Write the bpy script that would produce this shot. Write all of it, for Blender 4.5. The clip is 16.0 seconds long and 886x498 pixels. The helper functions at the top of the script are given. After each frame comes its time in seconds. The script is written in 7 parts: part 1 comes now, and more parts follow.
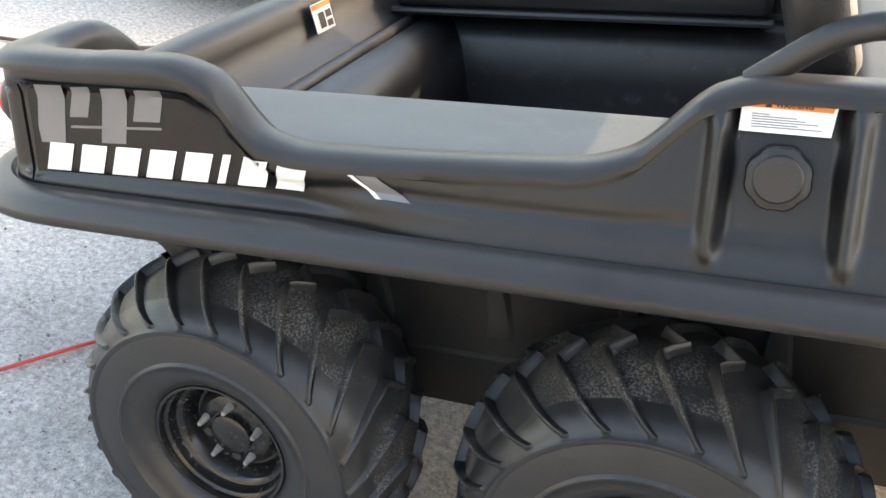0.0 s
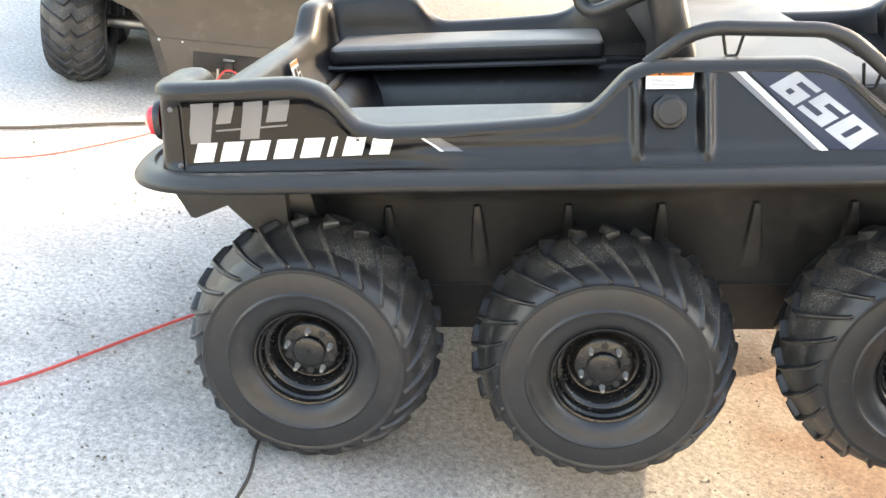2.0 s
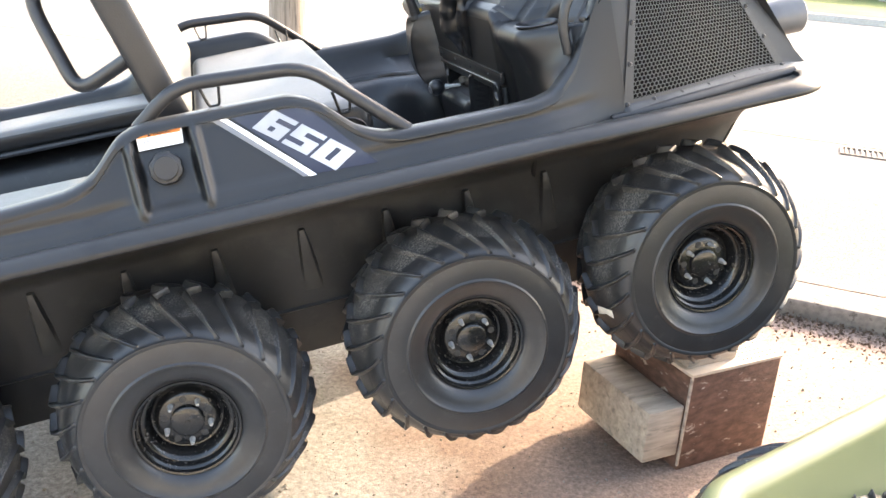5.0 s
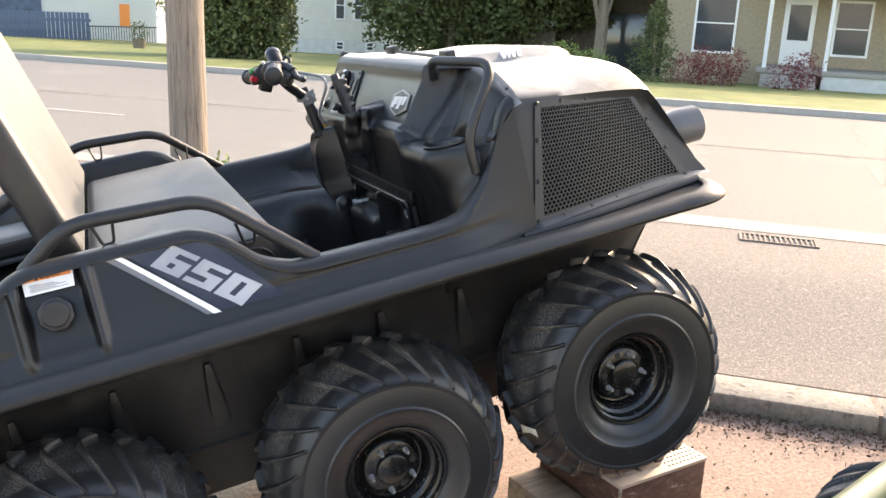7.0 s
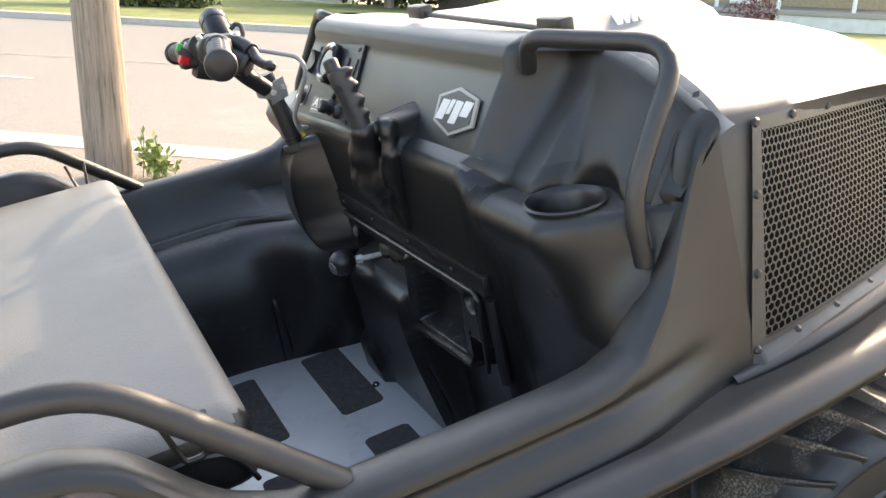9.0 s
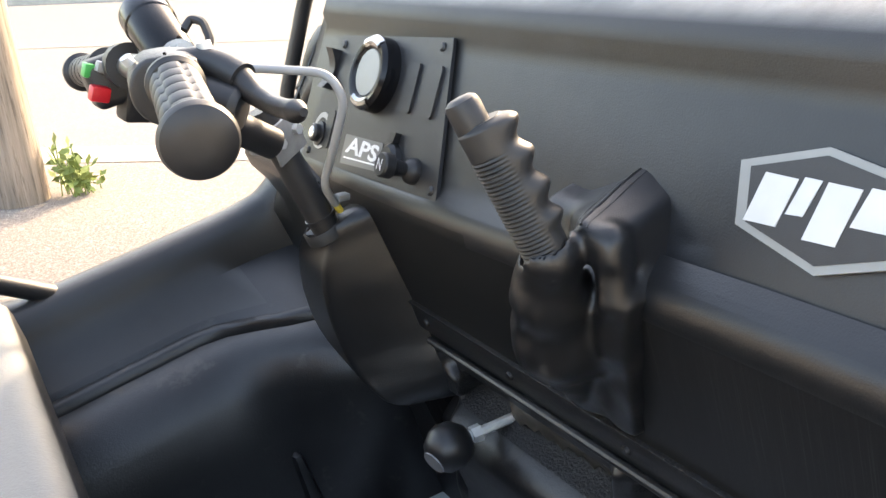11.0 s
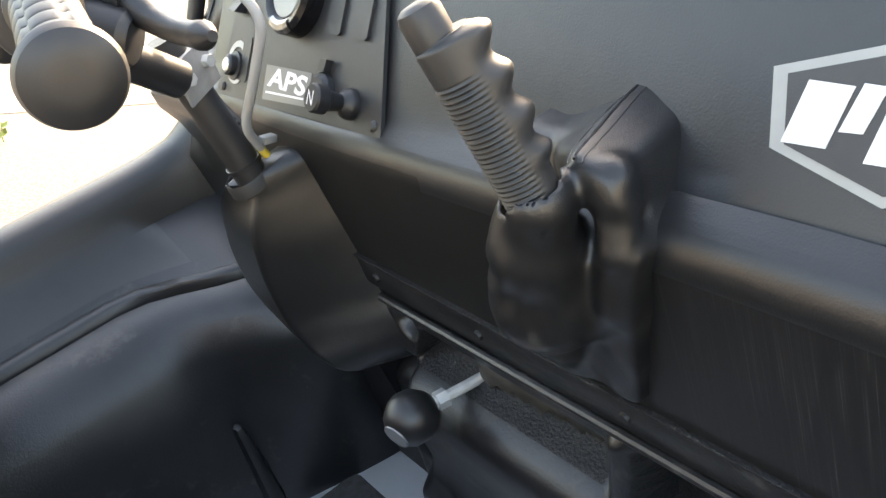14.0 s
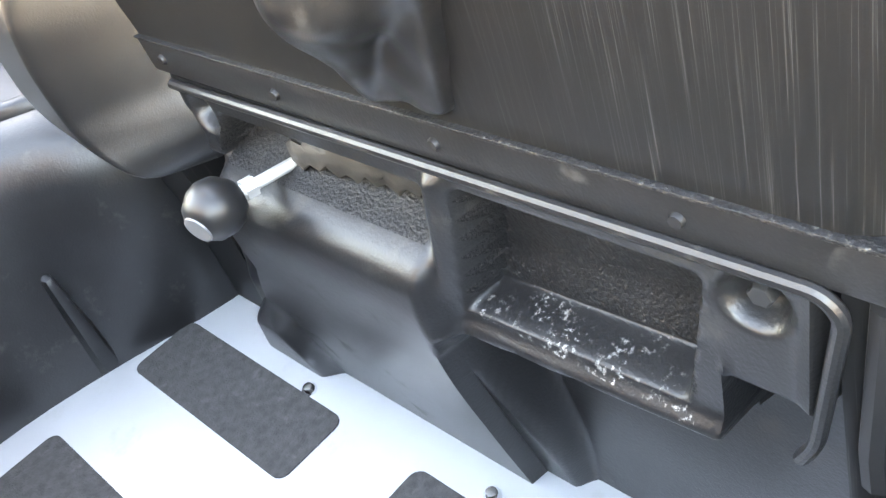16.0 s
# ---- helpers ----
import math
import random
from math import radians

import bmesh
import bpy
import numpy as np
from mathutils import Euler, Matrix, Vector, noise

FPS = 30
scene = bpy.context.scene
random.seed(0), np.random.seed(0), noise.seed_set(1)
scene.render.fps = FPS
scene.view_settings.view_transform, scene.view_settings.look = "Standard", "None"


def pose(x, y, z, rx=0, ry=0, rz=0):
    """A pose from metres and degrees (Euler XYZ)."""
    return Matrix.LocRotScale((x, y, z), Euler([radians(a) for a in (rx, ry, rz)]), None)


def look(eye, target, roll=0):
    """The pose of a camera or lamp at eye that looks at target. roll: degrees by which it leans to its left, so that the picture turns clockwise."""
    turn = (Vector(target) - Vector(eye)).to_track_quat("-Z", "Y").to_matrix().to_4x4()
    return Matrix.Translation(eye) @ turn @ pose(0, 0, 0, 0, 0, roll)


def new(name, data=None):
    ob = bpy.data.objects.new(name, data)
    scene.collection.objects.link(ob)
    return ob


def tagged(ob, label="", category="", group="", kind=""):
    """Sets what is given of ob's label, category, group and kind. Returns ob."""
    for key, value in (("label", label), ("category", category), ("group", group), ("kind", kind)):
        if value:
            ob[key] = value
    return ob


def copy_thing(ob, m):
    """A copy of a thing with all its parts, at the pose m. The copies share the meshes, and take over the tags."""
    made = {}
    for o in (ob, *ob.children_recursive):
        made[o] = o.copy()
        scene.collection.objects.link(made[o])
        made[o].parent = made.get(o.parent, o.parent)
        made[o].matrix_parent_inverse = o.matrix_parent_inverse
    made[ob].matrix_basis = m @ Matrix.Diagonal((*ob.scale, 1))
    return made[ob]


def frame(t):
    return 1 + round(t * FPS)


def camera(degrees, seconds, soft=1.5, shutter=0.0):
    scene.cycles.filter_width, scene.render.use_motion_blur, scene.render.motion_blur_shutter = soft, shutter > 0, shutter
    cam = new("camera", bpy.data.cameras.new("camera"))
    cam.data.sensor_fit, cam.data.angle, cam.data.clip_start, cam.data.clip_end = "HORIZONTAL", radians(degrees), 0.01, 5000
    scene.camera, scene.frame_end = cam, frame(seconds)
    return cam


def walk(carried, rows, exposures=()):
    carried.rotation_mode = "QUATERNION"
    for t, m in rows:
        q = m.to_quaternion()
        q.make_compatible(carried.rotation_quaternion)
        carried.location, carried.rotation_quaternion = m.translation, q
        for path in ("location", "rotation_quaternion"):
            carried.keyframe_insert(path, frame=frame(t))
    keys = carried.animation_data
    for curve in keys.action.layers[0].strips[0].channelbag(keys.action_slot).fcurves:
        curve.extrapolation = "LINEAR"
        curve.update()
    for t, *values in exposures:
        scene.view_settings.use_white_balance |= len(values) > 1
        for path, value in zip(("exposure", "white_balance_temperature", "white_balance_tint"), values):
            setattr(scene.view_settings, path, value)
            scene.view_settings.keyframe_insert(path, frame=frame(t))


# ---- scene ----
cam = camera(52.65, 16.0)
# The vehicle stands nose up: BODY lays its own frame (x ahead, y to its left, z up from the rear hub) into the world.
PITCH, LEFT_LOW, LIFT = 11.8, 3.15, 0.285
BODY = pose(0, 0, LIFT, 0, -PITCH, 0) @ pose(0, 0, 0, -LEFT_LOW, 0, 0)
# seconds, eye, target, roll, in the vehicle's frame
PATH = [
    (0, (0.8107, -1.0101, 1.0002), (0.1437, 0.6364, 0.0814), -2.98),
    (0.5, (0.8243, -1.3397, 1.0344), (0.2810, 0.3741, 0.1581), -6.61),
    (1, (0.7456, -1.5651, 1.0648), (0.2804, 0.2087, 0.2666), -4.19),
    (1.5, (0.5491, -1.7793, 1.0754), (0.3044, 0.0513, 0.3080), -4.01),
    (2, (0.5610, -1.8824, 1.0622), (0.3371, -0.0449, 0.3048), -3.00),
    (2.5, (0.6386, -1.9385, 1.0536), (0.3713, -0.0955, 0.3244), -4.15),
    (3, (0.7129, -1.9741, 1.0505), (0.5371, -0.1184, 0.3254), -5.73),
    (3.5, (0.7932, -1.9905, 1.0537), (0.7245, -0.1251, 0.3355), -6.56),
    (4, (0.8507, -2.0107, 1.0470), (0.9494, -0.1472, 0.3276), -7.92),
    (4.5, (0.9374, -2.0127, 1.0626), (1.1931, -0.1708, 0.3262), -8.97),
    (5, (0.9754, -2.0054, 1.0594), (1.3553, -0.1840, 0.3256), -9.65),
    (5.2, (1.0035, -2.0123, 1.0582), (1.4038, -0.1936, 0.3288), -9.85),
    (5.5, (1.0280, -2.0241, 1.0601), (1.4560, -0.2065, 0.3451), -9.97),
    (5.8, (1.0372, -2.0369, 1.0675), (1.4982, -0.2176, 0.3804), -9.93),
    (6.1, (1.0354, -2.0415, 1.0787), (1.5331, -0.2198, 0.4258), -9.82),
    (6.4, (1.0272, -2.0289, 1.0920), (1.5635, -0.2060, 0.4726), -9.75),
    (6.7, (1.0171, -1.9898, 1.1056), (1.5921, -0.1693, 0.5118), -9.83),
    (7, (1.0096, -1.9152, 1.1178), (1.6219, -0.1027, 0.5347), -10.15),
    (7.3, (1.0091, -1.7960, 1.1269), (1.6555, 0.0009, 0.5324), -10.83),
    (7.5, (1.0129, -1.6755, 1.1327), (1.6859, 0.1046, 0.5175), -11.57),
    (8, (0.9825, -1.4368, 1.1378), (1.7722, 0.2671, 0.4501), -12.08),
    (8.5, (1.0966, -1.1287, 1.0983), (1.8558, 0.5648, 0.3528), -11.60),
    (9, (1.1970, -0.8118, 1.1008), (1.8940, 0.9195, 0.3820), -11.01),
    (9.5, (1.2472, -0.4964, 1.1114), (1.9551, 1.2033, 0.3305), -13.83),
    (9.7, (1.2570, -0.3695, 1.0807), (1.9957, 1.3213, 0.3090), -13.25),
    (10, (1.2721, -0.2315, 1.0543), (2.0379, 1.4480, 0.2839), -13.00),
    (10.3, (1.2922, -0.1200, 1.0456), (2.0688, 1.5475, 0.2605), -13.47),
    (10.6, (1.3150, -0.0316, 1.0496), (2.0912, 1.6235, 0.2395), -14.45),
    (10.9, (1.3381, 0.0370, 1.0613), (2.1077, 1.6800, 0.2214), -15.70),
    (11.2, (1.3591, 0.0890, 1.0757), (2.1210, 1.7206, 0.2068), -16.98),
    (11.5, (1.3756, 0.1278, 1.0878), (2.1339, 1.7493, 0.1963), -18.07),
    (11.8, (1.3852, 0.1566, 1.0927), (2.1489, 1.7699, 0.1905), -18.73),
    (12, (1.3897, 0.1774, 1.0924), (2.1631, 1.7847, 0.1878), -19.04),
    (12.5, (1.3989, 0.2162, 1.0882), (2.1906, 1.8072, 0.1705), -19.50),
    (13, (1.4016, 0.2095, 1.0922), (2.1946, 1.7983, 0.1720), -18.77),
    (13.5, (1.3997, 0.1964, 1.0673), (2.1869, 1.7772, 0.1285), -18.27),
    (14, (1.3840, 0.1705, 1.0258), (2.2037, 1.6835, 0.0066), -18.18),
    (14.5, (1.3774, 0.1590, 0.9805), (2.1714, 1.6214, -0.1290), -19.11),
    (15, (1.3849, 0.1616, 0.9268), (2.1938, 1.5587, -0.2538), -19.07),
    (15.5, (1.3896, 0.1677, 0.8920), (2.2415, 1.4857, -0.3479), -18.78),
    (16, (1.3945, 0.1634, 0.8701), (2.2974, 1.4374, -0.3796), -18.92),
]
# seconds, stops, kelvin, tint: the clip's camera brightens as it looks down into the footwell
EXPOSURES = [(0.0, 2.7, 8700, 12), (1.0, 3.0, 8800, 11), (3.5, 3.12, 8600, 11), (4.0, 3.08, 8500, 12), (4.5, 3.28, 8300, 13), (5.0, 3.33, 8100, 13), (7.5, 2.22, 7900, 14), (8.5, 2.42, 8200, 12), (9.0, 2.65, 8400, 13), (9.5, 2.9, 8500, 13), (12.5, 3.12, 8900, 15), (13.5, 3.25, 9200, 13), (14.0, 3.5, 9300, 12), (14.5, 3.95, 9300, 11), (15.0, 5.2, 9600, 13), (15.5, 5.62, 9900, 14), (16.0, 5.75, 10000, 14)]
walk(cam, [(t, BODY @ look(eye, aim, roll)) for t, eye, aim, roll in PATH], EXPOSURES)
# ---- end of walk ----

# ---- sky, sun ----
world = bpy.data.worlds.new("sky")
scene.world = world
world.use_nodes = True
wn = world.node_tree
SUN_AZ, SUN_EL = math.atan2(0.45, 0.89), radians(27.0)
sky = wn.nodes.new("ShaderNodeTexSky")
sky.sky_type, sky.sun_disc = "NISHITA", False
sky.sun_elevation, sky.sun_rotation = SUN_EL, math.pi / 2 - SUN_AZ
sky.air_density, sky.dust_density = 1.0, 2.0
wn.links.new(sky.outputs[0], wn.nodes["Background"].inputs[0])
wn.nodes["Background"].inputs[1].default_value = 0.15
SUN_WAY = Vector((math.cos(SUN_AZ) * math.cos(SUN_EL), math.sin(SUN_AZ) * math.cos(SUN_EL), math.sin(SUN_EL)))
sun = new("sun", bpy.data.lights.new("sun", "SUN"))
sun.data.energy, sun.data.angle, sun.data.color = 1.3, radians(0.6), (1.0, 0.89, 0.76)
sun.matrix_world = look(SUN_WAY * 40, (0, 0, 0))


# ---- materials ----
def material(name, colour, rough=0.5, metal=0.0, var=0.15, scale=30.0, bump=0.0, bump_scale=200.0, spot=None, spot_scale=6.0, spot_cut=0.55, spot_rough=None,
             coat=0.0, spec=0.5, spot_soft=0.12, stretch=None, patchy=None, spot_detail=9):
    """Two scales of colour change, fine relief, and stains or dust of a second colour."""
    m = bpy.data.materials.new(name)
    m.use_nodes = True
    n, l = m.node_tree.nodes, m.node_tree.links
    b = n["Principled BSDF"]
    b.inputs["Roughness"].default_value, b.inputs["Metallic"].default_value = rough, metal
    b.inputs["Coat Weight"].default_value, b.inputs["Specular IOR Level"].default_value = coat, spec
    co = n.new("ShaderNodeTexCoord")
    where = co.outputs["Object"]
    if stretch:
        mp = n.new("ShaderNodeMapping")
        mp.inputs["Scale"].default_value = stretch
        l.new(where, mp.inputs[0])
        where = mp.outputs[0]
    fine = n.new("ShaderNodeTexNoise")
    fine.inputs["Scale"].default_value, fine.inputs["Detail"].default_value = scale, 5
    l.new(where, fine.inputs["Vector"])
    ramp = n.new("ShaderNodeMapRange")
    ramp.inputs["From Min"].default_value, ramp.inputs["From Max"].default_value = 0.25, 0.75
    ramp.inputs["To Min"].default_value, ramp.inputs["To Max"].default_value = 1 - var, 1 + var
    l.new(fine.outputs[0], ramp.inputs[0])
    mul = n.new("ShaderNodeMix")
    mul.data_type, mul.blend_type = "RGBA", "MULTIPLY"
    mul.inputs[0].default_value, mul.inputs[6].default_value = 1.0, (*colour, 1)
    l.new(ramp.outputs[0], mul.inputs[7])
    out = mul.outputs[2]
    if spot:
        st = n.new("ShaderNodeTexNoise")
        st.inputs["Scale"].default_value, st.inputs["Detail"].default_value, st.inputs["Roughness"].default_value = spot_scale, spot_detail, 0.68
        l.new(where, st.inputs["Vector"])
        cut = n.new("ShaderNodeMapRange")
        cut.inputs["From Min"].default_value, cut.inputs["From Max"].default_value = spot_cut, spot_cut + spot_soft
        l.new(st.outputs[0], cut.inputs[0])
        amount = cut.outputs[0]
        if patchy:
            big = n.new("ShaderNodeTexNoise")
            big.inputs["Scale"].default_value, big.inputs["Detail"].default_value = patchy, 4
            l.new(co.outputs["Object"], big.inputs["Vector"])
            wide = n.new("ShaderNodeMapRange")
            wide.inputs["From Min"].default_value, wide.inputs["From Max"].default_value = 0.42, 0.62
            l.new(big.outputs[0], wide.inputs[0])
            both = n.new("ShaderNodeMath")
            both.operation = "MULTIPLY"
            l.new(amount, both.inputs[0])
            l.new(wide.outputs[0], both.inputs[1])
            amount = both.outputs[0]
        mix = n.new("ShaderNodeMix")
        mix.data_type = "RGBA"
        mix.inputs[7].default_value = (*spot, 1)
        l.new(amount, mix.inputs[0])
        l.new(out, mix.inputs[6])
        out = mix.outputs[2]
        if spot_rough is not None:
            rr = n.new("ShaderNodeMapRange")
            rr.inputs["To Min"].default_value, rr.inputs["To Max"].default_value = rough, spot_rough
            l.new(amount, rr.inputs[0])
            l.new(rr.outputs[0], b.inputs["Roughness"])
    l.new(out, b.inputs["Base Color"])
    if bump:
        bn = n.new("ShaderNodeTexNoise")
        bn.inputs["Scale"].default_value, bn.inputs["Detail"].default_value = bump_scale, 4
        l.new(where, bn.inputs["Vector"])
        bp = n.new("ShaderNodeBump")
        bp.inputs["Strength"].default_value, bp.inputs["Distance"].default_value = bump, 0.002
        l.new(bn.outputs[0], bp.inputs["Height"])
        l.new(bp.outputs[0], b.inputs["Normal"])
    return m


PLASTIC = material("black_plastic", (0.0095, 0.0098, 0.0108), 0.33, var=0.2, scale=40, bump=0.13, bump_scale=650, spot=(0.023, 0.023, 0.0225), spot_scale=3, spot_cut=0.50, spot_soft=0.2, spot_rough=0.42)
TUB = material("black_tub_plastic", (0.012, 0.012, 0.013), 0.33, var=0.25, scale=30, bump=0.18, bump_scale=420, spot=(0.048, 0.046, 0.043), spot_scale=16, spot_cut=0.58, spot_rough=0.6)
SCUFFED = material("streaked_black_plastic", (0.006, 0.006, 0.0065), 0.46, var=0.2, scale=14, bump=0.05, bump_scale=60, spot=(0.070, 0.070, 0.069), spot_scale=1.0, spot_cut=0.587, spot_rough=0.7, stretch=(0.3, 1700, 7), spot_soft=0.2, spec=0.3, spot_detail=2)
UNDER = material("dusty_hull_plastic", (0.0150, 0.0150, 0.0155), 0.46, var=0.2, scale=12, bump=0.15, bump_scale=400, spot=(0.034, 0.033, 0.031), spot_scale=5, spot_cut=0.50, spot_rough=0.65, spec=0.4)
RUBBER = material("tyre_rubber", (0.0180, 0.0188, 0.0202), 0.36, spec=0.5, var=0.2, scale=25, bump=0.12, bump_scale=350, spot=(0.045, 0.043, 0.040), spot_scale=30, spot_cut=0.58, spot_rough=0.75)
RIM = material("black_rim_paint", (0.009, 0.009, 0.009), 0.20, var=0.2, scale=20, spot=(0.12, 0.112, 0.10), spot_scale=90, spot_cut=0.58, spot_rough=0.75, patchy=22)
STEEL = material("zinc_steel", (0.66, 0.66, 0.64), 0.40, metal=0.55, var=0.15, scale=60)
BLACK_TUBE = material("black_powder_coat", (0.018, 0.018, 0.019), 0.40, var=0.15, scale=50, bump=0.2, bump_scale=1500)
VINYL = material("black_vinyl", (0.012, 0.012, 0.013), 0.38, var=0.2, scale=14, bump=0.35, bump_scale=260)
GREY_VINYL = material("grey_vinyl", (0.145, 0.142, 0.134), 0.5, var=0.08, scale=10, bump=0.35, bump_scale=320, spot=(0.175, 0.17, 0.16), spot_scale=4, spot_cut=0.55)
LEATHER = material("black_leather_boot", (0.0085, 0.0085, 0.0092), 0.34, var=0.2, scale=20, bump=0.16, bump_scale=900, spot=(0.045, 0.043, 0.041), spot_scale=12, spot_cut=0.68, spot_rough=0.7)
GRIP = material("grey_rubber_grip", (0.018, 0.0178, 0.0178), 0.48, var=0.12, scale=60, bump=0.05, bump_scale=900)
ALUMINIUM = material("grey_floor_plate", (0.62, 0.63, 0.64), 0.40, metal=0.3, var=0.1, scale=5, bump=0.1, bump_scale=500, spot=(0.52, 0.52, 0.51), spot_scale=8, spot_cut=0.55)
PAD = material("grey_grip_tape", (0.055, 0.053, 0.052), 0.9, var=0.35, scale=90, bump=0.9, bump_scale=420, spot=(0.10, 0.095, 0.09), spot_scale=40, spot_cut=0.58)
WHITE_INK = material("white_vinyl_sticker", (0.80, 0.80, 0.80), 0.35, var=0.04, scale=8)
SILVER_INK = material("silver_vinyl_sticker", (0.36, 0.36, 0.37), 0.35, metal=0.2, var=0.25, scale=7)
GREY_INK = material("grey_vinyl_sticker", (0.15, 0.15, 0.155), 0.35, metal=0.2, var=0.15, scale=6)
GLOSS_BLACK = material("gloss_black_sticker", (0.006, 0.006, 0.007), 0.2, var=0.2, scale=5, spec=0.3)
VIOLET_INK = material("dark_violet_sticker", (0.022, 0.022, 0.034), 0.2, var=0.3, scale=9)
ORANGE_INK = material("orange_label_ink", (0.85, 0.27, 0.06), 0.45, var=0.05)
BLACK_INK = material("black_label_ink", (0.02, 0.02, 0.02), 0.5)
GREY_TEXT = material("grey_label_ink", (0.22, 0.22, 0.23), 0.5)
RED_LENS = material("red_lamp_lens", (0.70, 0.02, 0.03), 0.12, var=0.1, coat=0.6)
RED_BUTTON = material("red_button_plastic", (0.65, 0.02, 0.03), 0.35)
GREEN_BUTTON = material("green_button_plastic", (0.03, 0.35, 0.08), 0.35)
YELLOW_TAG = material("yellow_sleeve", (0.75, 0.55, 0.08), 0.4)
CLEAR_HOSE = material("grey_hose", (0.30, 0.30, 0.29), 0.3, var=0.1)
OLD_RUBBER = material("aged_brown_rubber", (0.030, 0.026, 0.022), 0.55, var=0.25, scale=40, bump=0.2, bump_scale=300, spot=(0.07, 0.062, 0.052), spot_scale=20, spot_cut=0.55)
CHROME = material("chrome", (0.75, 0.76, 0.77), 0.08, metal=1.0, var=0.05)
GRIP_BLACK = material("matt_black_rubber", (0.011, 0.011, 0.012), 0.46, var=0.15, scale=40, bump=0.05, bump_scale=900)
RUBBER_SMOOTH = material("smooth_black_ball", (0.012, 0.012, 0.013), 0.38, var=0.1, scale=30)
SATIN_STEEL = material("satin_steel_tube", (0.33, 0.33, 0.32), 0.38, metal=1.0, var=0.1, scale=40)
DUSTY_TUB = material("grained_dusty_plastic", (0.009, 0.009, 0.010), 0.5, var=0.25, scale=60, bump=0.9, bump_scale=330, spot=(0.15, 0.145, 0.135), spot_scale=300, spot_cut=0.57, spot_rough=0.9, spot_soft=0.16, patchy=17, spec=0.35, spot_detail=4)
CHALKY = material("chalk_dusted_plastic", (0.010, 0.010, 0.011), 0.40, var=0.2, scale=30, bump=0.2, bump_scale=400, spot=(0.34, 0.335, 0.32), spot_scale=190, spot_cut=0.54, spot_soft=0.10, spot_rough=0.9, patchy=26)
DIAL = material("dial_face", (0.22, 0.22, 0.21), 0.3, var=0.1)
TAN_HULL = material("brown_hull_plastic", (0.085, 0.073, 0.062), 0.5, var=0.12, scale=8, bump=0.15, bump_scale=300, spot=(0.12, 0.105, 0.09), spot_scale=5)
CAMO = material("winter_camouflage_plastic", (0.42, 0.42, 0.39), 0.45, var=0.1, scale=8, spot=(0.13, 0.115, 0.09), spot_scale=14, spot_cut=0.54, stretch=(1, 1, 0.35), spot_soft=0.04)
OLIVE = material("olive_green_plastic", (0.136, 0.156, 0.088), 0.34, var=0.08, scale=5, bump=0.15, bump_scale=500)
KERB = material("kerb_concrete", (0.25, 0.225, 0.19), 0.9, var=0.3, scale=40, bump=0.9, bump_scale=120, spot=(0.11, 0.096, 0.08), spot_scale=26, spot_cut=0.57, spot_soft=0.06)
ROAD = material("sun_bleached_asphalt", (0.168, 0.156, 0.140), 0.9, var=0.2, scale=60, bump=0.6, bump_scale=90, spot=(0.198, 0.184, 0.165), spot_scale=0.5)
CONCRETE = material("pale_concrete", (0.33, 0.305, 0.265), 0.9, var=0.14, scale=30, bump=0.5, bump_scale=120, spot=(0.26, 0.24, 0.21), spot_scale=2)
LAWN = material("mown_lawn", (0.125, 0.15, 0.035), 0.95, var=0.3, scale=3, bump=0.8, bump_scale=60, spot=(0.20, 0.19, 0.06), spot_scale=0.6, spot_cut=0.5)
LEAF = material("cedar_leaf", (0.082, 0.102, 0.034), 0.75, var=0.5, scale=2.0)
LEAF_LIGHT = material("bright_leaf", (0.21, 0.27, 0.075), 0.7, var=0.4, scale=3.0)
LEAF_RED = material("red_barberry_leaf", (0.16, 0.030, 0.035), 0.7, var=0.5, scale=3.0)
BARK = material("weathered_pole_wood", (0.23, 0.185, 0.145), 0.9, var=0.35, scale=6, bump=1.0, bump_scale=18, stretch=(9, 9, 0.5), spot=(0.10, 0.078, 0.06), spot_scale=7, spot_cut=0.52)
SIDING = material("cream_siding", (0.62, 0.60, 0.53), 0.7, var=0.05, scale=3)
FOUNDATION = material("whitewashed_foundation", (0.60, 0.60, 0.57), 0.9, var=0.1, scale=4)
BRICK = material("buff_brick", (0.34, 0.275, 0.19), 0.9, var=0.2, scale=12, bump=0.4, bump_scale=60)
ROOFING = material("grey_shingle", (0.14, 0.13, 0.125), 0.9, var=0.25, scale=8)
WINDOW_WHITE = material("white_window_trim", (0.78, 0.78, 0.76), 0.5, var=0.05)
PANE = material("dark_window_pane", (0.05, 0.06, 0.07), 0.08, var=0.2, spec=0.7)
GARAGE_BOARD = material("dark_brown_boards", (0.11, 0.085, 0.068), 0.8, var=0.25, scale=5)
TIN = material("pale_metal_cladding", (0.62, 0.62, 0.60), 0.45, metal=0.1, var=0.06)
BLUE_FENCE = material("blue_grey_boards", (0.085, 0.115, 0.175), 0.7, var=0.3, scale=4)
WOOD_OLD = material("weathered_timber", (0.36, 0.305, 0.25), 0.8, var=0.35, scale=8, bump=0.8, bump_scale=40, stretch=(1, 6, 6), spot=(0.19, 0.165, 0.14), spot_scale=6)
OSB = material("rust_brown_chipboard", (0.12, 0.062, 0.043), 0.75, var=0.5, scale=26, bump=0.9, bump_scale=60, spot=(0.44, 0.36, 0.30), spot_scale=11, spot_cut=0.60, stretch=(1, 1, 2.2), spot_soft=0.05)
PEG = material("perforated_board", (0.52, 0.42, 0.33), 0.7, var=0.1, scale=30)
RED_CORD = material("red_cord_rubber", (0.55, 0.07, 0.06), 0.5, var=0.1)
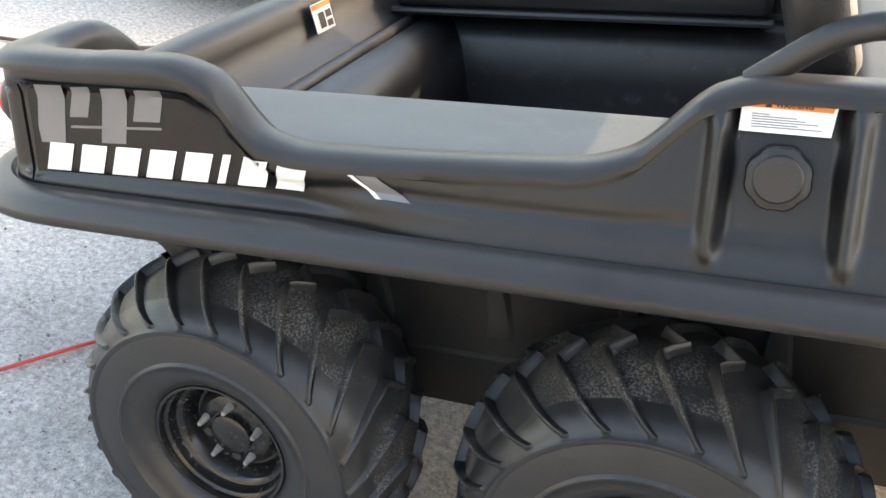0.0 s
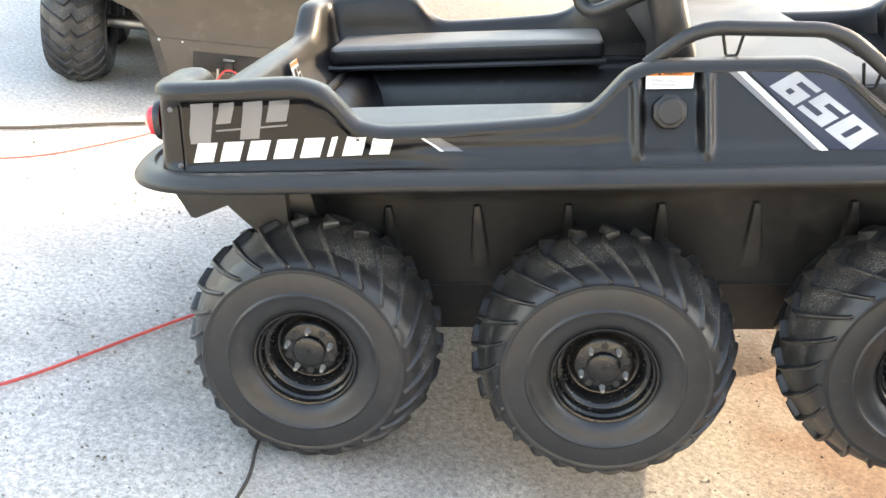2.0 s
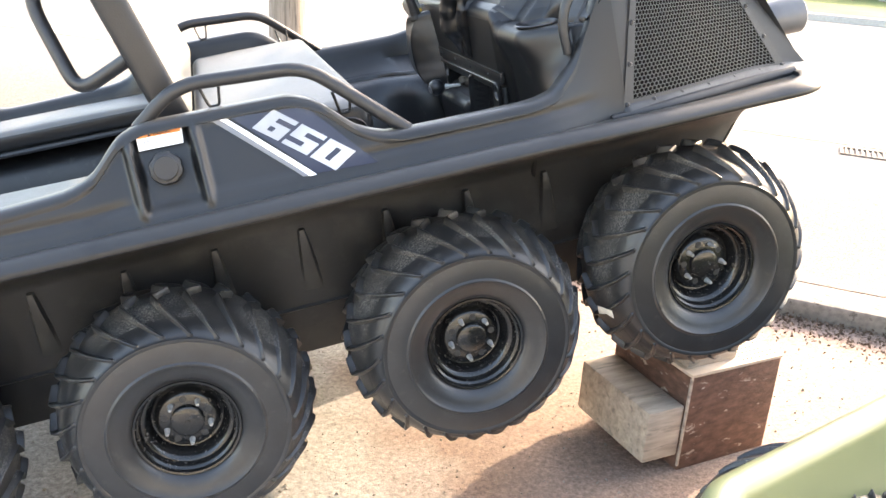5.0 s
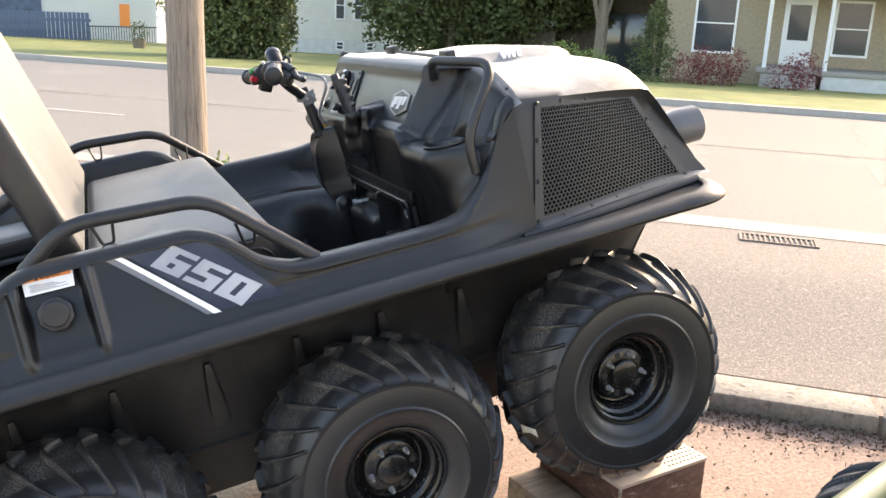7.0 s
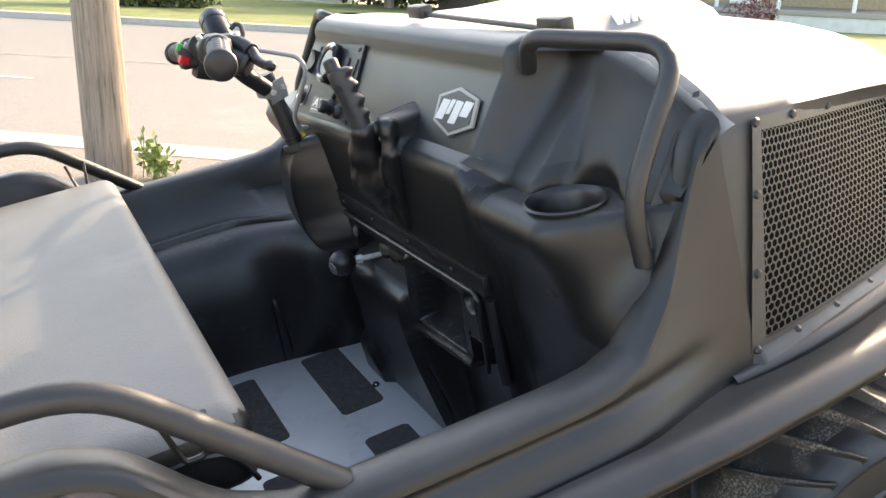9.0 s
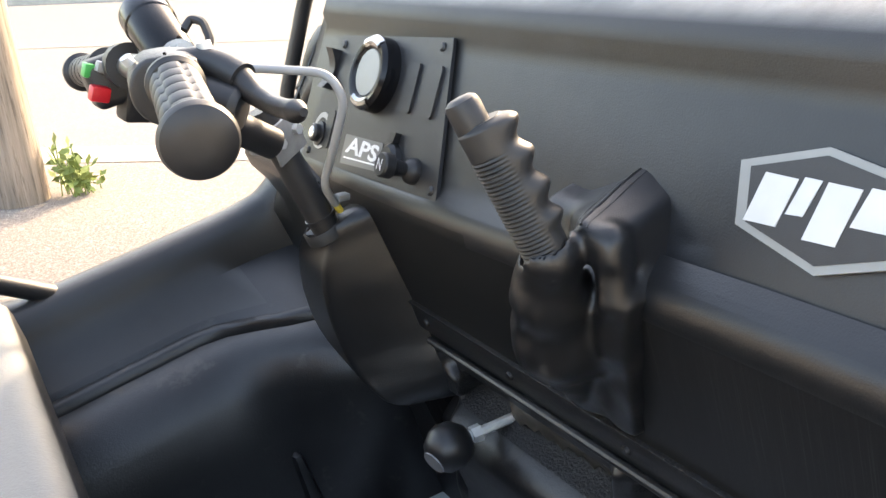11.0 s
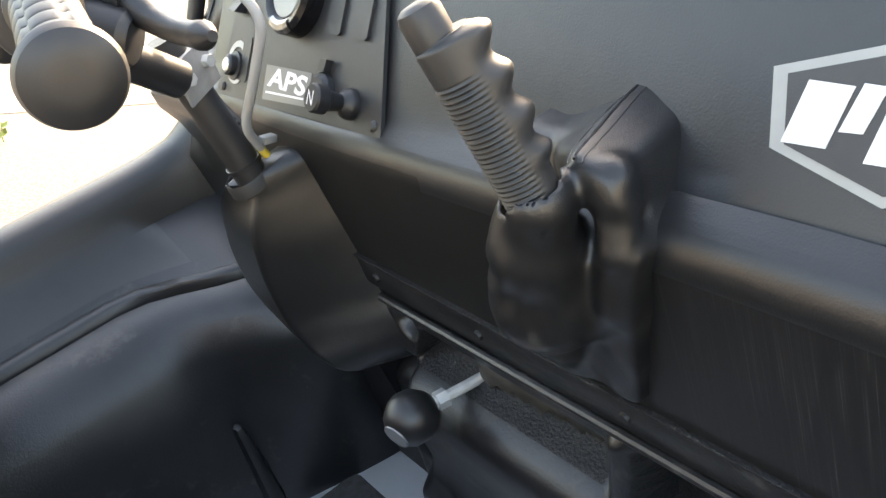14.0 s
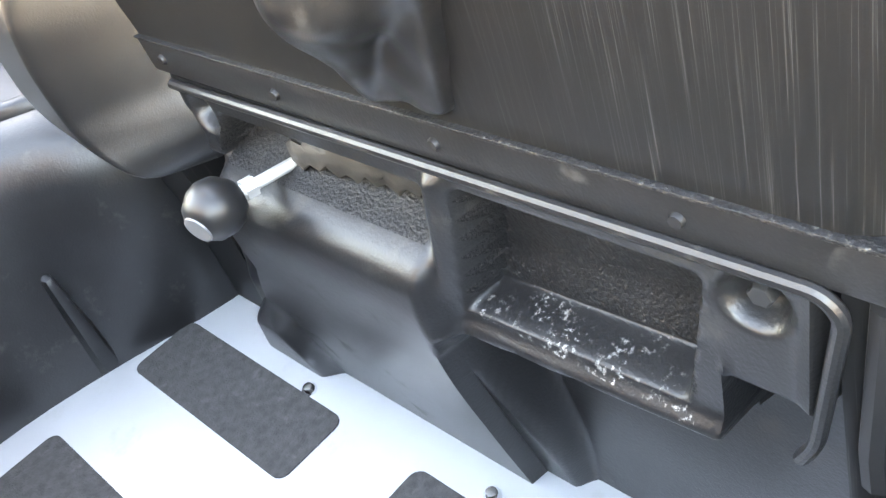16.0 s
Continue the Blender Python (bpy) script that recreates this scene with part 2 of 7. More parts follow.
DARK_CORD = material("dark_cord_rubber", (0.05, 0.045, 0.04), 0.6)
MULCH = material("dry_leaf_litter", (0.135, 0.094, 0.066), 0.95, var=0.6, scale=30)
RUST = material("rusty_iron", (0.19, 0.15, 0.12), 0.8, var=0.4, scale=30, bump=0.4, bump_scale=200)
FADED = material("faded_road_paint", (0.235, 0.215, 0.185), 0.9, var=0.3, scale=12)
WORN_WHITE = material("worn_white_road_paint", (0.42, 0.40, 0.35), 0.9, var=0.3, scale=12)
PAPER = material("torn_paper_tag", (0.66, 0.63, 0.55), 0.8, var=0.2, scale=30)
LAMP_GREY = material("grey_lamp_plastic", (0.11, 0.11, 0.115), 0.35, var=0.12, scale=20)
VERGE = material("tan_gravel_verge", (0.185, 0.156, 0.132), 0.95, var=0.45, scale=110, bump=1.0, bump_scale=120, spot=(0.29, 0.25, 0.21), spot_scale=60, spot_cut=0.55, spot_soft=0.05)
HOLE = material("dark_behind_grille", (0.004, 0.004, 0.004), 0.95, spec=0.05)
BEZEL = material("dull_chrome", (0.42, 0.42, 0.42), 0.25, metal=1.0, var=0.05)
DUSTY_RUBBER = material("dusty_tyre_crown", (0.020, 0.020, 0.021), 0.52, var=0.2, scale=25, bump=0.2, bump_scale=350, spot=(0.16, 0.153, 0.14), spot_scale=260, spot_cut=0.49, spot_soft=0.07, spot_rough=0.9, patchy=10)
COWL = material("dusty_glare_cowl_plastic", (0.017, 0.017, 0.018), 0.40, var=0.14, scale=9, bump=0.12, bump_scale=900, spot=(0.28, 0.276, 0.262), spot_scale=4, spot_cut=0.30, spot_soft=0.3, spot_rough=0.5)


def dust_and_glare(m, low, high, sheen):
    """Shows a material's spot colour on what faces up: dust, and painted sky glare."""
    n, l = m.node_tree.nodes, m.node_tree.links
    geo, sep, upward, both, soft = n.new("ShaderNodeNewGeometry"), n.new("ShaderNodeSeparateXYZ"), n.new("ShaderNodeMapRange"), n.new("ShaderNodeMath"), n.new("ShaderNodeMath")
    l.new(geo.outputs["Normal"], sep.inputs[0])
    l.new(sep.outputs["Z"], upward.inputs["Value"])
    upward.inputs["From Min"].default_value, upward.inputs["From Max"].default_value = low, high
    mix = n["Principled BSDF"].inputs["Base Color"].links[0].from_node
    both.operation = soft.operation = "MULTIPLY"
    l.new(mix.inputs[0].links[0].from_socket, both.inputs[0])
    l.new(upward.outputs[0], both.inputs[1])
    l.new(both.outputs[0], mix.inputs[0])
    l.new(upward.outputs[0], soft.inputs[0])
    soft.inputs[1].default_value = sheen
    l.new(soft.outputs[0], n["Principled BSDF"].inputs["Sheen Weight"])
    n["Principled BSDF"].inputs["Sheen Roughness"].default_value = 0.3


dust_and_glare(COWL, 0.58, 0.94, 0.8)
HULL = material("dusty_glare_hull_skin", (0.0075, 0.0078, 0.0086), 0.27, spec=0.42, var=0.16, scale=9, bump=0.12, bump_scale=900, spot=(0.036, 0.036, 0.036), spot_scale=4, spot_cut=0.16, spot_soft=0.3, spot_rough=0.36)
dust_and_glare(HULL, 0.40, 0.92, 0.05)
BADGE_WHITE = material("white_badge_enamel", (0.50, 0.50, 0.50), 0.3, var=0.08, scale=30)
DULL_ZINC = material("dull_zinc", (0.34, 0.34, 0.33), 0.5, metal=0.5, var=0.2, scale=60)


# ---- mesh helpers ----
def smooth(bm, angle=35):
    bm.normal_update()
    for f in bm.faces:
        f.smooth = True
    lim = radians(angle)
    for e in bm.edges:
        e.smooth = len(e.link_faces) != 2 or e.calc_face_angle(0) < lim


def part(name, bm, mat, parent=None, label="", angle=35, m=None):
    """One mesh object under a thing or part."""
    smooth(bm, angle)
    me = bpy.data.meshes.new(name)
    bm.to_mesh(me)
    bm.free()
    for x in mat if isinstance(mat, (list, tuple)) else (mat,):
        me.materials.append(x)
    ob = new(name, me)
    if parent:
        ob.parent = parent
    if m:
        ob.matrix_basis = m
    return tagged(ob, label)


def again(ob, m, parent=None):
    """The same mesh once more, as an object of its own."""
    o = new(ob.name.split(".")[0], ob.data)
    o.parent = parent or ob.parent
    o.matrix_basis = m
    return o


def thing(name, label, category, m=None, group="", kind=""):
    ob = new(name)
    ob.empty_display_size = 0.1
    if m:
        ob.matrix_basis = m
    return tagged(ob, label, category, group, kind)


def box(bm, lo, hi, bevel=0.0, m=None, seg=2):
    s = [hi[i] - lo[i] for i in range(3)]
    mid = [(hi[i] + lo[i]) / 2 for i in range(3)]
    made = bmesh.ops.create_cube(bm, size=1, matrix=Matrix.Translation(mid) @ Matrix.Diagonal((*s, 1)))
    vs = made["verts"]
    if bevel:
        es = list({e for v in vs for e in v.link_edges})
        r = bmesh.ops.bevel(bm, geom=es, offset=bevel, segments=seg, affect="EDGES", profile=0.5)
        vs = list({v for f in r["faces"] for v in f.verts} | {v for v in vs if v.is_valid})
    if m:
        bmesh.ops.transform(bm, matrix=m, verts=[v for v in vs if v.is_valid])
    return vs


def boxed(lo, hi, bevel=0.0, m=None, seg=2):
    bm = bmesh.new()
    box(bm, lo, hi, bevel, m, seg)
    return bm


def grid_faces(bm, rows, close_u=False, close_v=False):
    """Faces between rows of points."""
    vs = [[bm.verts.new(p) for p in row] for row in rows]
    nu, nv = len(vs), len(vs[0])
    for i in range(nu if close_u else nu - 1):
        for j in range(nv if close_v else nv - 1):
            q = (vs[i][j], vs[(i + 1) % nu][j], vs[(i + 1) % nu][(j + 1) % nv], vs[i][(j + 1) % nv])
            try:
                bm.faces.new(q)
            except ValueError:
                pass
    return vs


def loft(rows, close_u=False, close_v=False, caps=False):
    bm = bmesh.new()
    vs = grid_faces(bm, rows, close_u, close_v)
    if caps:
        bm.faces.new(list(reversed(vs[0])))
        bm.faces.new(vs[-1])
    bmesh.ops.recalc_face_normals(bm, faces=bm.faces)
    return bm


def fillet(pts, r=0.03, n=5):
    """Rounds the corners of a line."""
    pts = [Vector(p) for p in pts]
    out = [pts[0]]
    for a, b, c in zip(pts, pts[1:], pts[2:]):
        d = min(r, (a - b).length * 0.49, (c - b).length * 0.49)
        p, q = b + (a - b).normalized() * d, b + (c - b).normalized() * d
        for k in range(n + 1):
            t = k / n
            out.append(p * (1 - t) ** 2 + b * 2 * t * (1 - t) + q * t * t)
    return out + [pts[-1]]


def sweep(bm, pts, r, seg=10, caps=True, radii=None, flat=1.0):
    """A round bar along points."""
    pts = [Vector(p) for p in pts]
    rows, side = [], None
    for i, p in enumerate(pts):
        d = (pts[min(i + 1, len(pts) - 1)] - pts[max(i - 1, 0)]).normalized()
        if side is None:
            side = d.orthogonal().normalized()
        side = (side - d * side.dot(d)).normalized()
        up = d.cross(side)
        q = radii[i] if radii else r
        rows.append([p + (side * math.cos(a) + up * math.sin(a) * flat) * q for a in [2 * math.pi * k / seg for k in range(seg)]])
    vs = grid_faces(bm, rows, close_v=True)
    if caps:
        bm.faces.new(list(reversed(vs[0])))
        bm.faces.new(vs[-1])
    return vs


def tube(pts, r, seg=10, radii=None, corner=0.0):
    bm = bmesh.new()
    sweep(bm, fillet(pts, corner) if corner else pts, r, seg, radii=radii)
    bmesh.ops.recalc_face_normals(bm, faces=bm.faces)
    return bm


def lathe(profile, seg=32, axis="y", bm=None, m=None):
    """Turns a line of (radius, along) round an axis through the origin."""
    bm = bm or bmesh.new()
    rows = []
    for k in range(seg):
        a = 2 * math.pi * k / seg
        c, s = math.cos(a), math.sin(a)
        rows.append([{"y": (r * c, h, r * s), "z": (r * c, r * s, h), "x": (h, r * c, r * s)}[axis] for r, h in profile])
    before = set(bm.verts)
    grid_faces(bm, rows, close_u=True)
    mine = [v for v in bm.verts if v not in before]
    bmesh.ops.remove_doubles(bm, verts=mine, dist=1e-5)
    mine = [v for v in bm.verts if v not in before]
    if m:
        bmesh.ops.transform(bm, matrix=m, verts=mine)
    bmesh.ops.recalc_face_normals(bm, faces=bm.faces)
    return bm


def plate(outline, thick, place):
    """A flat piece: outline in two coordinates, place(u, v, w) puts it in space with w from 0 to thick."""
    bm = bmesh.new()
    a = [bm.verts.new(place(u, v, 0)) for u, v in outline]
    b = [bm.verts.new(place(u, v, thick)) for u, v in outline]
    bm.faces.new(a)
    bm.faces.new(list(reversed(b)))
    n = len(a)
    for i in range(n):
        bm.faces.new((a[i], b[i], b[(i + 1) % n], a[(i + 1) % n]))
    bmesh.ops.recalc_face_normals(bm, faces=bm.faces)
    return bm


def smoothstep(a, b, x):
    t = min(1.0, max(0.0, (x - a) / (b - a)))
    return t * t * (3 - 2 * t)


def along(table, x):
    """A value from a table of (x, value): a smooth curve through its rows without overshoot."""
    if x <= table[0][0]:
        return table[0][1]
    if x >= table[-1][0]:
        return table[-1][1]
    k = 0
    while x > table[k + 1][0]:
        k += 1

    def slope(i):
        return (table[i + 1][1] - table[i][1]) / (table[i + 1][0] - table[i][0])

    def tangent(i):
        if i == 0:
            return slope(0)
        if i == len(table) - 1:
            return slope(i - 1)
        p, q = slope(i - 1), slope(i)
        return 0.0 if p * q <= 0 else 2 * p * q / (p + q)

    (a, p), (b, q) = table[k], table[k + 1]
    h = b - a
    t = (x - a) / h
    return p * (1 + 2 * t) * (1 - t) ** 2 + tangent(k) * h * t * (1 - t) ** 2 + q * t * t * (3 - 2 * t) + tangent(k + 1) * h * t * t * (t - 1)


def lettering(text, size, place, thick=0.0012, shear=0.0, bold=0.0, width=None, height=None):
    """Built-in font, mapped into space by place(u, v, w)."""
    cu = bpy.data.curves.new("text", "FONT")
    cu.body, cu.size, cu.shear, cu.offset, cu.resolution_u = text, size, shear, bold, 3
    tmp = bpy.data.objects.new("text", cu)
    scene.collection.objects.link(tmp)
    bpy.context.view_layer.update()
    me = bpy.data.meshes.new_from_object(tmp.evaluated_get(bpy.context.evaluated_depsgraph_get()))
    bpy.data.objects.remove(tmp)
    bm = bmesh.new()
    bm.from_mesh(me)
    bpy.data.meshes.remove(me)
    xs, ys = [v.co.x for v in bm.verts], [v.co.y for v in bm.verts]
    x0, y0, w, h = min(xs), min(ys), max(xs) - min(xs), max(ys) - min(ys)
    kx, ky = (width / w if width else 1), (height / h if height else 1)
    bmesh.ops.subdivide_edges(bm, edges=bm.edges, cuts=1)
    for v in bm.verts:
        v.co = place((v.co.x - x0) * kx, (v.co.y - y0) * ky, thick)
    return bm


MID = 0.71  # the vehicle's middle plane


def far(m=None):
    """Mirrors the near side onto the far side."""
    return Matrix.Translation((0, 2 * MID, 0)) @ Matrix.Diagonal((1, -1, 1, 1))


def mirrored(bm):
    bm2 = bm.copy()
    bmesh.ops.transform(bm2, matrix=far(), verts=bm2.verts)
    bmesh.ops.reverse_faces(bm2, faces=bm2.faces)
    return bm2


# ---- the amphibious vehicle ----
vehicle = thing("amphibious_vehicle", "black eight-wheeled amphibious all-terrain vehicle with its nose raised on a box", "amphibious vehicle", BODY)
RIM_Z = [(-0.36, 0.67), (-0.27, 0.690), (0.03, 0.697), (0.095, 0.682), (0.18, 0.602), (0.235, 0.591), (0.59, 0.603), (0.65, 0.618), (0.745, 0.692), (0.80, 0.705),
         (1.09, 0.702), (1.15, 0.684), (1.25, 0.604), (1.32, 0.583), (1.60, 0.580), (1.68, 0.584), (1.76, 0.635), (1.81, 0.715), (1.86, 0.80), (1.90, 0.83)]
CORNER, REAR = 0.12, -0.212


def squared(a, p):
    """Stretches a quarter turn towards a square corner."""
    c, s = abs(math.cos(a)), abs(math.sin(a))
    return (c ** p + s ** p) ** (-1 / p)


def rim_z(x):
    return along(RIM_Z, x)


def wall_base(x):
    """Stand-out of the side wall just above the lip, and its lean per metre of height."""
    back = 1 - smoothstep(0.22, 0.50, x)
    fore = smoothstep(1.62, 1.88, x)
    return 0.105 - 0.027 * back - 0.050 * fore, 0.40 - 0.32 * back - 0.25 * fore


def wall_out(x, z):
    """How far the near side wall stands out (towards -y) at a height."""
    t = rim_z(x)
    base, lean = wall_base(x)
    o = base - (z - 0.505) * lean
    o += 0.002 * (1 - smoothstep(0.506, 0.526, z))
    swage = math.exp(-((z - 0.548) / 0.010) ** 2) * smoothstep(0.20, 0.34, x) * (1 - smoothstep(1.75, 1.85, x))
    o -= 0.006 * swage * (1 - smoothstep(0.70, 0.74, x) * (1 - smoothstep(1.16, 1.26, x)))
    ridge = math.exp(-((x - 0.752) / 0.0085) ** 2) + math.exp(-((x - 0.891) / 0.0085) ** 2)
    band = smoothstep(0.515, 0.530, z) * (1 - smoothstep(t - 0.040, t - 0.012, z))
    o += 0.010 * ridge * band
    pocket = smoothstep(0.756, 0.770, x) * (1 - smoothstep(0.872, 0.886, x))
    o -= 0.026 * pocket * smoothstep(0.520, 0.540, z) * (1 - smoothstep(t - 0.022, t - 0.004, z))
    flank = smoothstep(0.898, 0.91, x) * (1 - smoothstep(1.10, 1.30, x)) + smoothstep(0.64, 0.72, x) * (1 - smoothstep(0.735, 0.745, x))
    o -= 0.007 * flank * smoothstep(0.535, 0.55, z) * (1 - smoothstep(t - 0.03, t - 0.01, z))
    panel = smoothstep(-0.225, -0.205, x) * (1 - smoothstep(0.20, 0.34, x))
    o -= 0.013 * panel * (1 - smoothstep(t - 0.052, t - 0.036, z)) * smoothstep(0.508, 0.52, z)
    return o


def hull_section(t, x=None):
    """(outward, height) from under the lip, over the rim and down the tub's inside."""
    sec = [(0.10, 0.480)]
    base, lean = wall_base(x if x is not None else -0.2)
    for k in range(25):
        z = 0.495 + (t - 0.024 - 0.495) * k / 24
        o = wall_out(x if x is not None else -0.3, z)
        sec.append((o, z))
    top = base - (t - 0.505) * lean + 0.004
    sec += [(top + 0.006, t - 0.022), (top + 0.004, t - 0.010), (top - 0.006, t - 0.002), (top - 0.022, t), (top - 0.045, t - 0.001), (top - 0.060, t - 0.008), (top - 0.068, t - 0.025),
            (top - 0.074, (t + 0.50) / 2), (top - 0.082, 0.505), (min(top - 0.086, -0.052), 0.470), (-0.060, 0.462), (-0.063, 0.446), (-0.069, 0.446), (-0.072, 0.464), (-0.075, 0.4685), (-0.092, 0.4685), (-0.0955, 0.465), (-0.098, 0.450), (-0.106, 0.449), (-0.110, 0.458), (-0.145, 0.455), (-0.180, 0.434),
            (-0.203, 0.390), (-0.220, 0.30), (-0.236, 0.130)]
    return sec


rows = []
xs = np.concatenate([np.arange(1.885, 1.70, -0.013), np.arange(1.70, 1.30, -0.04), np.arange(1.30, 0.92, -0.012), np.arange(0.92, 0.72, -0.0045), np.arange(0.72, 0.62, -0.012), np.arange(0.62, 0.36, -0.02), np.arange(0.36, -0.08, -0.011)])
for x in xs:
    rows.append([(x, -o, z) for o, z in hull_section(rim_z(x), x)])
for k in range(29):
    a = math.pi / 4 + math.pi / 4 * math.copysign(abs(k / 14 - 1) ** 1.5, k / 14 - 1)
    n = Vector((-math.sin(a), -math.cos(a), 0))
    c = Vector((REAR + CORNER, CORNER, 0))
    t = 0.694
    rows.append([tuple(c + n * (CORNER + max(o, -0.105)) * squared(a, 2 + 4 * smoothstep(-0.08, 0.03, o)) + Vector((0, 0, z))) for o, z in hull_section(t, REAR + CORNER - 0.19 * math.sin(a))])
for y in (0.15, 0.17, 0.19, 0.21, 0.23, 0.25, 0.27, 0.29, 0.35, 0.5, MID):
    t = 0.694 - 0.092 * smoothstep(0.13, 0.28, y)
    rows.append([(REAR - o, y, z) for o, z in hull_section(t)])
half = rows
# the near wall of the footwell stands a little further in
near = [[(x, y + 0.05 * (1 - smoothstep(0.30, 0.44, z)) * (k < len(xs) and y > 0.12), z) for x, y, z in r] for k, r in enumerate(half)]
# ahead, the far ledge swings in towards the dash
swung = [[(x, y + (0.085 * smoothstep(1.36, 1.82, x) + (0.105 * smoothstep(1.50, 1.69, x) - 0.085 * smoothstep(1.36, 1.82, x)) * smoothstep(0.14, 0.42, z)) * smoothstep(0.045, 0.056, y) * (1 - smoothstep(0.50, 0.515, z)), z) for x, y, z in r] for r in half]
rows = near + [[(x, 2 * MID - y, z) for x, y, z in r] for r in reversed(swung[:-1])]
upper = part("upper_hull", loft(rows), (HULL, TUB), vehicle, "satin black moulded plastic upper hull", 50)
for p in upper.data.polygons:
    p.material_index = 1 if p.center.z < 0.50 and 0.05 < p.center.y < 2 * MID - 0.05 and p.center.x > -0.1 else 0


# the lip that runs round the hull
LIP = [(0.06, 0.475), (0.140, 0.473), (0.152, 0.4745), (0.1570, 0.4775), (0.1588, 0.482), (0.1585, 0.488), (0.1560, 0.493), (0.147, 0.502), (0.140, 0.5075), (0.132, 0.5108), (0.122, 0.5120), (0.1135, 0.5110), (0.1085, 0.5030), (0.098, 0.501), (0.06, 0.501)]


def lip_path():
    pts = [(x, 0.0, 0.0, -1.0) for x in np.arange(2.255, -0.06, -0.12)] + [(REAR + CORNER, 0, 0, -1)]
    return pts


def lip_row(cx, cy, r, a, sx, cut_in=0.0, p=4.0, section=LIP):
    """The lip's section at a turn a of a corner round (cx, cy)."""
    q = squared(a, p)
    return [(cx + sx * math.sin(a) * (r + o - cut_in) * q, cy - math.cos(a) * (r + o - cut_in) * q, z) for o, z in section]


def drop(x):
    return 0.022 * smoothstep(1.6, 2.45, x)


turn = [math.pi / 2 * k / 20 for k in range(21)]
DEEP = [(o if o > 0.07 else -0.05, z) for o, z in LIP]
half_rows = [[(2.335 + o - 0.052, y, z - drop(2.45)) for o, z in DEEP] for y in (MID, 0.4, 0.2)]
half_rows += [[(x, y, z - drop(x)) for x, y, z in lip_row(2.255, 0.08, 0.08, a, 1, 0.052, 3.4, DEEP)] for a in reversed(turn[1:])]
for px, py, nx, ny in lip_path():
    pull = 0.055 * smoothstep(1.7, 2.36, px)
    half_rows.append([(px, -(o - pull), z - drop(px)) for o, z in (DEEP if px > 1.9 else LIP)])
half_rows += [lip_row(REAR + CORNER - 0.010, CORNER, CORNER, a, -1, 0.0, 2.6) for a in turn[1:]]
half_rows += [[(REAR - 0.010 - o, y, z) for o, z in LIP] for y in (0.3, 0.5, MID)]
rows = half_rows + [[(x, 2 * MID - y, z) for x, y, z in r] for r in reversed(half_rows[1:-1])]
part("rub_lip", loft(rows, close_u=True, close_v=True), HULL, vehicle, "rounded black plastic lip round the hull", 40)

# lower hull
BOTTOM = [(-0.30, 0.42), (-0.24, 0.36), (-0.12, 0.28), (0.05, 0.02), (0.2, -0.075), (1.85, -0.08), (2.0, -0.05), (2.2, 0.12), (2.36, 0.28), (2.50, 0.42)]
rows = []
for x in np.concatenate([np.arange(-0.30, 0.24, 0.03), np.arange(0.3, 1.9, 0.1), np.arange(1.9, 2.43, 0.03)]):
    zb = along(BOTTOM, x)
    s = smoothstep(-0.30, -0.10, x) * (1 - smoothstep(2.25, 2.5, x))
    y1 = 0.300 - 0.048 * s
    pts = [(x, -0.07, 0.475), (x, -0.02, 0.462), (x, y1 - 0.16, 0.415), (x, y1 - 0.05, max(zb, 0.365)), (x, y1 - 0.012, max(zb, 0.335)), (x, y1, max(zb, 0.31)), (x, y1 + 0.012, max(zb, 0.085)), (x, y1 + 0.006, max(zb, 0.078)), (x, y1 + 0.02, max(zb, 0.070)),
           (x, y1 + 0.03, max(zb, 0.02)), (x, y1 + 0.06, zb), (x, MID, zb)]
    rows.append(pts + [(a, 2 * MID - b + (0.08 if 0.06 < b < 0.36 else 0.0), c) for a, b, c in reversed(pts[:-1])])
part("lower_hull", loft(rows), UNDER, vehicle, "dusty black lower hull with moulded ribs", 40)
for s in (0, 1):
    skirt = [(-0.330, 0.420), (-0.290, 0.340), (-0.280, 0.336), (-0.195, 0.368), (-0.160, 0.330), (-0.10, 0.27), (-0.05, 0.25), (-0.05, 0.466), (-0.345, 0.466)]
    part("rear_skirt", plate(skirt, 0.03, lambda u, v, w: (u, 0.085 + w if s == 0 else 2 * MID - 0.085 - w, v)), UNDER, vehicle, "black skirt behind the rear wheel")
rib = None
for k in range(8):
    x = 0.167 + 0.228 * k
    if rib is None:
        sec = []
        for z, w, o in ((0.306, 0.005, -0.004), (0.303, 0.010, 0.014), (0.288, 0.0135, 0.018), (0.24, 0.020, 0.015), (0.19, 0.027, 0.009), (0.13, 0.033, 0.002), (0.115, 0.034, -0.003)):
            y = 0.252 + 0.012 * (0.31 - z) / 0.225
            sec.append([(-w, y + 0.004, z), (-w * 0.62, y - o, z), (0, y - o * 1.12, z), (w * 0.62, y - o, z), (w, y + 0.004, z)])
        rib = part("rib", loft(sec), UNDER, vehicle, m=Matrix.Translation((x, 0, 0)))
    else:
        again(rib, Matrix.Translation((x, 0, 0)))


tub_rib = None
